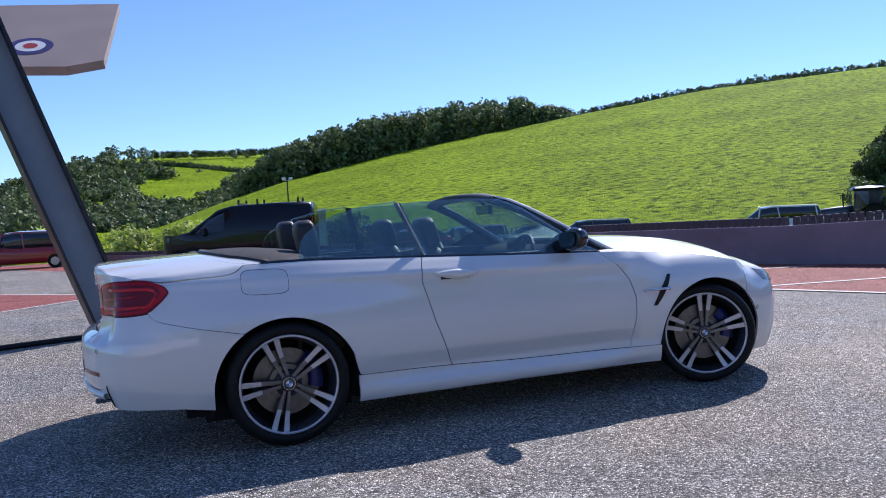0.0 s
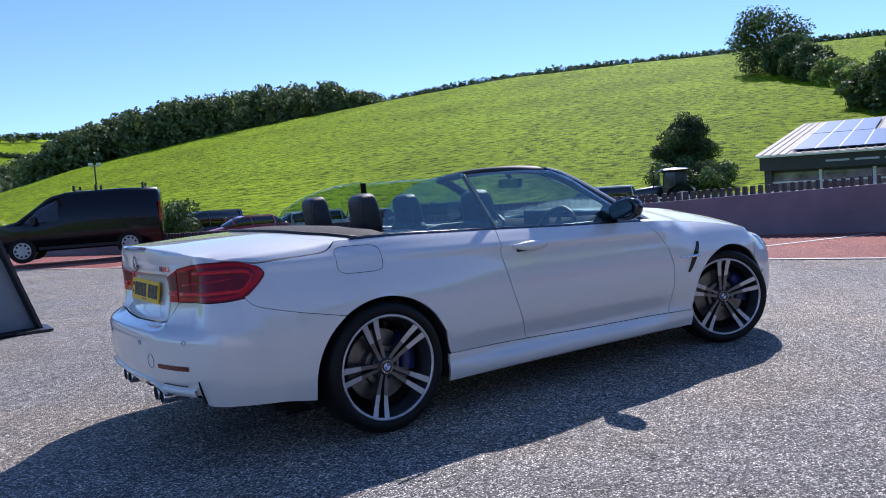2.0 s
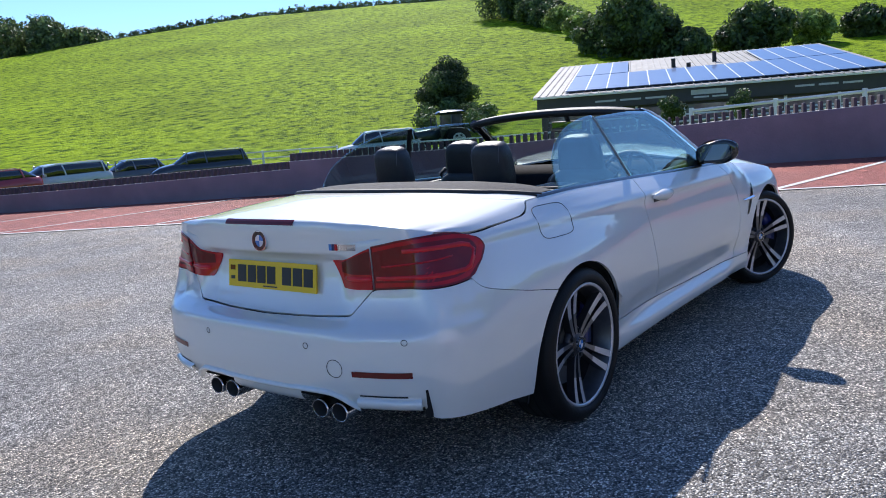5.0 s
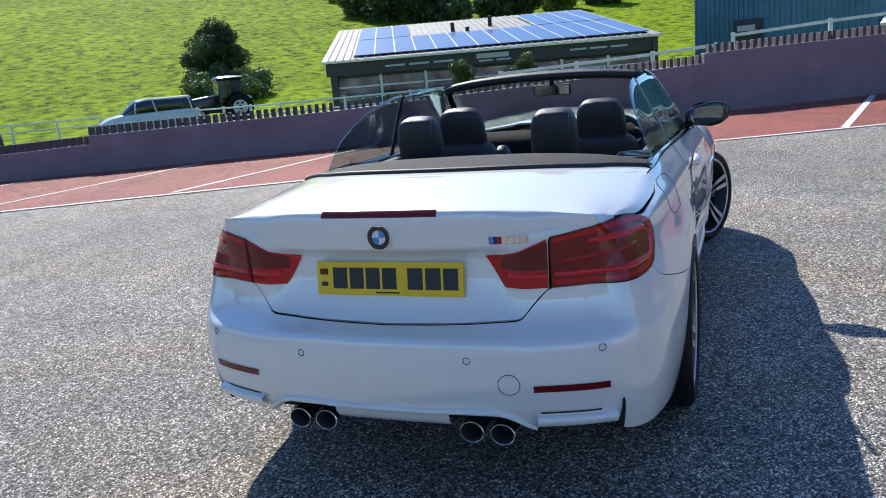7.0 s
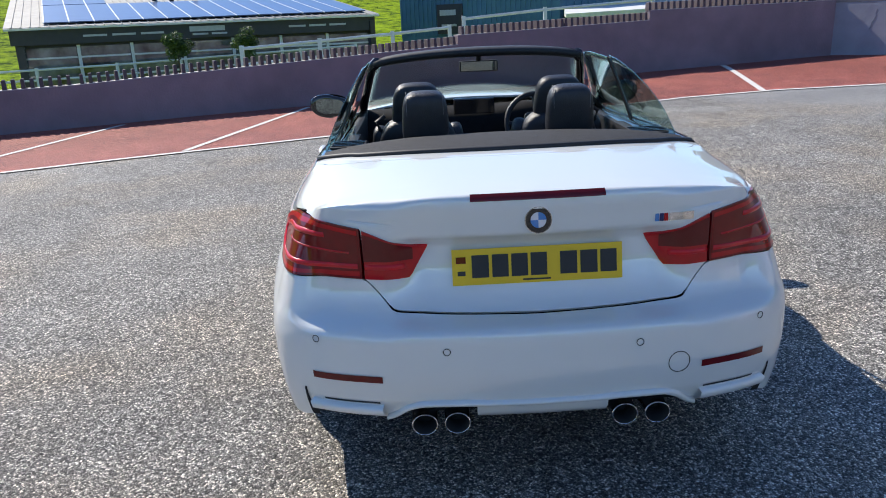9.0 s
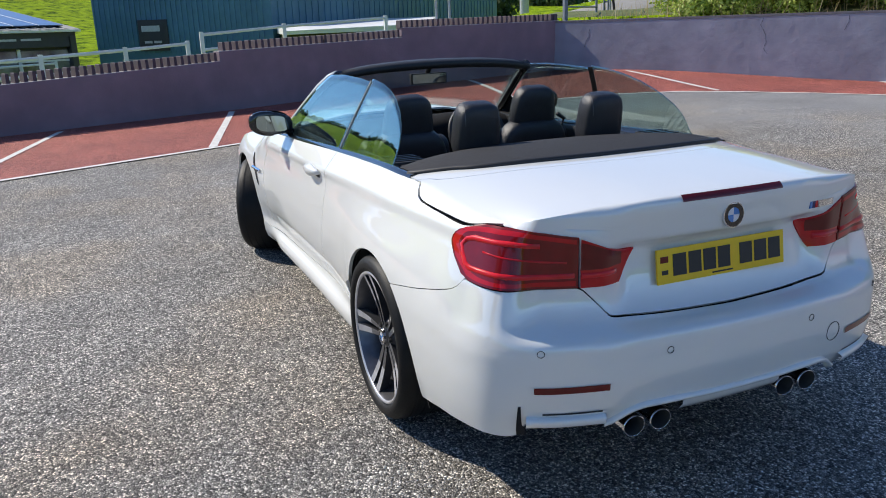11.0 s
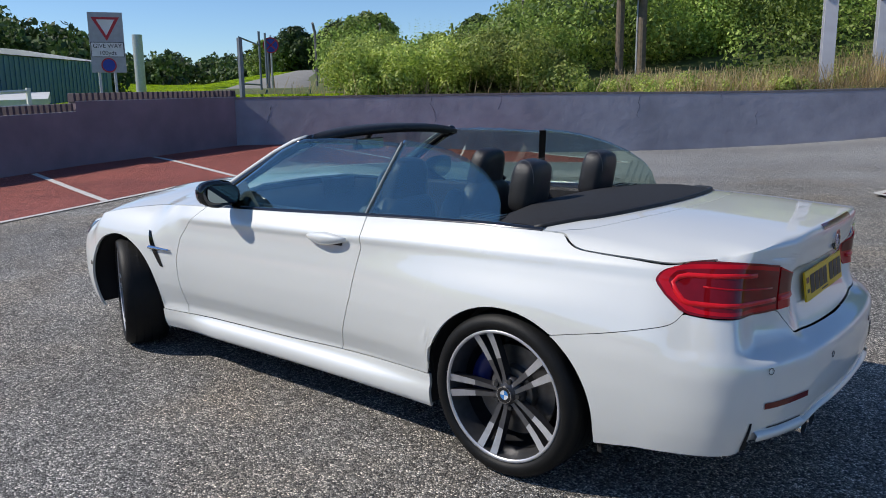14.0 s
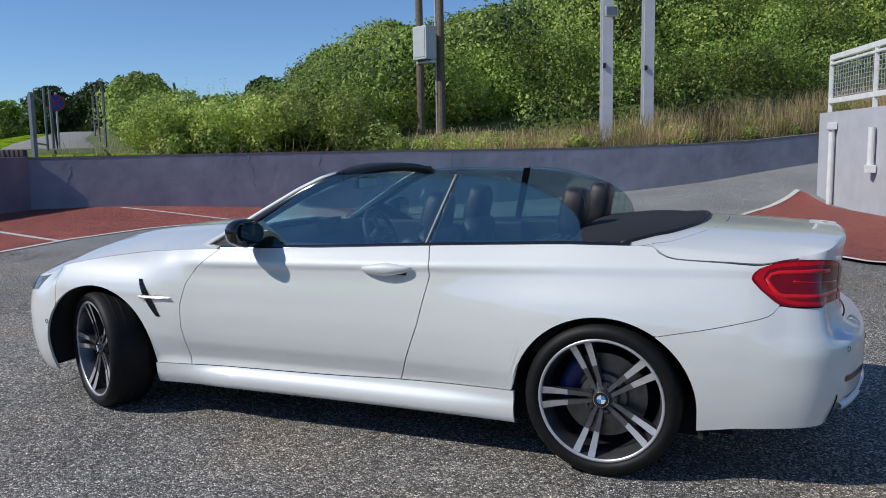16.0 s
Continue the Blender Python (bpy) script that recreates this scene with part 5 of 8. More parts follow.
# flanks
for sd in (1, -1):
    panel_part("rear_quarter_panel", patch(lambda z: s_at(-0.702), DOOR_REAR, quarter_bottom, FLANK_TOP, sd, columns(s_at(-0.70), s_at(0.85), 110, (0.0,)), 60, gap=0.0028), M_PAINT, car)
    dr = panel_part("door", patch(DOOR_REAR, DOOR_FRONT, SILLTOP, BELT, sd, 46, 66, gap=0.0028), M_PAINT, car)
    # grip
    bm = bmesh.new()
    prof = []
    for k in range(25):
        a = k / 24
        xx = 0.885 + 0.262 * a
        w = 0.029 * min(1, math.sin(math.pi * min(max(a, 0.03), 0.97)) ** 0.35) * (0.75 + 0.35 * (1 - abs(2 * a - 1)))
        out = 0.040 * min(1.0, math.sin(math.pi * min(max(a, 0.001), 0.999)) ** 0.4)
        ring = []
        for j in range(10):
            t = j * 2 * math.pi / 10
            p = skin(s_at(xx), 0.862 + w * math.sin(t) - 0.008 * a, sd, 0.004 + out * (0.5 + 0.5 * math.cos(t)))
            ring.append(bm.verts.new(p))
        prof.append(ring)
    for A, B in zip(prof, prof[1:]):
        for j in range(10):
            bm.faces.new((A[j], A[(j + 1) % 10], B[(j + 1) % 10], B[j]))
    bm.faces.new(prof[0])
    bm.faces.new(prof[-1][::-1])
    bmesh.ops.recalc_face_normals(bm, faces=bm.faces)
    part("handle", bm, M_PAINT, dr, "white pull handle", smooth=True)
    # shade of the cup behind the grip, as a black patch on the skin
    part("handle_recess", patch(lambda z: s_at(0.915), lambda z: s_at(1.10), lambda s: 0.828, lambda s: 0.872, sd, 14, 8, lift=0.0015), M_BLACKTRIM, dr, smooth=True)
    panel_part("sill", patch(lambda z: s_at(ARCH_A + 0.004), lambda z: s_at(2.81 - ARCH_A - 0.004), lambda s: 0.182, SILLTOP, sd, 50, 12), M_PAINT, car)
    panel_part("front_wing", patch(DOOR_FRONT, lambda z: s_at(3.10), fender_bottom, FENDERTOP, sd, columns(s_at(2.2), s_at(3.10), 40, (2.81,)), 40, gap=0.0028), M_PAINT, car)
    # gill vent in the wing
    bm = bmesh.new()
    for z0, z1, xa, xb, wd in ((0.552, 0.748, 2.362, 2.482, 0.046),):
        prev = None
        for k in range(13):
            a = k / 12
            zz = z0 + (z1 - z0) * a
            xc = xa + (xb - xa) * a ** 0.9
            ww = wd * (0.35 + 0.65 * math.sin(math.pi * (0.12 + 0.8 * a)))
            cur = (bm.verts.new(skin(s_at(xc - ww * 0.5), zz, sd, 0.0025)), bm.verts.new(skin(s_at(xc + ww * 0.5), zz, sd, 0.0025)))
            if prev:
                bm.faces.new((prev[0], prev[1], cur[1], cur[0]))
            prev = cur
    bmesh.ops.solidify(bm, geom=bm.faces[:], thickness=0.004)
    vt = part("wing_vent", bm, M_BLACKGLOSS, car)
    bm = bmesh.new()
    rg = []
    for k in range(9):
        xx = 2.282 + 0.190 * k / 8
        wz = 0.010 * (0.6 + 0.5 * (k / 8))
        rg.append([bm.verts.new(skin(s_at(xx), 0.655 + wz * c, sd, 0.003 + l_)) for c, l_ in ((-1, 0), (-0.4, 0.012), (0.4, 0.012), (1, 0))])
    for A, B in zip(rg, rg[1:]):
        for j in range(3):
            bm.faces.new((A[j], A[j + 1], B[j + 1], B[j]))
    bmesh.ops.recalc_face_normals(bm, faces=bm.faces)
    part("vent_blade", bm, M_CHROME, vt, "chrome blade", smooth=True)
    # added dark shells behind the panels that close the gaps and stand for their shade
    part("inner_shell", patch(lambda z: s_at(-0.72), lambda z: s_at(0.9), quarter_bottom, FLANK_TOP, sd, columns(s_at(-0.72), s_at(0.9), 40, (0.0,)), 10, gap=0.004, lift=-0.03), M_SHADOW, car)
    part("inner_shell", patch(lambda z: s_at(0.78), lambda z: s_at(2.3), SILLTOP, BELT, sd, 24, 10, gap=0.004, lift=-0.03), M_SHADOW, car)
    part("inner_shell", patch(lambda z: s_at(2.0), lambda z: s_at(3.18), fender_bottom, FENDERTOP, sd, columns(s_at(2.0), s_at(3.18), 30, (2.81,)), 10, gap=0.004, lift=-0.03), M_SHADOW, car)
    # wheel-arch liners
    for xc in (0.0, 2.81):
        bm = bmesh.new()
        prev = None
        for k in range(33):
            a = math.pi * k / 32
            xx, zz = xc + (ARCH_A + 0.002) * math.cos(a), ARCH_Z + (ARCH_B + 0.002) * math.sin(a) if 0 < k < 32 else 0.2
            fx, fz = xx + 0.025 * math.cos(a), zz + 0.025 * math.sin(a)
            cur = (bm.verts.new((xx, sd * 0.835, zz)), bm.verts.new((xx, sd * 0.50, zz)), bm.verts.new(skin(s_at(fx), fz, sd, -0.008)))
            if prev:
                bm.faces.new((prev[0], cur[0], cur[1], prev[1]))
                bm.faces.new((prev[2], cur[2], cur[0], prev[0]))
            prev = cur
        part("arch_liner", bm, M_SHADOW, car, smooth=True)
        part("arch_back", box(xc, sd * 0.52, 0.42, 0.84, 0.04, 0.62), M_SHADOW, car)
    # fuel flap outline on the offside only
    if sd < 0:
        pts = []
        for k in range(48):
            t = k / 48 * 2 * math.pi
            cx, sx_ = math.cos(t), math.sin(t)
            px = -0.092 + 0.128 * math.copysign(abs(cx) ** 0.42, cx)
            pz = 0.895 + 0.066 * math.copysign(abs(sx_) ** 0.42, sx_) - 0.02 * (px + 0.09)
            pts.append(skin(s_at(px), pz, sd, 0.0006))
        part("fuel_flap_seam", pipe(pts, 0.0015, 5, True), M_BLACKTRIM, car)

# rear bumper, both sides in one moulding
BTOP_TAIL = TH((0.0, 0.647), (s_y(0.2), 0.650), (s_y(0.36), 0.655), (s_y(0.44), 0.662), (s_y(0.462), 0.668), (s_y(0.482), 0.686), (s_y(0.53), 0.734), (s_y(0.552), 0.754), (s_y(0.575), 0.760), (s_at(-0.80), 0.764), (s_at(-0.74), 0.768), (s_at(-0.70), 0.773))
BBOT = T((0.0, 0.372), (s_y(0.18), 0.374), (s_y(0.24), 0.378), (s_y(0.40), 0.372), (s_y(0.445), 0.342), (s_y(0.49), 0.322), (s_y(0.70), 0.335), (s_y(0.735), 0.345), (s_y(0.745), 0.30), (s_y(0.78), 0.292), (s_at(-0.55), 0.268), (s_at(-0.38), 0.240))


def bumper_top(s):
    return BTOP_TAIL(s) if s < s_at(-0.70) else min(CREASE(s), 0.773)


bm = bmesh.new()
for sd in (1, -1):
    patch(lambda z: 0.0, lambda z: s_at(-ARCH_A * math.sqrt(1 - ((min(max(z, ARCH_Z), 0.634) - ARCH_Z) / ARCH_B) ** 2)), BBOT, bumper_top, sd, columns(0.0, s_at(-0.30), 130), 52, gap=0.0, bm=bm)
bumper = panel_part("rear_bumper", bm, M_PAINT, car)


# boot lid: rear face and top in one pressing
BOOT_EDGE = T((0.60, s_y(0.50)), (0.758, s_y(0.558)), (0.918, s_y(0.562)), (0.930, s_y(0.64)), (0.942, s_y(0.74)), (0.948, s_at(-0.82)), (1.03, s_at(-0.80)))
BOOT_TOP = T((0.0, 1.021), (s_y(0.3), 1.016), (s_y(0.5), 1.004), (s_y(0.68), 0.984), (s_y(0.76), 0.966), (s_at(-0.80), 0.951))
DECK_C = [(-1.0, 1.018), (-0.93, 1.024), (-0.85, 1.029), (-0.66, 1.037), (-0.39, 1.047), (-0.2, 1.05), (0.1, 1.05)]


DECK_EDGE = [(-1.0, 0.955), (-0.8, 0.955), (-0.5, 0.966), (-0.3, 0.979), (-0.19, 0.988), (0.2, 0.991)]


def deck_point(x, v, sd):
    xe = min(max(x, -0.80), 0.2)
    e = skin(s_at(xe), FLANK_TOP(s_at(xe)), sd)
    zc = hermite(x, DECK_C)
    zt = max(hermite(x, DECK_EDGE), e.z + 0.0005)
    ye = abs(e.y) - 0.003
    yt = min(abs(skin(s_at(xe), zt, sd).y) - 0.003, ye - 0.0005)
    vt = yt / ye
    z = zc - (zc - zt) * (v / vt) ** 3.6 if v <= vt else zt + (e.z + 0.001 - zt) * (v - vt) / (1 - vt)
    return Vector((x, ye * v * sd, z))


def cover_edge(v):
    return -0.36 + 0.30 * v ** 2.8


bm = bmesh.new()
NC, NR, ND = 40, 56, 40
for sd in (1, -1):
    grid = []
    for i in range(NC):
        a = i / (NC - 1)
        line = []
        for j in range(NR):
            b = j / (NR - 1)
            z = 0.8
            for it in range(26):
                s = (BOOT_EDGE(z) - 0.003) * a
                lo, hi = BTOP_TAIL(s) + 0.006, BOOT_TOP(s)
                z += (lo + (hi - lo) * b - z) * 0.35
            line.append(skin(s, z, sd))
        top = line[-1]
        for j in range(1, ND):
            b = j / (ND - 1)
            x = top.x + (cover_edge(a) - 0.098 - top.x) * b
            q, q0 = deck_point(x, a, sd), deck_point(top.x, a, sd)
            w = (1 - b) ** 2.2
            line.append(Vector((x, q.y + (top.y - q0.y) * w, q.z + (top.z - q0.z) * w)))
        grid.append([bm.verts.new(p) for p in line])
    for i in range(NC - 1):
        for j in range(len(grid[0]) - 1):
            q = (grid[i][j], grid[i + 1][j], grid[i + 1][j + 1], grid[i][j + 1])
            bm.faces.new(q if sd < 0 else q[::-1])
boot = panel_part("boot_lid", bm, M_PAINT, car, thick=0.012)
bm = bmesh.new()
for sd in (1, -1):
    grid = [[bm.verts.new(deck_point(cover_edge(i / 39) - 0.094 * (1 - j / 7), i / 39, sd)) for j in range(8)] for i in range(40)]
    for i in range(39):
        for j in range(7):
            q = (grid[i][j], grid[i + 1][j], grid[i + 1][j + 1], grid[i][j + 1])
            bm.faces.new(q if sd < 0 else q[::-1])
panel_part("deck_surround", bm, M_PAINT, car, thick=0.012)

# lamps of the tail
for sd in (1, -1):
    ltop = T((s_y(0.55), 0.922), (s_y(0.61), 0.932), (s_y(0.668), 0.942), (s_y(0.74), 0.949), (s_at(-0.77), 0.949), (s_at(-0.70), 0.944), (s_at(-0.64), 0.934), (s_at(-0.60), 0.912))
    lbot = T((s_y(0.55), 0.760), (s_at(-0.80), 0.767), (s_at(-0.74), 0.770), (s_at(-0.70), 0.776), (s_at(-0.66), 0.800), (s_at(-0.612), 0.84), (s_at(-0.59), 0.868))
    lamp = panel_part("tail_lamp", patch(lambda z: s_y(0.560), LIGHT_EDGE, lbot, ltop, sd, 30, 16, gap=0.003, lift=0.006), M_LENSRIM, car, "glossy red tail lamp", thick=0.02)
    inner = panel_part("boot_lamp", patch(lambda z: T((0.755, s_y(0.412)), (0.775, s_y(0.395)), (0.858, s_y(0.346)), (0.95, s_y(0.346)))(z), lambda z: s_y(0.556), lambda s: 0.760, T((s_y(0.34), 0.860), (s_y(0.40), 0.864), (s_y(0.46), 0.880), (s_y(0.555), 0.917)), sd, 20, 14, gap=0.002, lift=0.006), M_LENS, boot, "dark red inner lamp", thick=0.02)
    # bright outer band, dark middle, hook-shaped light guide
    part("lamp_band", patch(lambda z: s_y(0.57), lambda z: LIGHT_EDGE(z) - 0.012, lambda s: lbot(s + 0.012) + 0.010, lambda s: ltop(s) - 0.010, sd, 26, 12, gap=0.0, lift=0.0072), M_LENS, lamp, smooth=True)
    part("lamp_core", patch(lambda z: s_y(0.57), lambda z: LIGHT_EDGE(z) - 0.048, lambda s: max(lbot(s + 0.035), 0.765) + 0.022, lambda s: ltop(s) - 0.024, sd, 20, 8, gap=0.0, lift=0.0080), M_LENSMID, lamp, smooth=True)
    hook = [(s_y(0.575) + (s_at(-0.715) - s_y(0.575)) * k / 12, 0.803 + 0.006 * (k / 12) ** 2) for k in range(13)] + [(s_at(-0.69), 0.818), (s_at(-0.665), 0.846), (s_at(-0.652), 0.872), (s_at(-0.668), 0.890)] + [(s_at(-0.70) + (s_y(0.69) - s_at(-0.70)) * k / 6, 0.898 + 0.002 * k / 6) for k in range(7)]
    part("light_guide", pipe([skin(a, z, sd, 0.0005) for a, z in hook], 0.0115, 10), M_LENSGLOW, lamp, smooth=True)
    part("light_guide", pipe([skin(s_y(0.60) + (s_at(-0.76) - s_y(0.60)) * k / 10, 0.846 + 0.002 * k, sd, 0.0055) for k in range(11)], 0.0045, 6), M_LENS, lamp, smooth=True)
    part("light_guide", pipe([skin(s_y(0.425) + (s_y(0.552) - s_y(0.425)) * k / 8, 0.800, sd, 0.0005) for k in range(9)], 0.0105, 8), M_LENSGLOW, inner, smooth=True)
    part("lamp_core", patch(lambda z: s_y(0.395), lambda z: s_y(0.555), lambda s: 0.818, T((s_y(0.40), 0.855), (s_y(0.55), 0.905)), sd, 8, 6, gap=0.0, lift=0.0075), M_LENSDARK, inner, smooth=True)
    # reflector, slot and fin of the bumper's corner
    part("reflector", patch(lambda z: s_y(0.488), lambda z: s_y(0.708), lambda s: 0.461, lambda s: 0.483, sd, 16, 4, gap=0.0, lift=0.003), M_LENSDARK, bumper, "red reflector strip", smooth=True)
    # slot and air gap aren't cut: their shade is black patches on the skin
    part("vent_slot", patch(lambda z: s_y(0.505), lambda z: s_y(0.685), lambda s: 0.384, lambda s: 0.391, sd, 14, 3, gap=0.0, lift=0.002), M_BLACKTRIM, bumper, "black slot", smooth=True)
    part("corner_gap", patch(lambda z: s_y(0.742) - 0.01 * (z < 0.34), lambda z: s_y(0.742) + 0.003 + 0.018 * max(0, min(1, (0.46 - z) / 0.14)), lambda s: 0.298, lambda s: 0.415, sd, 6, 12, gap=0.0, lift=0.002), M_SHADOW, bumper, "black patch for the shade in the corner's air gap", smooth=True)
    ledge = bmesh.new()
    rr = []
    for k in range(15):
        s = s_y(0.495) + (s_y(0.728) - s_y(0.495)) * k / 14
        rr.append([ledge.verts.new(skin(s, zz, sd, lf)) for zz, lf in ((0.378, 0.0), (0.370, 0.022), (0.345, 0.026), (0.330, 0.010))])
    for A, B in zip(rr, rr[1:]):
        for j in range(3):
            ledge.faces.new((A[j], A[j + 1], B[j + 1], B[j]))
    bmesh.ops.recalc_face_normals(ledge, faces=ledge.faces)
    part("corner_ledge", ledge, M_PAINT, bumper, smooth=True)
    # exhaust tips
    for y in (0.265, 0.368):
        bm = bmesh.new()
        N = 28
        rings = []
        for dx, r in ((-0.14, 0.046), (-0.004, 0.047), (0.004, 0.046), (0.004, 0.043), (-0.09, 0.040)):
            rings.append([bm.verts.new((-0.985 - dx, sd * y + 0.88 * r * math.cos(t * 2 * math.pi / N), 0.294 + 0.78 * r * math.sin(t * 2 * math.pi / N))) for t in range(N)])
        for A, B in zip(rings, rings[1:]):
            for j in range(N):
                bm.faces.new((A[j], A[(j + 1) % N], B[(j + 1) % N], B[j]))
        bmesh.ops.recalc_face_normals(bm, faces=bm.faces)
        for f in bm.faces:
            f.material_index = 1 if all(((v.co.y - sd * y) / 0.88) ** 2 + ((v.co.z - 0.294) / 0.78) ** 2 < 0.0435 ** 2 for v in f.verts) else 0
        tip = part("exhaust_tip", bm, [M_CHROME, M_EXHAUST_IN], car, "chrome exhaust tip", smooth=True)
        part("pipe_bore", tube((-0.90, sd * y, 0.294), (-0.905, sd * y, 0.294), 0.032, 0.032, 24), M_EXHAUST_IN, tip)
    for y, z in ((0.29, 0.565), (0.69, 0.592)):
        s = s_y(y)
        c, n_ = skin(s, z, sd, 0.0015), (skin(s, z, sd, 0.01) - skin(s, z, sd, 0.0)).normalized()
        q = n_.to_track_quat('Z', 'Y')
        part("parking_sensor", pipe([c + q @ Vector((0.011 * math.cos(k * 0.3927), 0.011 * math.sin(k * 0.3927), 0)) for k in range(16)], 0.0012, 5, True), M_BLACKTRIM, bumper)
s = s_y(0.415)
c = skin(s, 0.49, -1, 0.001)
part("towing_cover_seam", pipe([skin(s + 0.034 * math.cos(k * 0.2618), 0.487 + 0.034 * math.sin(k * 0.2618), -1, 0.0008) for k in range(24)], 0.0013, 5, True), M_BLACKTRIM, bumper)

# diffuser strip between the exhausts, lower lip
bm = bmesh.new()
rr = []
for k in range(61):
    v = -1 + 2 * k / 60
    y = 0.492 * v
    s = s_y(abs(y))
    sg = 1 if y >= 0 else -1
    zl = hermite(abs(y), [(0.0, 0.388), (0.18, 0.390), (0.24, 0.394), (0.36, 0.392), (0.42, 0.374), (0.46, 0.346), (0.492, 0.330)])
    rr.append([bm.verts.new(skin(s, zl + dz, sg, lf)) for dz, lf in ((0.008, -0.001), (0.001, 0.017), (-0.010, 0.020), (-0.020, 0.004))])
for A, B in zip(rr, rr[1:]):
    for j in range(3):
        bm.faces.new((A[j], A[j + 1], B[j + 1], B[j]))
bmesh.ops.recalc_face_normals(bm, faces=bm.faces)
part("bumper_lip", bm, M_PAINT, bumper, smooth=True)
bm = bmesh.new()
rr = []
for k in range(21):
    y = 0.205 * (-1 + 2 * k / 20)
    s, sg = s_y(abs(y)), (1 if y >= 0 else -1)
    rr.append([bm.verts.new(skin(s, 0.372, sg, -0.004)), bm.verts.new(skin(s, 0.345, sg, 0.004)), bm.verts.new(skin(s, 0.322, sg, -0.004)), bm.verts.new(skin(s, 0.312, sg, -0.03))])
for A, B in zip(rr, rr[1:]):
    for j in range(3):
        bm.faces.new((A[j], A[j + 1], B[j + 1], B[j]))
bmesh.ops.recalc_face_normals(bm, faces=bm.faces)
part("diffuser", bm, M_PAINT, bumper, smooth=True)
# added black box that stands for the shade behind the exhausts
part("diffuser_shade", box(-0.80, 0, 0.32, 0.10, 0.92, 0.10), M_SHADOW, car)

# high brake lamp, plate, badges
part("brake_lamp", patch(lambda z: -0.0, lambda z: s_y(0.205), lambda s: 1.000, lambda s: 1.020, 1, 14, 4, gap=0.0, lift=0.003, bm=patch(lambda z: 0.0, lambda z: s_y(0.205), lambda s: 1.000, lambda s: 1.020, -1, 14, 4, gap=0.0, lift=0.003)), M_LENSDARK, boot, "red high-level brake lamp", smooth=True)
pl_o, pl_x, pl_y = Vector((-0.934, 0.26, 0.733)), Vector((0, -1, 0)), Vector((0.016, 0, 0.111))
fp = quad_frame(pl_o, pl_x, pl_y)
plate = part("number_plate", panel(fp, 0, 0.52, 0, 0.111, -0.002, 0.006), M_PLATE, boot, "yellow number plate")
for u, w in ((0.060, 0.052), (0.122, 0.050), (0.181, 0.050), (0.240, 0.050), (0.330, 0.052), (0.392, 0.052), (0.453, 0.050)):
    part("plate_bar", panel(fp, u, u + w, 0.022, 0.092, 0.006, 0.0075), M_PLATEBAR, plate)
part("plate_bar", panel(fp, 0.012, 0.042, 0.068, 0.088, 0.006, 0.0072), M_LENSDARK, plate)
part("plate_bar", panel(fp, 0.016, 0.040, 0.030, 0.044, 0.006, 0.0072), M_PLATEBAR, plate)
part("plate_bar", panel(fp, 0.215, 0.300, 0.008, 0.013, 0.006, 0.0072), M_PLATEBAR, plate)


def roundel(parent, o, nx, up, r):
    """Round badge as plain shapes: dark ring, chrome rim, quartered disc."""
    n_ = Vector(nx).normalized()
    q = Matrix((up := (Vector(up) - n_ * Vector(up).dot(n_)).normalized(), Vector(n_).cross(up), n_)).transposed()
    P = lambda u, v, w: Vector(o) + q @ Vector((u, v, w))

    def disc(r0, r1, w0, w1, a0=0.0, a1=2 * math.pi, seg=32):
        bm = bmesh.new()
        rings = []
        for k in range(seg + 1):
            a = a0 + (a1 - a0) * k / seg
            rings.append([bm.verts.new(P(rr * math.cos(a), rr * math.sin(a), ww)) for rr, ww in ((r0, w0), (r0, w1), (r1, w1), (r1, w0))])
        for A, B in zip(rings, rings[1:]):
            for j in range(3):
                bm.faces.new((A[j], A[j + 1], B[j + 1], B[j]))
        bmesh.ops.recalc_face_normals(bm, faces=bm.faces)
        return bm
    b = part("badge", disc(r * 0.58, r * 0.94, -0.004, 0.006), M_BLACKGLOSS, parent, "round badge", smooth=False)
    part("badge_rim", disc(r * 0.94, r, -0.004, 0.007), M_CHROME, b)
    for k in range(4):
        part("badge_quarter", disc(0.0005, r * 0.58, -0.004, 0.005, k * math.pi / 2, (k + 1) * math.pi / 2, 8), M_BLUE if k % 2 else M_PALE, b)
    return b


roundel(boot, (-0.962, 0, 0.936), (-1, 0, 0.04), (0, 0, 1), 0.041)
for k, (y0, w, mt) in enumerate(((-0.368, 0.012, M_BLUE), (-0.382, 0.012, M_CALIPER), (-0.396, 0.012, M_LENS), (-0.412, 0.042, M_CHROME), (-0.460, 0.036, M_CHROME))):
    fb = quad_frame((skin(s_y(abs(y0)), 0.906, -1, 0.001)), skin(s_y(abs(y0) + 0.04), 0.906, -1, 0.001) - skin(s_y(abs(y0)), 0.906, -1, 0.001), (0.0, 0, 1))
    part("badge_bar", panel(fb, 0, w, 0, 0.024, -0.003, 0.003), mt, boot)

# bonnet and nose
HOODC = [(1.9, 0.060), (2.1, 0.085), (2.4, 0.105), (2.7, 0.118), (3.09, 0.122), (3.3, 0.108), (3.45, 0.082), (3.55, 0.045), (3.61, 0.0)]


def edge_top(s):
    return FENDERTOP(s) if x_of(s) < 3.10 else NOSE_TOP(s)


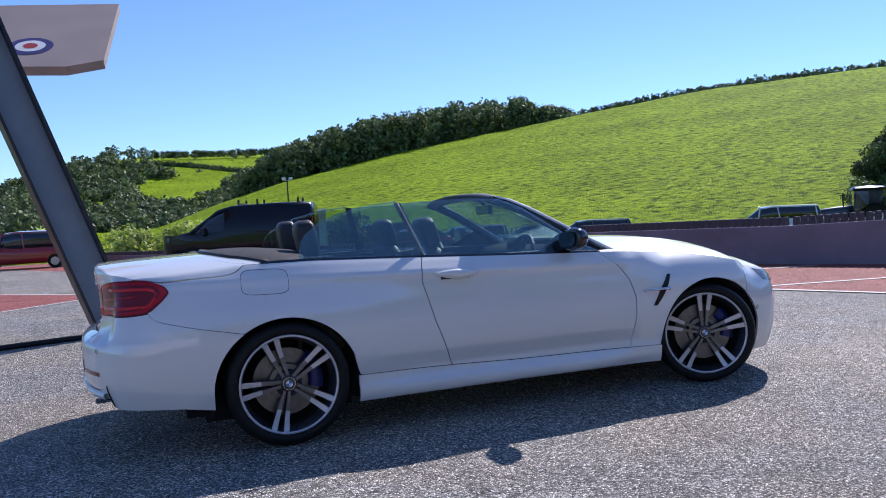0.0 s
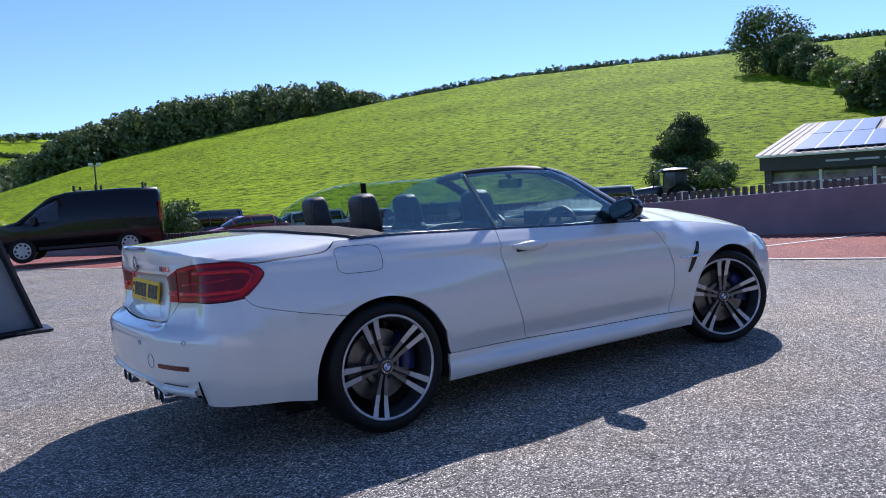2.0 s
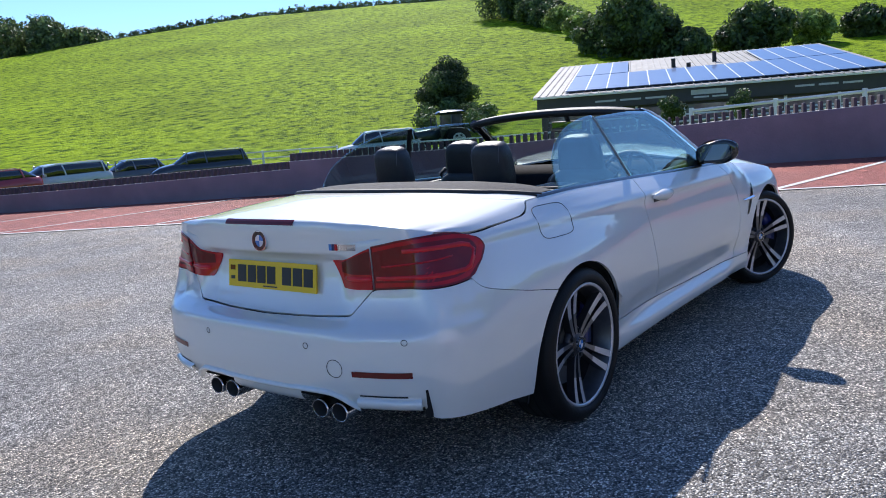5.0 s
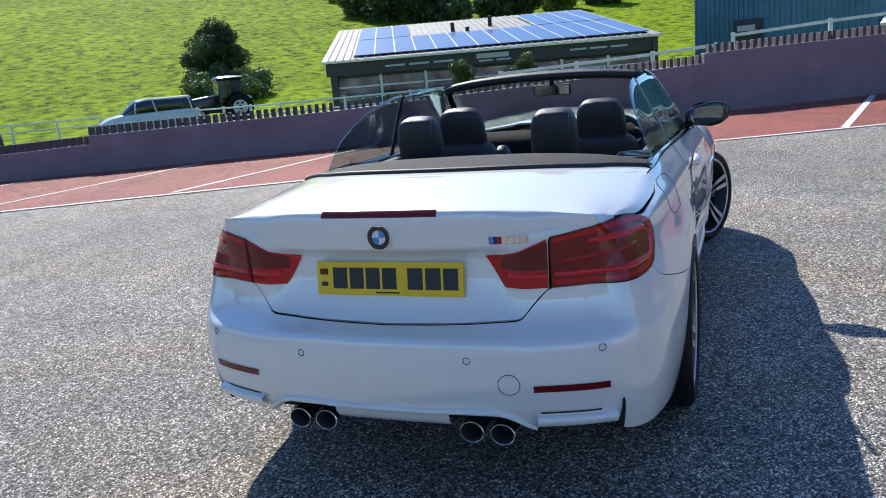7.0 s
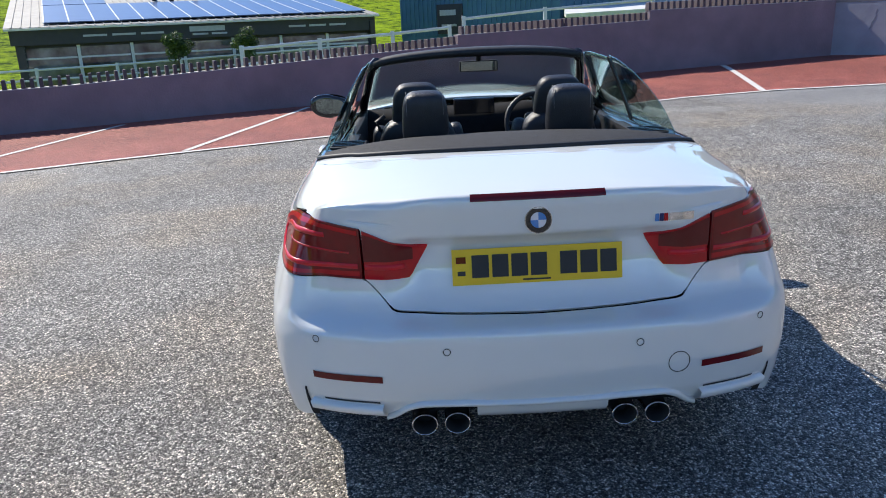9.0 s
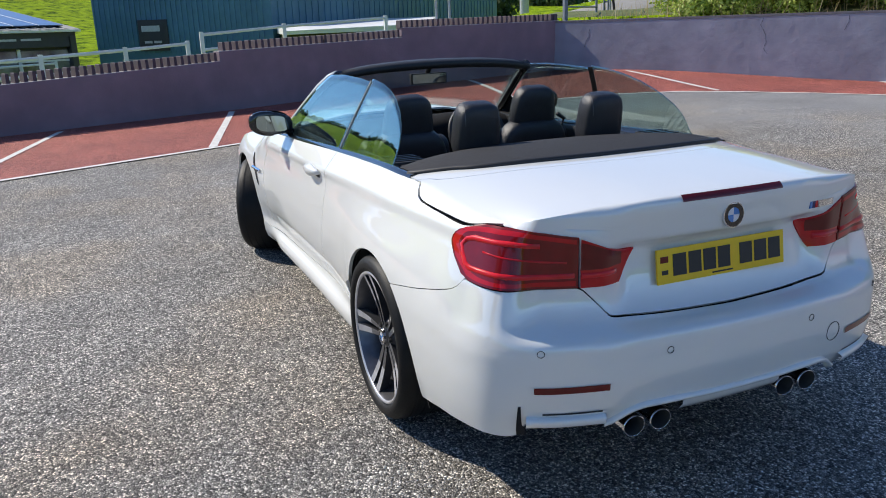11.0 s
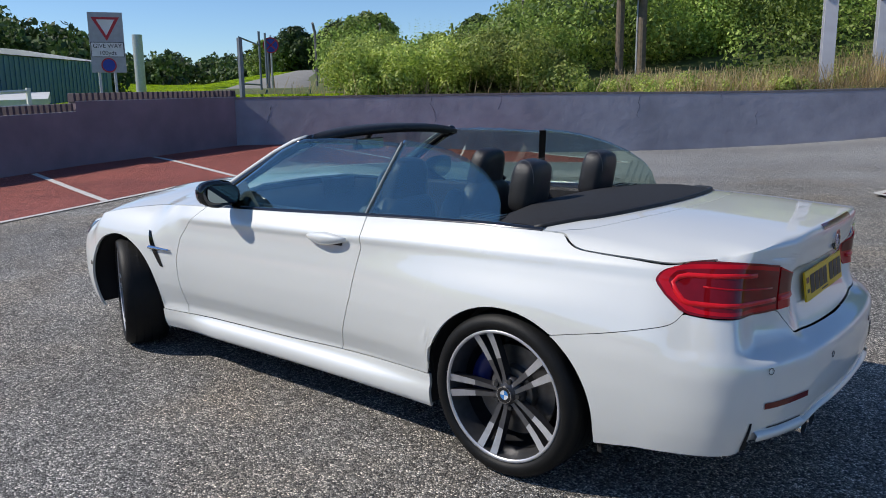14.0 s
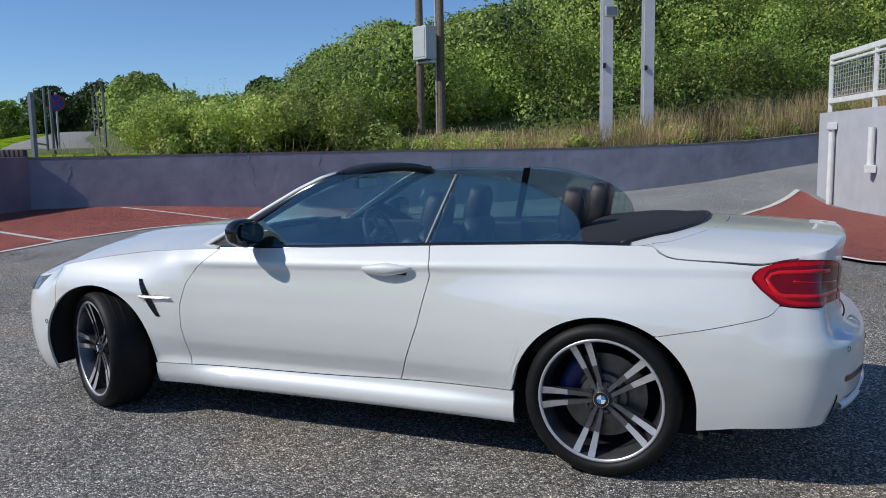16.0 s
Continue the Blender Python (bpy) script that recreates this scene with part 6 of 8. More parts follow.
bm = bmesh.new()
svals = list(np.linspace(s_at(2.02), s_at(3.2), 40)) + list(np.linspace(s_at(3.2), ARC[-1] - 0.01, 24))[1:]
rows_ = []
for s in svals:
    e = skin(s, edge_top(s), 1)
    y1, line = e.y - 0.003, []
    for j in range(49):
        v = -1 + 2 * j / 48
        cr = hermite(e.x, HOODC) * (1 - abs(v) ** 2.3)
        ridge = 0.007 * math.exp(-((abs(v * y1) - 0.33) / 0.05) ** 2) * step(3.5 - e.x, 0.0, 0.8)
        back = -0.10 * (abs(v) ** 2) * step(2.3 - e.x, 0, 0.25) + 0.10 * step(2.3 - e.x, 0, 0.25)
        line.append(bm.verts.new((e.x + back, v * y1, e.z + cr + ridge)))
    rows_.append(line)
for A, B in zip(rows_, rows_[1:]):
    for j in range(48):
        bm.faces.new((A[j], B[j], B[j + 1], A[j + 1]))
panel_part("bonnet", bm, M_PAINT, car, thick=0.012)
NOSE_EDGE = lambda z: s_at(3.10) if z > 0.572 else s_at(2.81 + ARCH_A * math.sqrt(max(1 - ((max(z, ARCH_Z) - ARCH_Z) / ARCH_B) ** 2, 0)))
bm = bmesh.new()
for sd in (1, -1):
    patch(NOSE_EDGE, lambda z: ARC[-1], lambda s: 0.165, NOSE_TOP, sd, 44, 24, gap=0.002, bm=bm)
nose = panel_part("front_bumper", bm, M_PAINT, car)
for sd in (1, -1):
    part("headlamp", patch(lambda z: s_at(3.275) + (0.7 - z) * 0.5, lambda z: ARC[-1] - 0.45, lambda s: NOSE_TOP(s) - 0.088, lambda s: NOSE_TOP(s) - 0.016, sd, 20, 6, gap=0.0, lift=0.003), M_HEAD, car, "clear headlamp", smooth=True)
    part("nose_sensor", pipe([skin(s_at(3.19) + 0.011 * math.cos(k * 0.524), 0.47 + 0.011 * math.sin(k * 0.524), sd, 0.001) for k in range(12)], 0.002, 5, True), M_BLACKTRIM, nose)
part("inner_shell", box(3.30, 0, 0.42, 0.3, 1.2, 0.4), M_SHADOW, car)

# underside
part("underbody", box(1.35, 0, 0.25, 3.75, 1.30, 0.16), M_SHADOW, car)
part("underbody_mid", box(1.40, 0, 0.24, 1.95, 1.62, 0.10), M_SHADOW, car)
part("underbody_tail", box(-0.55, 0, 0.42, 0.75, 1.15, 0.22), M_SHADOW, car)

# folded-roof cover
bm = bmesh.new()
rows_ = []
for j in range(41):
    v = -1 + 2 * j / 40
    sd = 1 if v >= 0 else -1
    a = abs(v)
    x0, x1 = cover_edge(a), 0.20 - 0.03 * a
    line = []
    for k in range(15):
        b = k / 14
        x = x0 + (x1 - x0) * b
        e = deck_point(x, a, sd)
        lift = 0.010 * math.sin(math.pi * min(b * 1.0, 1)) + 0.005
        line.append(bm.verts.new((x, e.y * 0.965, e.z + lift - 0.022 * b * b)))
    rows_.append(line)
for A, B in zip(rows_, rows_[1:]):
    for k in range(14):
        bm.faces.new((A[k], A[k + 1], B[k + 1], B[k]))
bmesh.ops.recalc_face_normals(bm, faces=bm.faces)
panel_part("roof_cover", bm, M_FABRIC, car, "black fabric cover over the folded roof", thick=0.03, weld=False)
rim = []
for j in range(61):
    v = -1 + 2 * j / 60
    e = deck_point(cover_edge(abs(v)), abs(v), 1 if v >= 0 else -1)
    rim.append(Vector((e.x + 0.004, e.y * 0.99, e.z + 0.004)))
part("cover_seal", pipe(rim, 0.011, 8), M_BLACKTRIM, car, smooth=True)

for sd in (1, -1):
    fl_ = part("hinge_flap", box(0.245, sd * 0.655, 0.998, 0.17, 0.15, 0.012, 0.004), M_BLACKTRIM, car, "black ribbed hinge flap")
    for k in range(4):
        part("flap_rib", box(0.185 + 0.04 * k, sd * 0.655, 1.006, 0.010, 0.14, 0.006, 0.002), M_BLACKGLOSS, fl_)

# belt trims, side glass, windscreen frame
for sd in (1, -1):
    bm = bmesh.new()
    rr = []
    for k in range(60):
        x = -0.10 + 2.10 * k / 59
        z = BELT(s_at(x))
        e = skin(s_at(x), z, sd)
        i_ = 0.075 if x > 0.1 else 0.05
        rr.append([bm.verts.new((e.x, e.y + sd * 0.001, z - 0.006)), bm.verts.new((e.x, e.y - sd * 0.004, z + 0.009)), bm.verts.new((e.x, e.y - sd * 0.028, z + 0.010)), bm.verts.new((e.x, e.y - sd * i_, z + 0.002)), bm.verts.new((e.x, e.y - sd * i_, z - 0.10))])
    for A, B in zip(rr, rr[1:]):
        for j in range(4):
            bm.faces.new((A[j], A[j + 1], B[j + 1], B[j]))
    bmesh.ops.recalc_face_normals(bm, faces=bm.faces)
    part("belt_trim", bm, M_BLACKGLOSS, car, "black gloss waistline trim", smooth=True)

    def gy(x, z):
        z0 = BELT(s_at(min(x, 2.0)))
        return sd * (abs(skin(s_at(min(x, 2.0)), z0, sd).y) - 0.018 - (z - z0) * 0.42 - 0.10 * (z - z0) ** 2)

    def glass(xl, xr, zt, nu=26, nv=12):
        bm = bmesh.new()
        g = []
        for i in range(nu):
            a = i / (nu - 1)
            line = []
            for j in range(nv):
                b = j / (nv - 1)
                z = 1.1
                for _ in range(5):
                    x = xl(z) + (xr(z) - xl(z)) * a
                    z0 = BELT(s_at(min(x, 2.0))) - 0.03
                    z = z0 + (zt(x) - z0) * b
                line.append(bm.verts.new((x, gy(x, z), z)))
            g.append(line)
        for A, B in zip(g, g[1:]):
            for j in range(nv - 1):
                bm.faces.new((A[j], B[j], B[j + 1], A[j + 1]))
        return bm
    split = T((0.90, 0.872), (0.97, 0.855), (1.30, 0.748))
    pillar = T((0.90, 2.06), (0.935, 2.00), (1.10, 1.735), (1.29, 1.41), (1.33, 1.34))
    qtop = T((0.112, 0.985), (0.118, 1.04), (0.135, 1.09), (0.17, 1.137), (0.25, 1.192), (0.36, 1.239), (0.48, 1.271), (0.6, 1.290), (0.74, 1.301), (0.9, 1.302))
    for nm, bmx in (("door_glass", glass(split, pillar, T((0.7, 1.284), (0.9, 1.293), (1.2, 1.298), (1.45, 1.285), (2.1, 0.93)))), ("quarter_glass", glass(lambda z: 0.114, lambda z: split(z) - 0.006, qtop, 40))):
        ob = part(nm, bmx, M_GLASS, car, "green-tinted frameless side window", smooth=True)
        md = ob.modifiers.new("thickness", 'SOLIDIFY')
        md.thickness, md.offset = 0.004, 0
        ob.visible_shadow = False
    wd = part("window_divider", pipe([(split(z), gy(split(z), z), z) for z in np.linspace(0.955, 1.29, 14)], 0.0065, 8), M_DIVIDER, car, "grey strip between the side windows, coloured as a sunlit glass edge", smooth=True)
    bm = bmesh.new()
    rr = []
    for z in np.linspace(0.955, 1.292, 14):
        xs, ys = split(z), gy(split(z), z) - sd * 0.008
        rr.append([bm.verts.new((xs - 0.022, ys, z)), bm.verts.new((xs + 0.022, ys, z))])
    for A, B in zip(rr, rr[1:]):
        bm.faces.new((A[0], A[1], B[1], B[0]))
    bmesh.ops.solidify(bm, geom=bm.faces[:], thickness=0.006)
    part("divider_seal", bm, M_BLACKTRIM, wd, "black rubber seal")
    # windscreen pillar: painted outer, black inner
    pts = [Vector((2.16, sd * 0.745, 0.915)), Vector((2.00, sd * 0.713, 1.00)), Vector((1.80, sd * 0.672, 1.115)), Vector((1.62, sd * 0.635, 1.215)), Vector((1.50, sd * 0.606, 1.272)), Vector((1.42, sd * 0.583, 1.296))]
    part("screen_pillar", pipe(pts, 0.013, 10), M_PAINT, car, smooth=True)
    part("pillar_lining", pipe([p + Vector((-0.030, -sd * 0.012, -0.014)) for p in pts], 0.029, 10), M_BLACKGLOSS, car, smooth=True)
    # quarter light triangle ahead of the mirror
    bm = bmesh.new()
    tv = [bm.verts.new(p) for p in ((1.60, gy(1.6, 0.95), 0.945), (2.08, sd * 0.765, 0.925), (1.83, sd * 0.685, 1.075))]
    bm.faces.new(tv)
    bmesh.ops.solidify(bm, geom=bm.faces[:], thickness=0.012)
    part("mirror_triangle", bm, M_BLACKTRIM, car)

    # door mirror
    mir = part("door_mirror", bmesh.new(), M_BLACKGLOSS, car, "gloss black door mirror")
    bm = bmesh.new()
    bmesh.ops.create_uvsphere(bm, u_segments=28, v_segments=18, radius=1.0)
    for v in bm.verts:
        x, y, z = v.co
        fx = 0.082 * x if x > 0 else -0.020 * (1 - (1 + x) ** 3)
        k = 1.0 - 0.12 * (y * sd < 0)
        v.co = Vector((1.765 + fx, sd * 0.893 + 0.124 * math.copysign(abs(y) ** 0.8, y), 1.012 + 0.072 * math.copysign(abs(z) ** 0.8, z) * k + 0.012 * y * sd))
    part("mirror_housing", bm, M_BLACKGLOSS, mir, smooth=True)
    bm = bmesh.new()
    bmesh.ops.create_uvsphere(bm, u_segments=28, v_segments=18, radius=1.0)
    bmesh.ops.delete(bm, geom=[f for f in bm.faces if f.calc_center_median().x < 0.10 or f.calc_center_median().z < -0.62], context='FACES')
    for v in bm.verts:
        x, y, z = v.co
        v.co = Vector((1.767 + 0.085 * x, sd * 0.893 + 0.1255 * math.copysign(abs(y) ** 0.8, y), 1.012 + 0.0735 * math.copysign(abs(z) ** 0.8, z) + 0.012 * y * sd))
    part("mirror_cap", bm, M_BLACKGLOSS, mir, "gloss black cap", smooth=True)
    bm = bmesh.new()
    vs = [bm.verts.new((1.737, sd * 0.893 + 0.088 * math.copysign(abs(math.cos(t)) ** 0.55, math.cos(t)), 1.014 + 0.045 * math.copysign(abs(math.sin(t)) ** 0.55, math.sin(t)) + 0.01 * math.cos(t) * sd)) for t in np.linspace(0, 2 * math.pi, 40, endpoint=False)]
    for v in vs:
        v.co.x += -0.06 * sd * (v.co.y - sd * 0.893) * -1 - 0.09 * (v.co.z - 1.014) - 0.004
    bm.faces.new(vs)
    bmesh.ops.recalc_face_normals(bm, faces=bm.faces)
    part("mirror_glass", bm, M_MIRROR, mir)
    part("mirror_arm", pipe([(1.80, sd * 0.76, 0.955), (1.80, sd * 0.80, 0.962), (1.80, sd * 0.85, 0.975)], 0.022, 8), M_BLACKGLOSS, mir, smooth=True)

# header rail and windscreen
hd_bm = bmesh.new()
rr = []
for j in range(33):
    v = -1 + 2 * j / 32
    y, zc = 0.590 * v, 1.338 - 0.030 * v * v - 0.014 * abs(v) ** 6
    xf = 1.53 - 0.075 * v * v
    xb = 1.335 + 0.035 * v * v
    rr.append([hd_bm.verts.new(p) for p in ((xf, y, zc - 0.012), (xf - 0.05, y, zc + 0.004), (xb + 0.05, y, zc + 0.002), (xb, y, zc - 0.010), (xb, y, zc - 0.034), (xb + 0.06, y, zc - 0.048), (xf - 0.03, y, zc - 0.044))])
for A, B in zip(rr, rr[1:]):
    for j in range(7):
        hd_bm.faces.new((A[j], A[(j + 1) % 7], B[(j + 1) % 7], B[j]))
hd_bm.faces.new(rr[0])
hd_bm.faces.new(rr[-1][::-1])
bmesh.ops.recalc_face_normals(hd_bm, faces=hd_bm.faces)
part("header_rail", hd_bm, M_BLACKTRIM, car, "black windscreen header rail", smooth=True)
bm = bmesh.new()
g = []
for i in range(25):
    v = -1 + 2 * i / 24
    lo = Vector((2.28 - 0.17 * v * v, 0.715 * v, 0.960 - 0.025 * v * v))
    hi = Vector((1.50 - 0.075 * v * v, 0.565 * v, 1.322 - 0.030 * v * v))
    g.append([bm.verts.new(lo.lerp(hi, k / 11) + Vector((0, 0, 0.018 * math.sin(math.pi * k / 11)))) for k in range(12)])
for A, B in zip(g, g[1:]):
    for k in range(11):
        bm.faces.new((A[k], B[k], B[k + 1], A[k + 1]))
ws = part("windscreen", bm, M_SCREEN, car, "raked laminated windscreen", smooth=True)
md = ws.modifiers.new("thickness", 'SOLIDIFY')
md.thickness = 0.005
ws.visible_shadow = False
part("rear_view_mirror", box(1.58, -0.02, 1.225, 0.03, 0.23, 0.066, 0.014), M_BLACKTRIM, car)
part("mirror_face", box(1.562, -0.02, 1.225, 0.004, 0.21, 0.052), M_MIRROR, car)
part("mirror_stalk", tube((1.60, -0.02, 1.24), (1.55, -0.02, 1.30), 0.016), M_BLACKTRIM, car)


# cabin
def cushion(cx, cy, cz, sx, sy, sz, tilt=0.0, p=0.5, narrow=0.0):
    """A padded form: rounded block, leaning back by tilt degrees, narrower towards its top."""
    bm = bmesh.new()
    bmesh.ops.create_uvsphere(bm, u_segments=24, v_segments=16, radius=1.0)
    c, s_ = math.cos(radians(tilt)), math.sin(radians(tilt))
    for v in bm.verts:
        x, y, z = (math.copysign(abs(k) ** p, k) for k in v.co)
        y *= 1 - narrow * (z + 1) / 2
        x, y, z = x * sx / 2, y * sy / 2, z * sz / 2
        v.co = Vector((cx + x * c - z * s_, cy + y, cz + x * s_ + z * c))
    return bm


for y, fx in ((0.355, 0.18), (-0.395, 0.225)):
    st = part("front_seat", cushion(1.12 + fx, y, 0.50, 0.52, 0.50, 0.17, -6), M_LEATHER, car, "black leather sports seat", smooth=True)
    part("seat_back", cushion(0.84 + fx, y, 0.74, 0.15, 0.50, 0.58, 17, 0.5, 0.20), M_LEATHER, st, smooth=True)
    part("headrest", cushion(0.775 + fx, y, 1.075, 0.115, 0.285, 0.245, 13, 0.52, 0.22), M_LEATHER, st, smooth=True)
    for k in (-1, 1):
        part("bolster", cushion(0.90 + fx, y + k * 0.20, 0.74, 0.14, 0.10, 0.48, 17, 0.6), M_LEATHER, st, smooth=True)
    part("belt_guide", pipe([(0.80 + fx, y + 0.15 * (1 if y > 0 else -1), 0.94), (0.80 + fx, y + 0.20 * (1 if y > 0 else -1), 0.96), (0.80 + fx, y + 0.215 * (1 if y > 0 else -1), 1.0), (0.80 + fx, y + 0.17 * (1 if y > 0 else -1), 1.03)], 0.012, 6), M_BLACKTRIM, st, smooth=True)
for y in (0.315, -0.315):
    rs = part("rear_seat", cushion(0.52, y, 0.52, 0.46, 0.48, 0.15, -8), M_LEATHER, car, "black leather rear seat", smooth=True)
    part("seat_back", cushion(0.32, y, 0.74, 0.14, 0.52, 0.52, 20, 0.5, 0.1), M_LEATHER, rs, smooth=True)
    hr = part("headrest", cushion(0.245, y, 1.095, 0.125, 0.215, 0.245, 10, 0.5, 0.12), M_LEATHER, rs, smooth=True)
    for k in (-1, 1):
        part("stitching", pipe([(0.245 + 0.064 * math.cos(a) - 0.118 * math.sin(a) * 0.17, y + k * 0.078, 1.095 + 0.122 * math.sin(a)) for a in np.linspace(0.2, 2.94, 14)], 0.0012, 4), M_STITCH, hr)
part("rear_console", box(0.33, 0, 0.80, 0.22, 0.14, 0.30, 0.03), M_LEATHER, car)
part("rear_shelf", box(0.17, 0, 0.955, 0.16, 1.40, 0.03, 0.01), M_BLACKTRIM, car)
for sd in (1, -1):
    part("door_lining", box(1.40, sd * 0.70, 0.70, 1.25, 0.05, 0.50, 0.02), M_LEATHER, car)
    part("rear_side_lining", box(0.45, sd * 0.67, 0.72, 0.72, 0.06, 0.50, 0.02), M_LEATHER, car)
    part("armrest", box(1.30, sd * 0.66, 0.72, 0.50, 0.07, 0.06, 0.02), M_LEATHER, car)
    part("shelf_end", box(0.10, sd * 0.685, 0.985, 0.20, 0.10, 0.02, 0.006), M_BLACKTRIM, car)
part("cabin_floor", box(1.05, 0, 0.345, 1.95, 1.42, 0.04), M_SHADOW, car)
part("bulkhead", box(2.08, 0, 0.66, 0.06, 1.42, 0.56), M_SHADOW, car)
part("rear_bulkhead", box(0.14, 0, 0.70, 0.05, 1.40, 0.56), M_SHADOW, car)
dash = bmesh.new()
rr = []
for j in range(21):
    v = -1 + 2 * j / 20
    y = 0.69 * v
    hump = 0.035 * math.exp(-((y + 0.37) / 0.17) ** 2)
    rr.append([dash.verts.new(p) for p in ((2.22 - 0.15 * v * v, y, 0.940), (2.02, y, 0.950 + 0.4 * hump), (1.86, y, 0.935 + hump), (1.79, y, 0.88 + hump), (1.81, y, 0.70), (1.90, y, 0.55))])
for A, B in zip(rr, rr[1:]):
    for j in range(5):
        dash.faces.new((A[j], A[j + 1], B[j + 1], B[j]))
bmesh.ops.recalc_face_normals(dash, faces=dash.faces)
part("dashboard", dash, M_DASH, car, smooth=True)
part("screen", box(1.82, 0.0, 0.965, 0.02, 0.26, 0.10, 0.008), M_BLACKGLOSS, car)
part("centre_console", box(1.28, 0, 0.55, 0.80, 0.22, 0.22, 0.04), M_LEATHER, car)
swc = Vector((1.655, -0.37, 0.865))
swq = Euler((0, radians(-68), 0)).to_quaternion()
sw = part("steering_wheel", pipe([swc + swq @ Vector((0.182 * math.cos(t), 0.182 * math.sin(t), 0)) for t in np.linspace(0, 2 * math.pi, 36, endpoint=False)], 0.017, 8, True), M_LEATHER, car, "black leather steering wheel", smooth=True)
part("wheel_hub", cushion(swc.x + 0.02, swc.y, swc.z, 0.06, 0.15, 0.13, 22), M_BLACKTRIM, sw, smooth=True)
for a in (0.0, math.pi, -math.pi / 2):
    part("wheel_spoke", pipe([swc, swc + swq @ Vector((0.18 * math.cos(a + math.pi / 2), 0.18 * math.sin(a + math.pi / 2), 0))], 0.016, 6), M_ALLOYDARK, sw)
part("steering_column", tube(swc, (1.86, -0.37, 0.79), 0.045), M_BLACKTRIM, car)


# wheels
def lathe(profile, n=48):
    """Surface of revolution about the y axis from (radius, y) rows."""
    bm = bmesh.new()
    rings = [[bm.verts.new((r * math.cos(2 * math.pi * k / n), y, r * math.sin(2 * math.pi * k / n))) for k in range(n)] for r, y in profile]
    for A, B in zip(rings, rings[1:]):
        for k in range(n):
            bm.faces.new((A[k], A[(k + 1) % n], B[(k + 1) % n], B[k]))
    bmesh.ops.recalc_face_normals(bm, faces=bm.faces)
    return bm


def car_wheel(x, y, z, steer, R, W, spin):
    """A wheel whose outer face looks along +y of its own frame."""
    out = 1 if y > 0 else -1
    w = part("wheel", bmesh.new(), M_RUBBER, car, "alloy wheel with five twin spokes")
    w.matrix_basis = pose(x, y, z, 0, 0, steer + (0 if out > 0 else 180))
    h = W / 2
    tyre = part("tyre", lathe([(0.266, h * 0.80), (0.274, h * 0.93), (0.290, h * 0.99), (0.310, h * 0.97), (R - 0.012, h * 0.86), (R - 0.003, h * 0.74), (R, h * 0.5), (R, -h * 0.5), (R - 0.003, -h * 0.74), (R - 0.02, -h * 0.95), (0.28, -h), (0.26, -h * 0.8)], 72), M_RUBBER, w, "black tyre", smooth=True)
    # groove shade drawn as dark bands just proud of the tread
    for gy_ in (-0.55, -0.2, 0.15, 0.5):
        part("tread_groove", lathe([(R + 0.0006, h * gy_), (R + 0.0006, h * gy_ + 0.009)], 60), M_SHADOW, tyre)
    rim = part("rim", lathe([(0.264, h * 0.82), (0.271, h * 0.87), (0.269, h * 0.91), (0.260, h * 0.91), (0.256, h * 0.87)], 64), M_ALLOY, w, "machined alloy rim lip", smooth=True)
    part("barrel", lathe([(0.256, h * 0.87), (0.250, h * 0.70), (0.242, h * 0.4), (0.236, h * 0.2), (0.228, -h * 0.6), (0.248, -h * 0.85)], 64), M_ALLOYMID, rim, smooth=True)
    # shade deep in the wheel, put in as a dark inner lining
    part("barrel_shade", lathe([(0.2352, h * 0.28), (0.2270, -h * 0.58), (0.06, -h * 0.62)], 48), M_ALLOYDARK, rim, smooth=True)
    part("brake_disc", lathe([(0.185, 0.0), (0.185, 0.014), (0.105, 0.014), (0.10, 0.045), (0.03, 0.05)], 48), M_DISC, w, "drilled steel brake disc", smooth=False)
    cal = bmesh.new()
    prev = None
    for k in range(13):
        a = radians(-35 + 70 * k / 12 - (0 if out > 0 else 180)) + radians(20) * out
        cur = [cal.verts.new((r * math.cos(a), yy, r * math.sin(a))) for r, yy in ((0.120, -0.02), (0.120, 0.040), (0.150, 0.052), (0.195, 0.046), (0.200, -0.02))]
        if prev:
            for j in range(4):
                cal.faces.new((prev[j], prev[j + 1], cur[j + 1], cur[j]))
        prev = cur
    bmesh.ops.recalc_face_normals(cal, faces=cal.faces)
    part("caliper", cal, M_CALIPER, w, "blue brake caliper", smooth=True)
    part("hub_face", lathe([(0.074, h * 0.36), (0.074, h * 0.50), (0.062, h * 0.56), (0.046, h * 0.585), (0.036, h * 0.65), (0.0, h * 0.67)], 40), M_ALLOYDARK, w, smooth=True)
    for k in range(5):
        a0 = radians(spin + 72 * k)
        for m_ in (-1, 1):
            bm = bmesh.new()
            rg = []
            for i in range(9):
                t = i / 8
                r = 0.038 + 0.216 * t
                c = m_ * (0.0125 + 0.0215 * t ** 1.1)
                wdt = 0.0085 + 0.0085 * t
                yo = h * (0.60 + 0.02 * math.sin(t * 3.1) + 0.27 * t ** 2.2)
                rg.append([bm.verts.new((r * math.cos(a0) - q_ * math.sin(a0), yy, r * math.sin(a0) + q_ * math.cos(a0))) for q_, yy in ((c - wdt, yo - 0.036), (c - wdt * 0.92, yo - 0.002), (c + wdt * 0.92, yo), (c + wdt, yo - 0.036))])
            for A, B in zip(rg, rg[1:]):
                for j in range(4):
                    f = bm.faces.new((A[j], A[(j + 1) % 4], B[(j + 1) % 4], B[j]))
                    f.material_index = 1 if j != 1 else (0 if A[0].co.xz.length > 0.125 else 2)
            bm.faces.new(rg[0])
            bm.faces.new(rg[-1][::-1])
            bmesh.ops.recalc_face_normals(bm, faces=bm.faces)
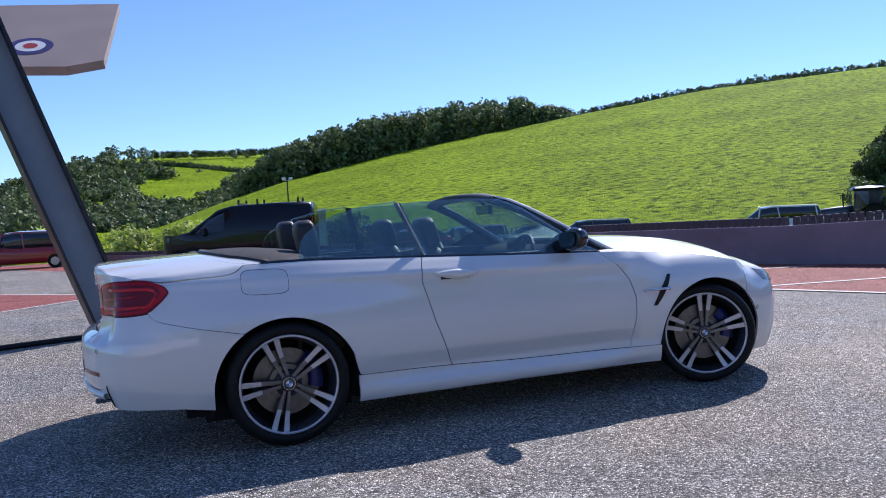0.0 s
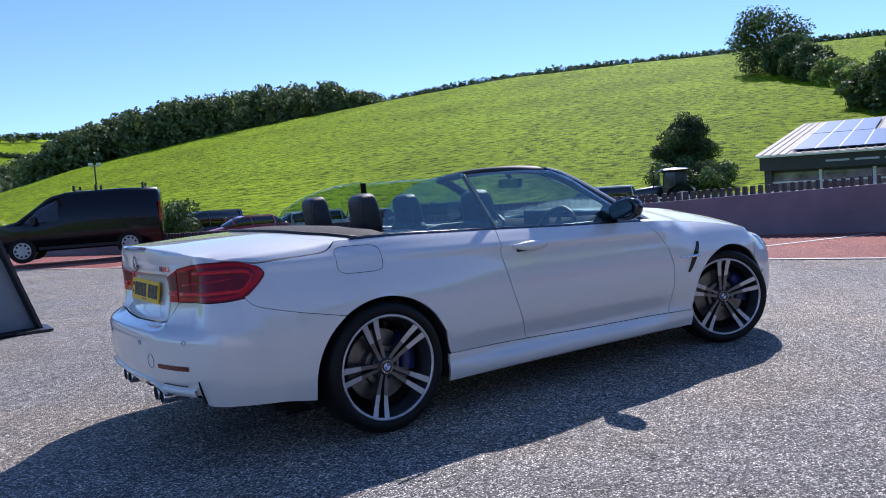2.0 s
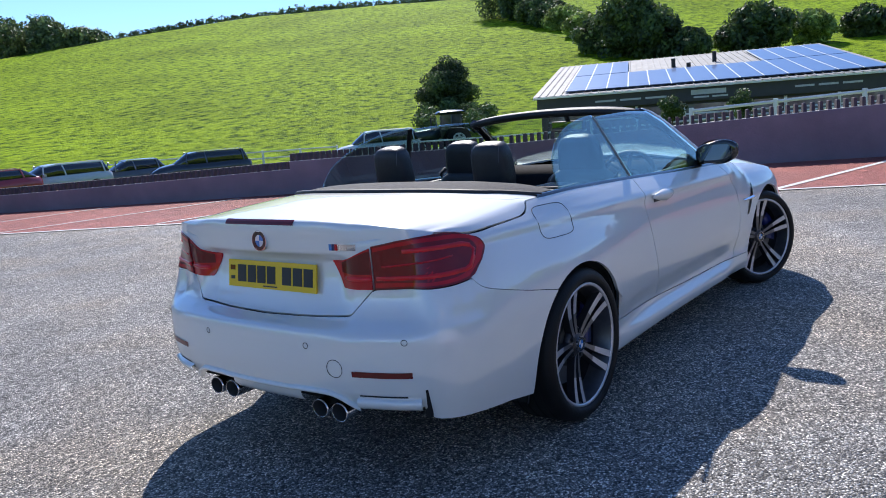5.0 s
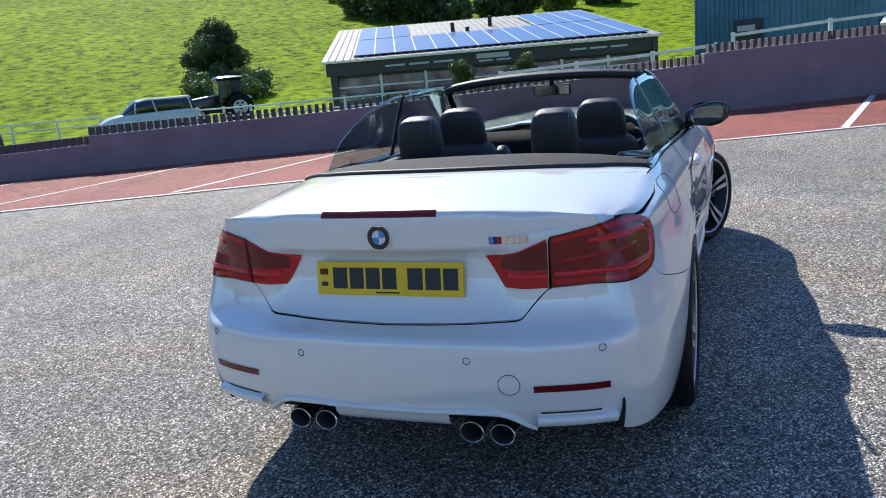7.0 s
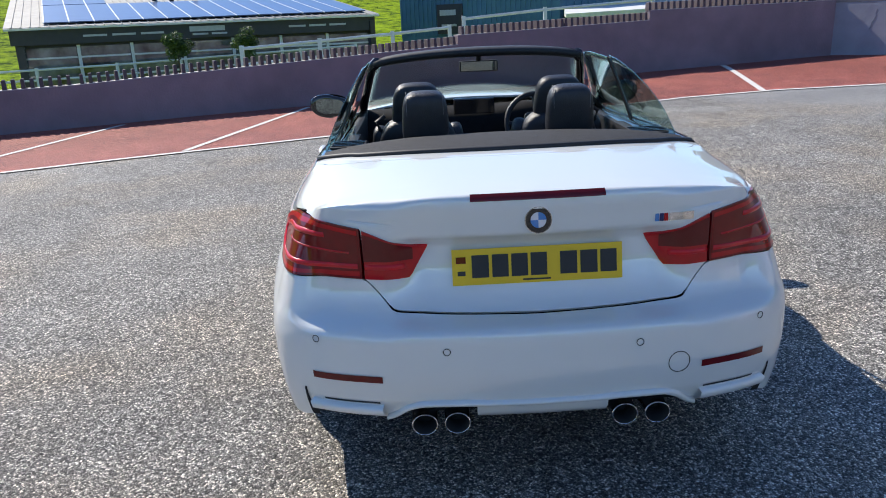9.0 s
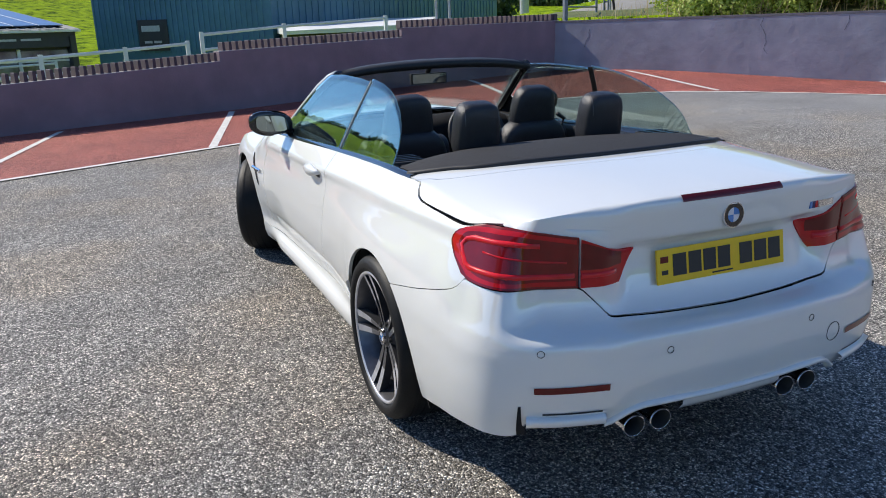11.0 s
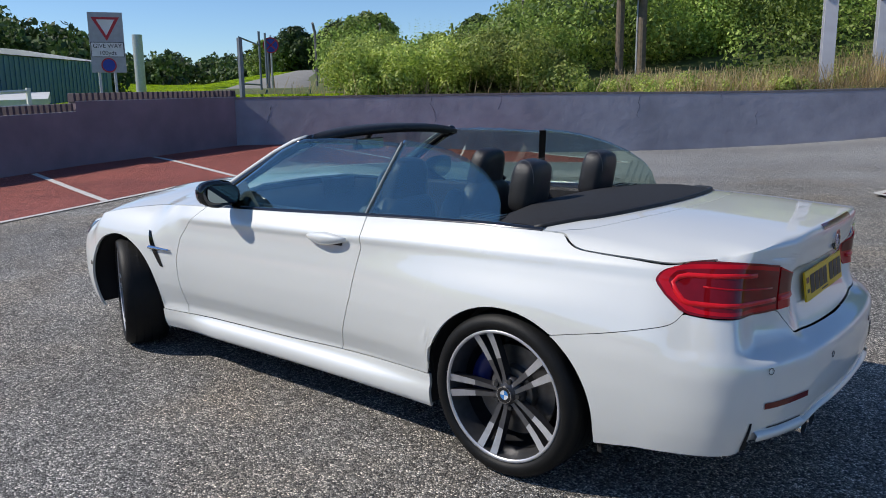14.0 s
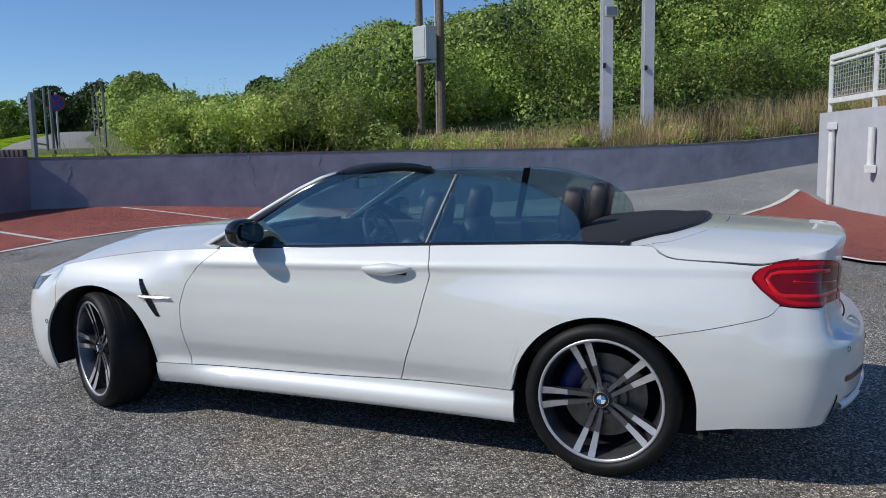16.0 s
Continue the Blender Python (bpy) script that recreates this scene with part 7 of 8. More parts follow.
            ob = mesh_object("spoke", bm, [M_ALLOY, M_ALLOYDARK, M_ALLOYMID], w)
        a1 = a0 + radians(36)
        part("lug_bolt", tube((0.056 * math.cos(a1), h * 0.55, 0.056 * math.sin(a1)), (0.056 * math.cos(a1), h * 0.645, 0.056 * math.sin(a1)), 0.0105, 0.0105, 6), M_EXHAUST_IN, w)
    roundel(w, (0, h * 0.672, 0), (0, 1, 0), (0, 0, 1), 0.034)
    return w


car_wheel(0.0, 0.775, 0.337, 0, 0.337, 0.272, 70)
car_wheel(0.0, -0.775, 0.337, 0, 0.337, 0.272, 69)
car_wheel(2.81, 0.775, 0.331, -25.5, 0.331, 0.252, 75)
car_wheel(2.81, -0.775, 0.331, -24.5, 0.331, 0.252, 90)


# ---- toothed coping of the yard wall ----
M_TOOTH = mat("mauve_block", (0.10, 0.074, 0.088), (0.075, 0.058, 0.07), rough=0.85, scale=20, bump=0.4, bscale=80)
tooth_me = None


def tooth_mesh():
    bm = bmesh.new()
    add_box(bm, 0, 0, 0.085, 0.060, 0.20, 0.17)
    for v in bm.verts:
        if v.co.z > 0.1:
            v.co.x *= 0.86
            v.co.y *= 0.92
    bmesh.ops.bevel(bm, geom=[e for e in bm.edges if min(v.co.z for v in e.verts) > 0.1], offset=0.008, segments=1, affect='EDGES')
    me = bpy.data.meshes.new("coping_block")
    bm.to_mesh(me)
    bm.free()
    me.materials.append(M_TOOTH)
    return me


tooth_me = tooth_mesh()
sections = [o for o in wall_1.children]
far_teeth = []
for sec, (pts, tops) in zip(sections, SECTIONS):
    P = [Vector(p) for p in pts]
    for i in range(len(P) - 1):
        d = P[i + 1] - P[i]
        L = d.length
        u = d / L
        n = Vector((u.y, -u.x))
        rot = math.atan2(u.y, u.x)
        k = 0.07
        while k < L:
            c = P[i] + u * k + n * 0.12
            z = tops[i] + (tops[i + 1] - tops[i]) * k / L
            if (c - W1_C).dot(W1_U) < 31:
                t = new("coping_block", tooth_me)
                t.parent = sec
                t.matrix_basis = Matrix.Translation((c.x, c.y, z - 0.004)) @ Matrix.Rotation(rot, 4, 'Z')
            else:
                far_teeth.append((c.x, c.y, z, rot))
            k += 0.136
bm = bmesh.new()
for x, y, z, r in far_teeth:
    add_box(bm, 0, 0, 0.085, 0.068, 0.2, 0.17, 0, Matrix.Translation((x, y, z - 0.004)) @ Matrix.Rotation(r, 4, 'Z'))
tagged(part("coping_blocks_far", bm, M_TOOTH, wall_1), kind="stuff")
# sunlight on the wall top between the blocks, put in as a pale strip
M_SUNTOP = mat("sunlit_wall_top", (0.62, 0.60, 0.58), (0.46, 0.44, 0.43), rough=0.85, scale=14, bump=0.3, bscale=90)
for pts, tops in SECTIONS:
    top_strip = wall_run(pts, [z + 0.010 for z in tops], 0.236, 1)
    for v in top_strip.verts:
        if v.co.z < -1:
            j = min(range(len(pts)), key=lambda i: (Vector(pts[i]) - v.co.xy).length)
            v.co.z = tops[j] + 0.001
    part("mortar_bed", top_strip, M_SUNTOP, wall_1, "pale strip that puts sunlight on the wall top into colour")

# ---- white post-and-rail fences past the wall ----
def rail_fence(pts, label, spacing=2.4):
    f = thing("rail_fence", label, "fence")
    P = [Vector(p) for p in pts]
    for a, b in zip(P, P[1:]):
        n = max(1, round((b - a).length / spacing))
        for k in range(0 if a == P[0] else 1, n + 1):
            q = a.lerp(b, k / n)
            part("post", box(q.x, q.y, q.z - 0.55, 0.10, 0.10, 1.25, 0.01), M_WHITE, f)
        for dz in (0.0, -0.38):
            part("rail", pipe([a + Vector((0, 0, dz)), b + Vector((0, 0, dz))], 0.045, 6), M_WHITE, f)
    return f


rail_fence([(16.0, 44.0, 0.0), (25.0, 37.5, 0.05), (31.6, 31.7, -0.07)], "white wooden post-and-rail fence at the foot of the pasture")
rail_fence([(16.6, 4.6, 0.93), (18.0, 1.0, 1.08), (18.6, -0.5, 1.16)], "white wooden post-and-rail fence beside the lane")
rail_fence([(18.9, -0.9, 1.36), (19.6, -3.2, 1.5), (20.3, -6.4, 1.64)], "white metal gate rail at the lane's edge", 2.8)
rail_fence([(31.0, 30.0, -0.05), (30.0, 24.0, 0.0), (27.0, 17.5, 0.15), (28.5, 12.0, 0.2), (31.5, 3.0, 0.4)], "white rail fence in front of the showroom")

# ---- parked vehicles ----
M_TYRE = M_RUBBER
M_CARGLASS = mat("dark_car_glass", (0.02, 0.024, 0.028), (0.015, 0.018, 0.02), rough=0.05, coat=1.0)
M_LAMPRED = lens_mat("small_red_lamp", (0.4, 0.01, 0.01))


def car_paint(name, c, rough=0.3):
    return mat(name, c, tuple(v * 0.93 for v in c), rough=rough, scale=6, coat=1.0)


def loft(rows, close=True):
    """Skin over cross-sections: rows of (x, list of (y, z)) for one half, mirrored."""
    bm = bmesh.new()
    g = []
    for x, half in rows:
        full = half + [(-y, z) for y, z in reversed(half) if abs(y) > 1e-6]
        g.append([bm.verts.new((x, y, z)) for y, z in full])
    n = len(g[0])
    for A, B in zip(g, g[1:]):
        for j in range(n):
            bm.faces.new((A[j], A[(j + 1) % n], B[(j + 1) % n], B[j]))
    bm.faces.new(g[0])
    bm.faces.new(g[-1][::-1])
    bmesh.ops.recalc_face_normals(bm, faces=bm.faces)
    return bm


def parked_car(name, label, at, heading, paint, L=4.4, Wd=1.78, H=1.5, hood=0.98, estate=0.0, group="", belt=0.96):
    """An everyday car with x forward: body, glasshouse, roof, wheels, lamps."""
    c = thing(name, label, "car", at, heading, group)
    w, h, bk = Wd / 2, L / 2, belt - 0.96
    sec = lambda k, zt: [(0.0, 0.25), (w * k * 0.9, 0.25), (w * k, 0.42), (w * k, zt * 0.72), (w * k * 0.93, zt * 0.95), (w * k * 0.8, zt), (0.0, zt + 0.03)]
    part("body", loft([(-h, sec(0.86, 0.86 + bk)), (-h + 0.12, sec(0.95, 0.95 + bk)), (-h + 0.7, sec(1, 0.98 + bk)), (0, sec(1, 0.96 + bk)), (h - 1.1, sec(1, hood)), (h - 0.45, sec(0.95, hood - 0.12)), (h - 0.1, sec(0.86, hood - 0.28)), (h, sec(0.78, hood - 0.36))]), paint, c, smooth=True)
    xb = -h + 0.25 - 0.1 * estate
    glass = [(xb, [(0.0, 0.9), (w * 0.86, 0.92), (w * 0.84, 0.96), (w * 0.8, 1.0), (0.0, 1.0)]), (xb + 0.55 - 0.35 * estate, [(0.0, 0.9), (w * 0.9, 0.93), (w * 0.82, H * 0.84 - bk), (w * 0.72, H - 0.06 - bk), (0.0, H - 0.02 - bk)]), (0.1, [(0.0, 0.9), (w * 0.92, 0.93), (w * 0.82, H * 0.84 - bk), (w * 0.72, H - 0.03 - bk), (0.0, H - bk)]), (h - 1.75, [(0.0, 0.9), (w * 0.92, 0.93), (w * 0.82, H * 0.82 - bk), (w * 0.70, H - 0.1 - bk), (0.0, H - 0.05 - bk)]), (h - 1.05, [(0.0, 0.9), (w * 0.9, 0.92), (w * 0.86, 0.95), (w * 0.8, 0.97), (0.0, 0.99)])]
    glass = [(x, [(y, z + bk) for y, z in half]) for x, half in glass]
    part("glasshouse", loft(glass), M_CARGLASS, c, smooth=True)
    roof = [(x, [(0.0, z[-1][1] - 0.06), (z[-2][0] * 1.03, z[-2][1] - 0.05), (z[-2][0] * 1.02, z[-2][1] + 0.012), (0.0, z[-1][1] + 0.018)]) for x, z in glass[1:4]]
    part("roof", loft(roof), paint, c)
    for sd in (1, -1):
        for xx in (xb + 0.52 - 0.3 * estate, -0.25, 0.75):
            part("pillar", pipe([(xx, sd * w * 0.92, 0.92 + bk), (xx + 0.05 * (1 if xx < 0 else -1), sd * w * 0.83, H * 0.84), (xx + 0.1 * (1 if xx < 0 else -1), sd * w * 0.73, H - 0.04)], 0.035, 6), paint, c)
        for xx in (-h + 0.85, h - 0.85):
            wh = part("wheel", tube((xx, sd * (w - 0.2), 0.31), (xx, sd * (w + 0.005), 0.31), 0.31, 0.31, 24), M_TYRE, c)
            part("rim", tube((xx, sd * (w - 0.05), 0.31), (xx, sd * (w + 0.015), 0.31), 0.20, 0.18, 16), M_ALLOY, wh)
        part("tail_lamp", box(-h + 0.07, sd * w * 0.72, 0.82, 0.08, 0.22, 0.16, 0.02), M_LAMPRED, c)
        part("headlamp", box(h - 0.17, sd * w * 0.66, 0.66, 0.12, 0.28, 0.12, 0.03), M_HEAD, c)
        part("mirror", box(0.72, sd * (w + 0.08), 1.0, 0.12, 0.16, 0.12, 0.03), paint, c)
    return c


def from_eye(ex, ey, az, r, z):
    return (ex + r * math.cos(radians(az)), ey + r * math.sin(radians(az)), z)


P_SILVER = car_paint("silver_paint", (0.55, 0.57, 0.60))
P_WHITE = car_paint("plain_white_paint", (0.72, 0.73, 0.74))
P_DARK = car_paint("dark_blue_black_paint", (0.02, 0.022, 0.03))
P_RED = car_paint("bright_red_paint", (0.36, 0.02, 0.02))
P_GREY = car_paint("mid_grey_paint", (0.10, 0.105, 0.115))
GR = "cars parked past the yard wall"
parked_car("parked_estate", "dark grey estate car parked beyond the wall", from_eye(-2.93, -3.04, 54.6, 42, -1.0), 150, P_DARK, 4.8, 1.82, 1.52, 1.0, 1.0, GR)
parked_car("parked_hatchback", "small dark hatchback parked beyond the wall", from_eye(-2.93, -3.04, 59.3, 44, -1.1), 165, P_GREY, 3.9, 1.7, 1.45, 0.95, 0.6, GR)
parked_car("parked_estate", "silver estate car parked beyond the wall", from_eye(-2.93, -3.04, 63.6, 42, -0.95), 170, P_SILVER, 4.8, 1.82, 1.48, 0.95, 1.0, GR)
parked_car("parked_coupe", "red and silver coupe parked beyond the wall", from_eye(-2.93, -3.04, 67.6, 40, -0.85), 175, P_RED, 4.3, 1.78, 1.38, 0.9, 0.0, GR)
parked_car("parked_suv", "dark four-wheel drive parked beyond the wall", from_eye(-2.93, -3.04, 70.6, 44, -0.9), 175, P_DARK, 4.7, 1.88, 1.78, 1.1, 1.0, GR)
parked_car("parked_suv", "white estate car parked beside the tractor", from_eye(-3.23, -1.08, 40.3, 43, -1.15), 140, P_WHITE, 4.7, 1.9, 1.92, 1.26, 1.0, GR, 1.30)
parked_car("red_suv", "red four-wheel drive parked in the red bays", from_eye(-0.7, -5.26, 97.0, 40.5, -0.25), 172, P_RED, 4.7, 1.9, 1.68, 1.1, 1.0)
parked_car("dark_car", "dark car parked beside the red one", from_eye(-0.7, -5.26, 101.5, 42, -0.28), 172, P_DARK, 4.4, 1.8, 1.5, 1.0, 0.0)


def van(at, heading):
    v = thing("panel_van", "black panel van with roof-rack stops, parked side-on", "van", at, heading)
    w = 0.90
    pb = mat("black_van_paint", (0.004, 0.004, 0.007), (0.003, 0.003, 0.005), rough=0.22, scale=10, coat=0.3, spec=0.3)
    sec = lambda zt, k=1.0, ins=0.84: [(0.0, 0.28), (w * k, 0.28), (w * k * 1.0, 0.75), (w * k * 0.98, 1.0), (w * k * (0.98 - (zt > 1.2) * 0.10), max(zt - 0.10, 1.01)), (w * k * (0.9 - (zt > 1.2) * 0.10), zt), (0.0, zt + 0.03)]
    part("body", loft([(-1.62, sec(1.66, 0.96)), (-1.55, sec(1.80)), (-0.6, sec(1.83)), (0.75, sec(1.80)), (1.15, sec(1.70)), (1.75, sec(1.28)), (2.0, sec(1.09)), (2.45, sec(1.0, 0.95)), (2.68, sec(0.80, 0.88)), (2.78, sec(0.62, 0.80))]), pb, v, smooth=True)
    for sd in (1, -1):
        bm = bmesh.new()
        q = [bm.verts.new(p) for p in ((0.95, sd * 0.885, 1.06), (1.82, sd * 0.885, 1.04), (1.42, sd * 0.825, 1.42), (1.05, sd * 0.815, 1.58), (0.95, sd * 0.815, 1.60))]
        bm.faces.new(q if sd > 0 else q[::-1])
        bmesh.ops.solidify(bm, geom=bm.faces[:], thickness=0.02)
        part("side_window", bm, M_CARGLASS, v)
        part("tail_lamp", box(-1.60, sd * 0.86, 1.15, 0.06, 0.08, 0.55, 0.02), M_LAMPRED, v)
        part("door_mirror", box(1.55, sd * 1.0, 1.10, 0.12, 0.18, 0.20, 0.03), M_BLACKTRIM, v)
        part("headlamp", box(2.50, sd * 0.70, 0.88, 0.35, 0.22, 0.16, 0.04), M_HEAD, v)
        part("sliding_rail", box(-0.5, sd * 0.90, 1.02, 1.6, 0.02, 0.03), M_BLACKTRIM, v)
        part("side_step", box(0.5, sd * 0.90, 0.36, 2.0, 0.03, 0.08, 0.01), M_BLACKTRIM, v)
        for xx in (-0.76, 1.90):
            wh = part("wheel", tube((xx, sd * 0.70, 0.33), (xx, sd * 0.905, 0.33), 0.33, 0.33, 28), M_TYRE, v)
            part("wheel_trim", tube((xx, sd * 0.86, 0.33), (xx, sd * 0.915, 0.33), 0.225, 0.215, 24), M_GALV, wh)
            for k in range(9):
                a = k * 2 * math.pi / 9
                part("trim_hole", tube((xx + 0.16 * math.cos(a), sd * 0.90, 0.33 + 0.16 * math.sin(a)), (xx + 0.16 * math.cos(a), sd * 0.920, 0.33 + 0.16 * math.sin(a)), 0.032, 0.032, 8), M_BLACKTRIM, wh)
        for xx in (0.55, 0.0, -1.2):
            part("rack_stop", box(xx, sd * 0.62, 1.90, 0.06, 0.06, 0.16, 0.01), M_DARKSTEEL, v)
    for xx in (0.55, -1.2):
        part("rack_bar", box(xx, 0, 1.85, 0.06, 1.35, 0.05, 0.01), M_DARKSTEEL, v)
    bm = bmesh.new()
    bm.faces.new([bm.verts.new(p) for p in ((1.86, -0.72, 1.17), (1.86, 0.72, 1.17), (1.24, 0.66, 1.66), (1.24, -0.66, 1.66))])
    bmesh.ops.solidify(bm, geom=bm.faces[:], thickness=-0.03)
    part("windscreen", bm, M_CARGLASS, v)
    return v


F, Rr = Vector((0.73, 19.21)), Vector((3.27, 18.40))
hd_ = math.atan2(*(F - Rr).yx)
ctr = F - (F - Rr).normalized() * 1.90 + Vector((math.cos(hd_ + math.pi / 2), math.sin(hd_ + math.pi / 2))) * -0.85
van((ctr.x, ctr.y, -0.02), math.degrees(hd_))


def tractor(at, heading):
    t = thing("tractor", "dark green farm tractor with a glazed cab", "tractor", at, heading)
    g = car_paint("dark_green_paint", (0.014, 0.026, 0.026), 0.35)
    sec = lambda zt, zb, w: [(0.0, zb), (w * 0.9, zb), (w, zb + 0.15), (w, zt - 0.16), (w * 0.72, zt - 0.03), (0.0, zt)]
    part("bonnet", loft([(0.15, sec(1.56, 0.85, 0.38)), (0.9, sec(1.53, 0.85, 0.37)), (1.7, sec(1.44, 0.82, 0.35)), (1.98, sec(1.36, 0.82, 0.32)), (2.06, sec(1.22, 0.88, 0.27))]), g, t, smooth=True)
    part("chassis", box(0.5, 0, 0.75, 2.8, 0.5, 0.35, 0.04), M_DARKSTEEL, t)
    part("front_weight", box(2.15, 0, 0.72, 0.3, 0.7, 0.35, 0.05), M_DARKSTEEL, t)
    part("cab_roof", loft([(-1.22, sec(2.46, 2.28, 0.60)), (-1.12, sec(2.52, 2.28, 0.66)), (-0.4, sec(2.55, 2.28, 0.68)), (0.2, sec(2.52, 2.28, 0.66)), (0.32, sec(2.46, 2.28, 0.60))]), g, t, smooth=True)
    top, low = ((-1.05, 0.56), (-0.45, 0.58), (0.18, 0.56)), ((-1.02, 0.56), (-0.35, 0.66), (0.30, 0.52))
    for sd in (1, -1):
        for (a, b), (c, d) in zip(top, low):
            part("cab_post", pipe([(c, sd * d, 1.25), ((a + c) / 2, sd * (b + d) / 2 + sd * 0.02, 1.8), (a, sd * b, 2.32)], 0.034, 6), g, t)
        for k in (0, 1):
            bm = bmesh.new()
            bm.faces.new([bm.verts.new(p) for p in ((low[k][0], sd * low[k][1], 1.40), (low[k + 1][0], sd * low[k + 1][1], 1.40), (top[k + 1][0], sd * top[k + 1][1], 2.30), (top[k][0], sd * top[k][1], 2.30))])
            bmesh.ops.solidify(bm, geom=bm.faces[:], thickness=0.012)
            part("cab_window", bm, M_SHOPGLASS, t)
        part("cab_side", box(-0.36, sd * 0.56, 1.22, 1.25, 0.08, 0.40, 0.03), g, t)
        part("step", box(0.25, sd * 0.66, 0.62, 0.35, 0.25, 0.05, 0.01), M_DARKSTEEL, t)
        part("mirror", box(0.30, sd * 0.86, 2.02, 0.05, 0.16, 0.26, 0.02), M_DARKSTEEL, t)
        bm = bmesh.new()
        prev = None
        for k in range(13):
            a = math.radians(12 + 138 * k / 12)
            cur = [bm.verts.new((-0.7 + 0.86 * math.cos(a), sd * y, 0.78 + 0.86 * math.sin(a))) for y in (0.55, 1.0)]
            if prev:
                bm.faces.new((prev[0], prev[1], cur[1], cur[0]))
            prev = cur
        bmesh.ops.solidify(bm, geom=bm.faces[:], thickness=0.04)
        part("mudguard", bm, g, t, smooth=True)
        for nm, x, y0, y1, r in (("rear_wheel", -0.7, 0.55, 0.98, 0.78), ("front_wheel", 1.55, 0.55, 0.88, 0.52)):
            wh = part(nm, tube((x, sd * y0, r), (x, sd * y1, r), r, r * 0.97, 28), M_TYRE, t)
            part("wheel_disc", tube((x, sd * (y0 + 0.1), r), (x, sd * (y1 + 0.02), r), r * 0.56, r * 0.53, 22), M_WHITE, wh)
            part("hub", tube((x, sd * y1, r), (x, sd * (y1 + 0.06), r), r * 0.17, r * 0.14, 14), M_DARKSTEEL, wh)
            for k in range(6):
                a = k * math.pi / 3
                part("disc_slot", tube((x + r * 0.36 * math.cos(a), sd * y1, r + r * 0.36 * math.sin(a)), (x + r * 0.36 * math.cos(a), sd * (y1 + 0.03), r + r * 0.36 * math.sin(a)), r * 0.09, r * 0.09, 8), M_DARKSTEEL, wh)
    part("rear_glass", box(-1.04, 0, 1.85, 0.02, 1.08, 0.85), M_SHOPGLASS, t)
    part("windscreen", box(0.24, 0, 1.88, 0.02, 1.0, 0.80), M_SHOPGLASS, t)
    part("seat", box(-0.62, 0, 1.55, 0.4, 0.45, 0.6, 0.08), M_DARKSTEEL, t)
    part("exhaust", tube((0.75, 0.25, 1.4), (0.75, 0.25, 2.2), 0.04), M_DARKSTEEL, t)
    return t


tractor(from_eye(-3.1, -1.4, 35.85, 45, -0.9), 140).scale = (0.96, 0.96, 0.96)

rb = np.random.default_rng(191)
foot = []
for k in range(46):
    q = from_eye(-3.1, -1.4, 35.25 + rb.uniform(-2.5, 2.3), rb.uniform(58.5, 65.5), 0.0)
    foot.append((q[0], q[1], land_z(q[0], q[1]) + rb.uniform(0.2, 1.5), 0.55 + 0.4 * rb.random()))
tagged(quads_object("bush", leaf_cloud(foot, 9000, 0.12, 192), M_LEAFDARK), "dark spreading undergrowth round the foot of the tree", "bush")

# ---- lamp mast and hut at the field's foot ----
mast = thing("floodlight_mast", "slim lamp mast with twin floodlights", "lamp post", (10.5, 58.4, -1.1))
part("pole", tube((0, 0, 0), (0, 0, 5.7), 0.075, 0.05), M_DARKSTEEL, mast)
part("crossbar", box(0, 0, 5.66, 0.7, 0.07, 0.07), M_GALV, mast)
for x in (-0.35, 0.35):
    part("floodlight", box(x * 0.8, -0.05, 5.8, 0.28, 0.22, 0.2, 0.02), M_WHITE, mast)

q = from_eye(-0.70, -5.16, 78.05, 36, -1.0)
hut = thing("cabin", "small pale grey cabin with a flat roof behind the wall", "cabin", q, -12)
part("wall", box(0, 0, 1.33, 0.75, 0.9, 2.66, 0.01), M_GREYWALL, hut)
part("roof", box(0, 0, 2.70, 0.85, 1.0, 0.08, 0.01), M_SHEDROOF, hut)
part("door", box(0.05, -0.455, 1.25, 0.5, 0.02, 2.0, 0.005), M_GALV, hut)
q = from_eye(-1.7, -4.6, 75.0, 42, 0.0)
rb = np.random.default_rng(91)
tagged(quads_object("bush", leaf_cloud([(q[0] + rb.normal() * 0.6, q[1] + rb.normal() * 0.6, -0.6 + 1.7 * rb.random(), 0.5 + 0.25 * rb.random()) for k in range(16)], 3000, 0.10, 92), M_LEAFDARK), "small dark bush beside the parked van", "bush")

# ---- leaning stanchion and the display aircraft's wing ----
def beam_between(name, a, b, depth, width, parent, label=""):
    """An I-section between two points; its web faces the yard."""
    a, b = Vector(a), Vector(b)
    up = (b - a).normalized()
    side = Vector((0.25, -0.97, 0)).cross(up).normalized()
    out = up.cross(side).normalized()
    m = Matrix((side, out, up)).transposed().to_4x4()
    m.translation = a
    L = (b - a).length
    # web blue-grey, both flanges near black
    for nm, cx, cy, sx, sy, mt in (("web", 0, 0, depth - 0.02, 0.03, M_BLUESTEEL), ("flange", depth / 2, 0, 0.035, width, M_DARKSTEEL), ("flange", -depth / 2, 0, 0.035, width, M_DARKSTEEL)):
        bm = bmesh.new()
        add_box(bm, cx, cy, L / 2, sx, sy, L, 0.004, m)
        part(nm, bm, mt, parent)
    return m


stand = thing("aircraft_stanchion", "leaning dark steel I-beam that carries the display aircraft", "steel beam")
beam_between("beam", (-1.02, 5.12, -0.05), (-2.75, 4.55, 5.2), 0.40, 0.30, stand)
part("base_plate", box(-1.02, 5.12, 0.012, 0.62, 0.5, 0.024, 0.004), M_DARKSTEEL, stand)
wing = thing("aircraft_wing", "weathered pinkish-grey aircraft wing with a painted roundel", "aircraft")
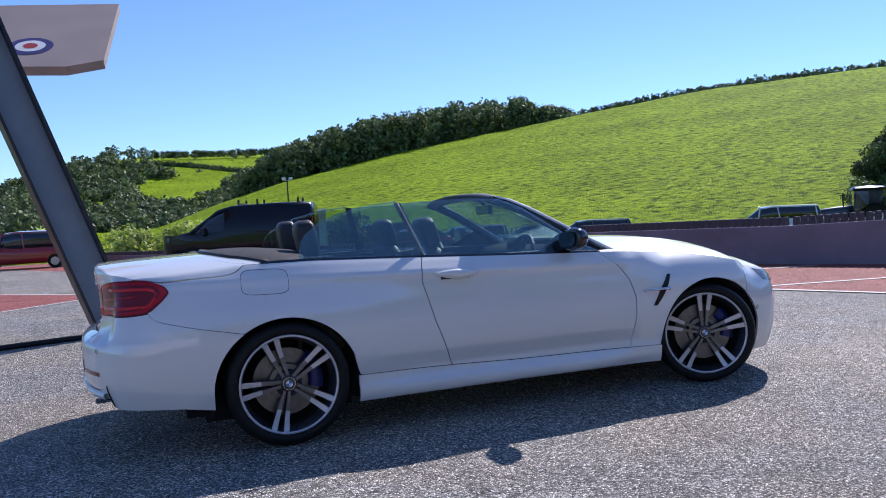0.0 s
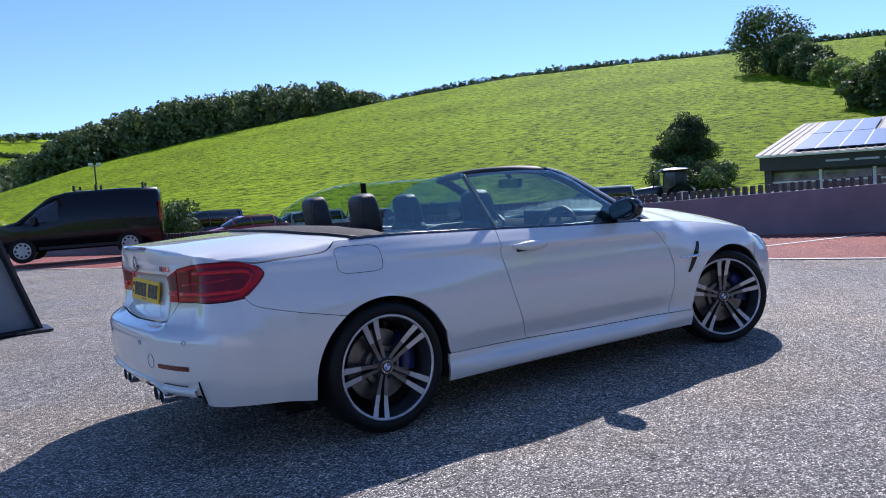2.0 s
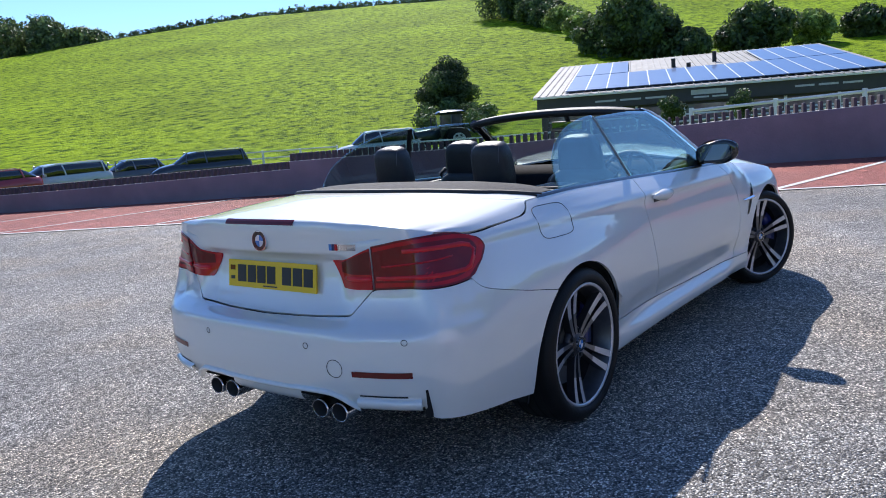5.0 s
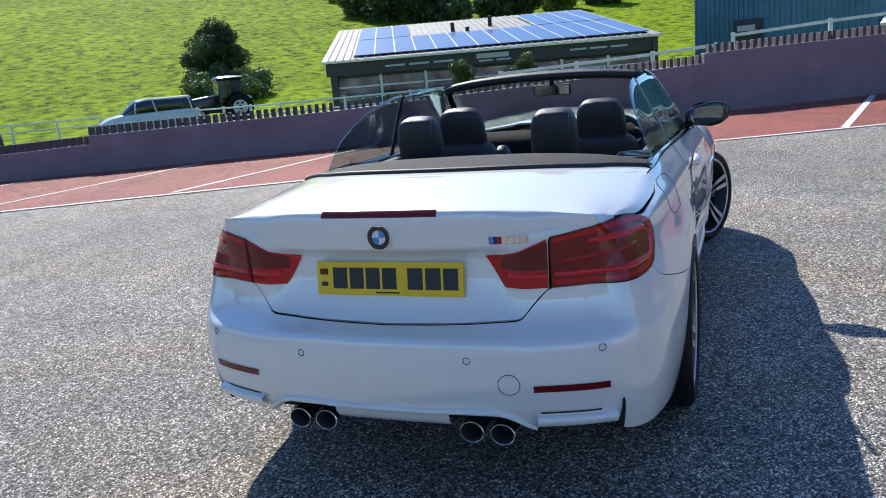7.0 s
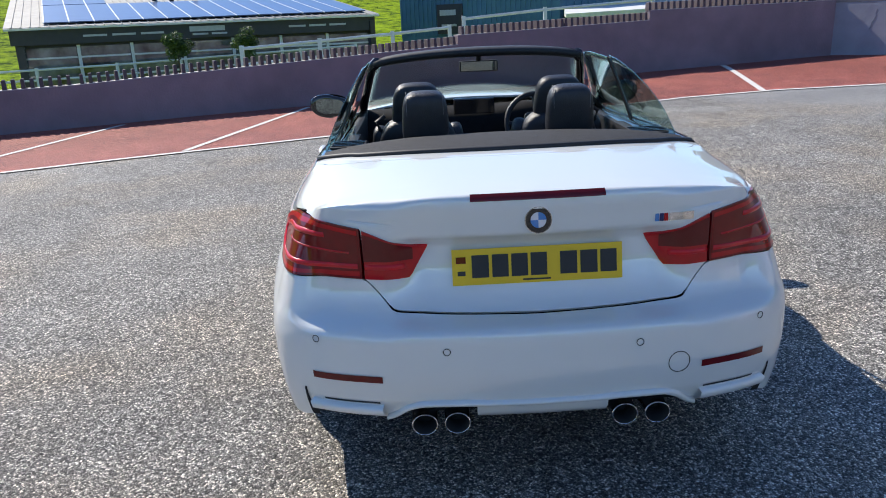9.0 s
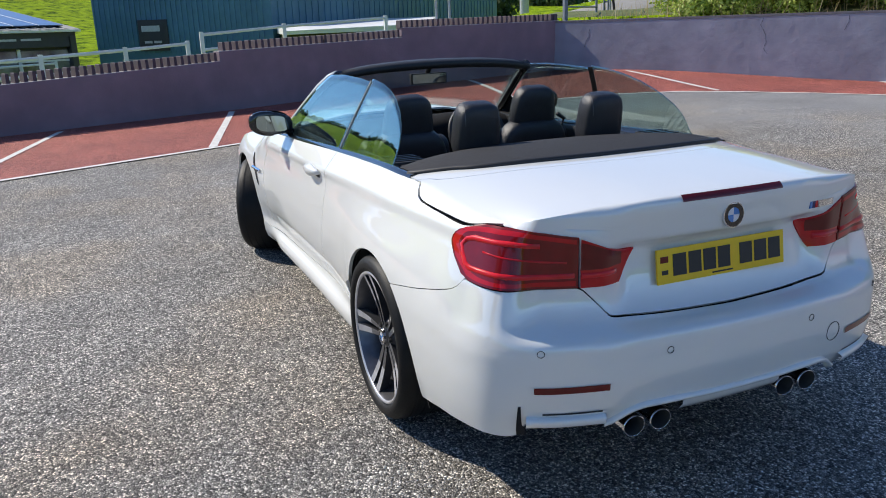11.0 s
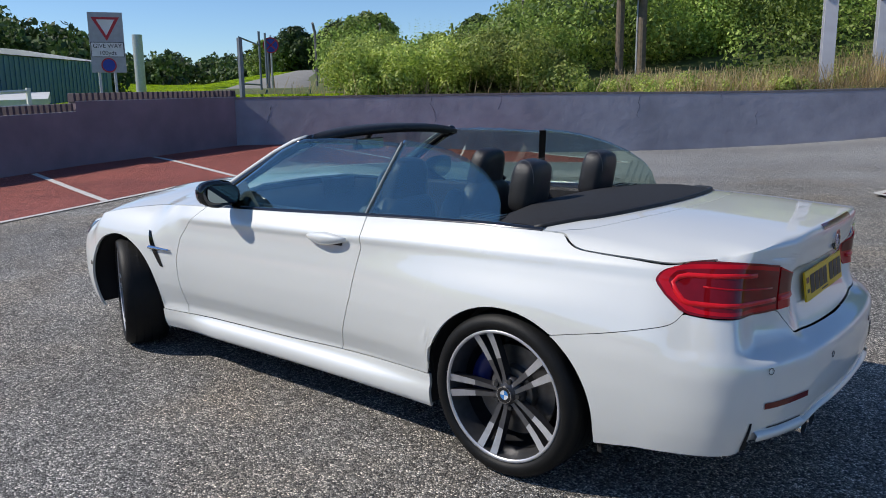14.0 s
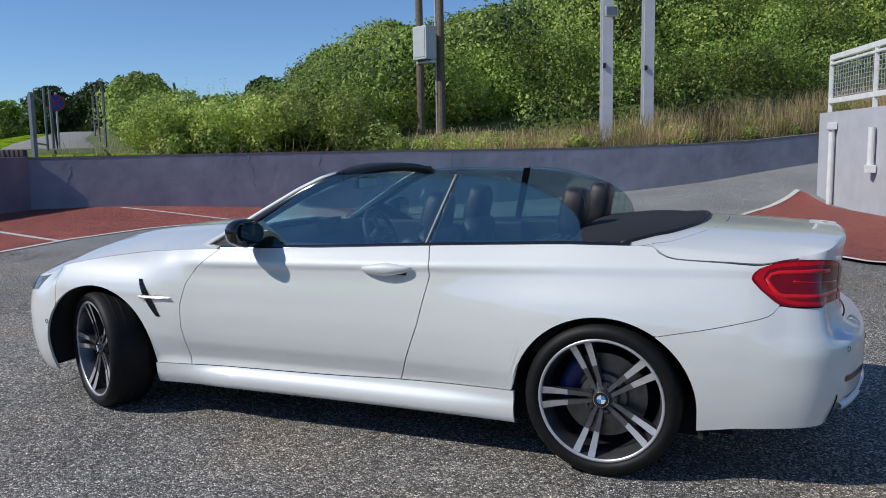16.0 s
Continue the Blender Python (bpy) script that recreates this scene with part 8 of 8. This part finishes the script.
M_WING = mat("faded_wing_paint", (0.36, 0.28, 0.25), (0.30, 0.24, 0.215), rough=0.7, scale=2, coarse=0.1, cscale=1.0)
wf = quad_frame((-2.0, 14.9, 4.82), (-0.72, 0.03, -0.32 + 0.28), (0.12, 3.0, 2.05))
ring = [(-0.78, 0.28), (0.0, 0.0), (1.1, 0.12), (9.0, 0.9), (9.0, 4.2), (-1.05, 4.0)]
bm = bmesh.new()
lo = [bm.verts.new(wf(u, v, 0.0)) for u, v in ring]
hi = [bm.verts.new(wf(u, v, -0.22)) for u, v in ring]
bm.faces.new(lo)
bm.faces.new(hi[::-1])
for i in range(len(ring)):
    bm.faces.new((lo[i], lo[(i + 1) % len(ring)], hi[(i + 1) % len(ring)], hi[i]))
bmesh.ops.recalc_face_normals(bm, faces=bm.faces)
part("wing_panel", bm, M_WING, wing)
M_RDBLUE = mat("roundel_navy", (0.03, 0.03, 0.16), rough=0.6)
M_RDRED = mat("roundel_red", (0.42, 0.03, 0.03), rough=0.6)
for k, (r, mt) in enumerate(((0.50, M_RDBLUE), (0.33, M_WHITE), (0.16, M_RDRED))):
    bm = bmesh.new()
    for sgn in (1, -1):
        vs = [bm.verts.new(wf(0.85 + r * math.cos(t), 1.25 + r * math.sin(t), 0.006 + 0.004 * k if sgn > 0 else -0.23 - 0.004 * k)) for t in np.linspace(0, 2 * math.pi, 32, endpoint=False)]
        bm.faces.new(vs)
    part("roundel_disc", bm, mt, wing)
for x, y, h in ((-7.5, 15.5, 5.8), (-5.6, 18.5, 7.0)):
    part("wing_prop", tube((x, y, -0.1), (x, y, h), 0.12), M_DARKSTEEL, wing)
cable = thing("ground_cable", "black rubber cable cover lying across the yard", "cable")
part("strip", pipe([(-0.95, 4.95, 0.015), (-2.2, 4.45, 0.02), (-4.5, 3.9, 0.02)], 0.035, 8), M_RUBBER, cable)

# ---- signs, gate and posts above the corner ----
M_SIGNGREY = mat("sign_back_grey", (0.42, 0.43, 0.45), rough=0.5, metal=0.2)
M_SIGNRED = mat("sign_red", (0.5, 0.02, 0.03), rough=0.4)
M_SIGNBLUE = mat("sign_blue", (0.02, 0.05, 0.36), rough=0.4)
M_BLACK = mat("sign_black", (0.02, 0.02, 0.02), rough=0.5)


def text_mesh(body, size):
    cu = bpy.data.curves.new("lettering", 'FONT')
    cu.body, cu.size, cu.align_x, cu.align_y, cu.extrude = body, size, 'CENTER', 'CENTER', 0.002
    tmp = bpy.data.objects.new("lettering", cu)
    scene.collection.objects.link(tmp)
    bpy.context.view_layer.update()
    me = bpy.data.meshes.new_from_object(tmp.evaluated_get(bpy.context.evaluated_depsgraph_get()))
    bpy.data.objects.remove(tmp)
    return me


def flat_disc(r0, r1, y, seg=32):
    """Ring in the x-z plane, facing -y."""
    bm = bmesh.new()
    prev = None
    for k in range(seg + 1):
        a = 2 * math.pi * k / seg
        cur = [bm.verts.new((rr * math.cos(a), yy, rr * math.sin(a))) for rr, yy in ((r0, y), (r1, y), (r1, y + 0.004), (r0, y + 0.004))]
        if prev:
            for j in range(4):
                bm.faces.new((prev[j], prev[(j + 1) % 4], cur[(j + 1) % 4], cur[j]))
        prev = cur
    bmesh.ops.recalc_face_normals(bm, faces=bm.faces)
    return bm


def shift(bm, x, y, z):
    bmesh.ops.translate(bm, verts=bm.verts, vec=(x, y, z))
    return bm


sx, sy = 16.6, -6.7
face = math.degrees(math.atan2(3.5 - sy, -1.5 - sx)) + 90
sgn = thing("give_way_sign", "grey give-way warning board on two steel posts", "road sign", (sx, sy, 0.2), face)
part("board", box(0, 0, 2.52, 0.76, 0.03, 1.38, 0.006), M_SIGNGREY, sgn)
tri = bmesh.new()
o_, i_ = [(-0.31, 3.10), (0.31, 3.10), (0.0, 2.56)], [(-0.20, 3.045), (0.20, 3.045), (0.0, 2.68)]
vo = [tri.verts.new((x, -0.019, z)) for x, z in o_]
vi = [tri.verts.new((x, -0.019, z)) for x, z in i_]
for k in range(3):
    tri.faces.new((vo[k], vo[(k + 1) % 3], vi[(k + 1) % 3], vi[k]))
part("red_triangle", tri, M_SIGNRED, sgn)
tri = bmesh.new()
tri.faces.new([tri.verts.new((x, -0.018, z)) for x, z in i_])
part("white_triangle", tri, M_WHITE, sgn)
pb_ = part("distance_plate", box(0, -0.022, 2.36, 0.72, 0.012, 0.34, 0.004), M_WHITE, sgn)
for nm, (bx, bz, bw, bh) in (("edge", (0, 2.525, 0.72, 0.012)), ("edge", (0, 2.195, 0.72, 0.012)), ("edge", (-0.355, 2.36, 0.012, 0.34)), ("edge", (0.355, 2.36, 0.012, 0.34))):
    part("plate_edge", box(bx, -0.030, bz, bw, 0.006, bh), M_BLACK, pb_)
for body, z, s_ in (("GIVE WAY", 2.44, 0.135), ("100yds", 2.28, 0.135)):
    me = text_mesh(body, s_)
    me.materials.append(M_BLACK)
    t_ = new("lettering", me)
    t_.parent = pb_
    t_.matrix_basis = Matrix.Translation((0, -0.030, z)) @ Matrix.Rotation(radians(90), 4, 'X')
part("blue_disc", shift(flat_disc(0.0, 0.17, -0.02), 0, 0, 2.0), M_SIGNBLUE, sgn)
part("red_ring", shift(flat_disc(0.14, 0.17, -0.024), 0, 0, 2.0), M_SIGNRED, sgn)
for x in (-0.22, 0.12):
    part("post", tube((x, 0.04, -1.5), (x, 0.04, 3.1), 0.035), M_GALV, sgn)

M_GATE = mat("grey_painted_tube", (0.20, 0.22, 0.26), (0.16, 0.18, 0.21), rough=0.5, metal=0.2, scale=8)
corner_post = thing("steel_post", "dark grey square steel gate post at the wall corner", "post", (15.15, -9.4, 1.2))
part("shaft", box(0, 0, 0.8, 0.10, 0.10, 1.75, 0.01), M_GATE, corner_post)
gate = thing("field_gate", "tall narrow tubular steel gate frame by the track", "gate")
for a, b in (((17.85, -12.15, 1.0), (17.85, -12.15, 3.3)), ((18.25, -12.7, 1.0), (18.25, -12.7, 3.3)), ((18.9, -13.3, 1.0), (18.9, -13.3, 3.2))):
    part("post", tube(a, b, 0.034), M_GATE, gate)
for z in (1.75, 2.9):
    part("bar", tube((15.3, -9.5, z), (17.85, -12.15, z), 0.022), M_GATE, gate)
part("brace", tube((18.9, -13.3, 3.0), (19.35, -13.9, 1.3), 0.04), M_DARKSTEEL, gate)
part("bar", tube((18.25, -12.7, 1.9), (18.9, -13.3, 1.9), 0.022), M_GATE, gate)
bs = thing("no_stopping_sign", "round blue sign with a red rim and cross", "road sign", (18.3, -12.95, 2.95), math.degrees(math.atan2(3.5 + 12.95, -1.5 - 18.3)) + 90)
part("disc", flat_disc(0.0, 0.24, -0.02), M_SIGNBLUE, bs)
part("rim", flat_disc(0.205, 0.24, -0.025), M_SIGNRED, bs)
for a in (45, -45):
    bm = box(0, -0.024, 0, 0.44, 0.004, 0.035)
    bmesh.ops.rotate(bm, verts=bm.verts, matrix=Matrix.Rotation(radians(a), 3, 'Y'), cent=(0, 0, 0))
    part("cross_bar", bm, M_SIGNRED, bs)
part("bracket_post", tube((0, 0.03, -1.9), (0, 0.03, 0.3), 0.03), M_GALV, bs)

wire = thing("wire_fence", "leaning concrete fence posts with wire netting along the track", "fence")
wp = [(19.2, -15.6), (22.5, -18.6), (26.0, -21.8), (18.0, -17.6), (16.4, -19.6), (14.6, -21.4)]
for x, y in wp:
    z = land_z(x, y) if (Vector((x, y)) - W2_A).dot(W2_N) < -1.2 else 1.3
    part("post", pipe([(x, y, z - 0.3), (x, y, z + 1.9), (x - 0.12, y + 0.2, z + 2.2)], 0.045, 6), M_CAP, wire)
for (x0, y0), (x1, y1) in zip(wp[:2], wp[1:3]):
    for k in range(7):
        z0, z1 = land_z(x0, y0) + 0.3 * k + 0.1, land_z(x1, y1) + 0.3 * k + 0.1
        part("wire", tube((x0, y0, z0), (x1, y1, z1), 0.006, 0.006, 4), M_GALV, wire)
tv, tf = [], []
for k in range(61):
    f = k / 60 * (len(ROAD) - 1)
    a = min(int(f), len(ROAD) - 2)
    p, q = Vector(ROAD[a]), Vector(ROAD[a + 1])
    c, t_ = p.lerp(q, f - a), (q - p).xy.normalized()
    for off, dz in ((-1.9, -0.30), (-1.3, -0.02), (-0.5, 0.02), (0.5, 0.02), (1.3, -0.02), (1.9, -0.30)):
        tv.append((c.x - t_.y * off, c.y + t_.x * off, c.z + dz))
    if k:
        tf += [((k - 1) * 6 + j, (k - 1) * 6 + j + 1, k * 6 + j + 1, k * 6 + j) for j in range(5)]
track = from_arrays("ground_track", tv, tf, mat("pale_track", (0.30, 0.285, 0.26), (0.22, 0.21, 0.185), rough=0.9, scale=3, bump=0.3), smooth=True)
tagged(track, "pale gravel track climbing away from the corner", "track", kind="structure")

# ---- poles with the cabinet ----
M_POLE = mat("weathered_timber_pole", (0.20, 0.155, 0.11), (0.12, 0.095, 0.07), rough=0.9, scale=10, bump=0.5, bscale=40)
pole_a = thing("utility_pole", "weathered timber utility pole tied to its neighbour", "pole", (9.59, -19.02, 1.3))
part("shaft", tube((0, 0, -0.5), (0, 0, 8.5), 0.13, 0.10, 12), M_POLE, pole_a)
pole_b = thing("utility_pole", "second timber utility pole with a stay wire", "pole", (8.99, -19.27, 1.3))
part("shaft", tube((0, 0, -0.5), (0, 0, 8.5), 0.13, 0.10, 12), M_POLE, pole_b)
part("conduit", tube((0.14, 0.06, 0), (0.14, 0.06, 6), 0.03), M_GALV, pole_b)
cab_ = thing("pole_cabinet", "pale grey transformer cabinet fixed to the poles", "electrical box", (9.34, -18.82, 5.0), -25)
M_CABINET = mat("cabinet_grey", (0.52, 0.54, 0.55), (0.45, 0.47, 0.48), rough=0.5, scale=4)
part("case", box(0, 0, -0.30, 0.62, 0.42, 1.0, 0.03), M_CABINET, cab_)
part("door", box(0, 0.215, -0.30, 0.50, 0.02, 0.86, 0.008), M_CABINET, cab_)
part("bracket", box(0, -0.05, -0.88, 0.70, 0.20, 0.08, 0.01), M_GALV, cab_)

# ---- tall white posts behind the wall ----
M_WHITEPOST = mat("pale_painted_steel", (0.60, 0.60, 0.64), (0.52, 0.52, 0.56), rough=0.5, scale=3)
for x, y, rz in ((3.74, -18.82, 25), (2.79, -20.17, 25)):
    tp = thing("steel_stanchion", "tall pale grey steel stanchion behind the wall", "post", (x, y, 1.0), rz, group="pale steel stanchions")
    part("web", box(0, 0, 3.6, 0.03, 0.26, 8.0), M_WHITEPOST, tp)
    for k in (-1, 1):
        part("flange", box(0, k * 0.14, 3.6, 0.30, 0.025, 8.0, 0.004), M_WHITEPOST, tp)
    part("cable_box", box(0.1, 0.17, 2.7, 0.08, 0.06, 0.14, 0.01), M_BLACKTRIM, tp)
fl = thing("floodlight", "small floodlight clamped to the steel stanchion", "lamp", (3.56, -18.52, 5.15), 25)
part("case", box(0, 0, 0, 0.34, 0.14, 0.28, 0.02), M_GALV, fl)
part("glass", box(0, 0.075, 0, 0.28, 0.01, 0.22), M_HEAD, fl)
part("bracket", box(0.0, -0.12, -0.05, 0.06, 0.2, 0.06), M_GALV, fl)

# ---- grey building with the mesh rail ----
gb = thing("grey_building", "pale grey rendered building corner with white downpipes", "building")
ga, gb2 = Vector((-1.68, -16.73)), Vector((-3.07, -11.93))
gd = (gb2 - ga).normalized()
gn = Vector((-gd.y, gd.x))
part("wall", slab([tuple(ga), tuple(gb2 + gd * 6), tuple(gb2 + gd * 6 + gn * 8), tuple(ga + gn * 8)], -0.3, 2.12), M_GREYWALL, gb)
for along, z0, z1 in ((1.05, 0.05, 1.78), (3.15, 0.92, 1.72)):
    q = ga + gd * along - gn * 0.09
    dp = part("downpipe", tube((q.x, q.y, z0), (q.x, q.y, z1), 0.065, 0.065, 12), M_WHITE, gb)
    part("hopper", box(q.x, q.y, z1 + 0.02 if z0 < 0.5 else z0 - 0.02, 0.2, 0.2, 0.16, 0.02), M_WHITE, dp)
mr_ = thing("mesh_railing", "white tubular railing filled with wire mesh on the wall top", "railing")
r0, r1 = ga + gd * 0.35 + gn * 0.1, gb2 + gd * 5 + gn * 0.1
for z in (2.38, 3.36):
    part("rail", box(0, 0, 0, 0.1, (r1 - r0).length, 0.11, 0.01), M_WHITE, mr_).matrix_basis = Matrix.Translation(((r0.x + r1.x) / 2, (r0.y + r1.y) / 2, z)) @ Matrix.Rotation(math.atan2(gd.y, gd.x) - math.pi / 2, 4, 'Z')
part("lower_rail", box(0, 0, 0, 0.1, (r1 - r0).length, 0.05, 0.01), M_WHITE, mr_).matrix_basis = Matrix.Translation(((r0.x + r1.x) / 2, (r0.y + r1.y) / 2, 3.22)) @ Matrix.Rotation(math.atan2(gd.y, gd.x) - math.pi / 2, 4, 'Z')
for k in range(5):
    q = r0 + (r1 - r0) * k / 4
    part("post", box(q.x, q.y, 2.75, 0.09, 0.09, 1.28, 0.01), M_WHITE, mr_)
for k in range(70):
    q = r0 + (r1 - r0) * k / 69
    part("mesh_wire", tube((q.x, q.y, 2.42), (q.x, q.y, 3.20), 0.006, 0.006, 4), M_GALV, mr_)
for k in range(8):
    z = 2.47 + 0.095 * k
    part("mesh_wire", tube((r0.x, r0.y, z), (r1.x, r1.y, z), 0.006, 0.006, 4), M_GALV, mr_)

# low bushes at the valley's edge past the far wall
spots = []
rngb = np.random.default_rng(77)
for k in range(26):
    az = 86.5 + 12 * rngb.random()
    x, y = polar(az, 52 + 8 * rngb.random())
    spots.append((x, y, -1.4, 2.2 + 1.2 * rngb.random(), 1.7))
woods("bushes_far_wall", spots, M_LEAFLIGHT, 2100, 420, 0.55, "bright bushes past the far end of the wall")
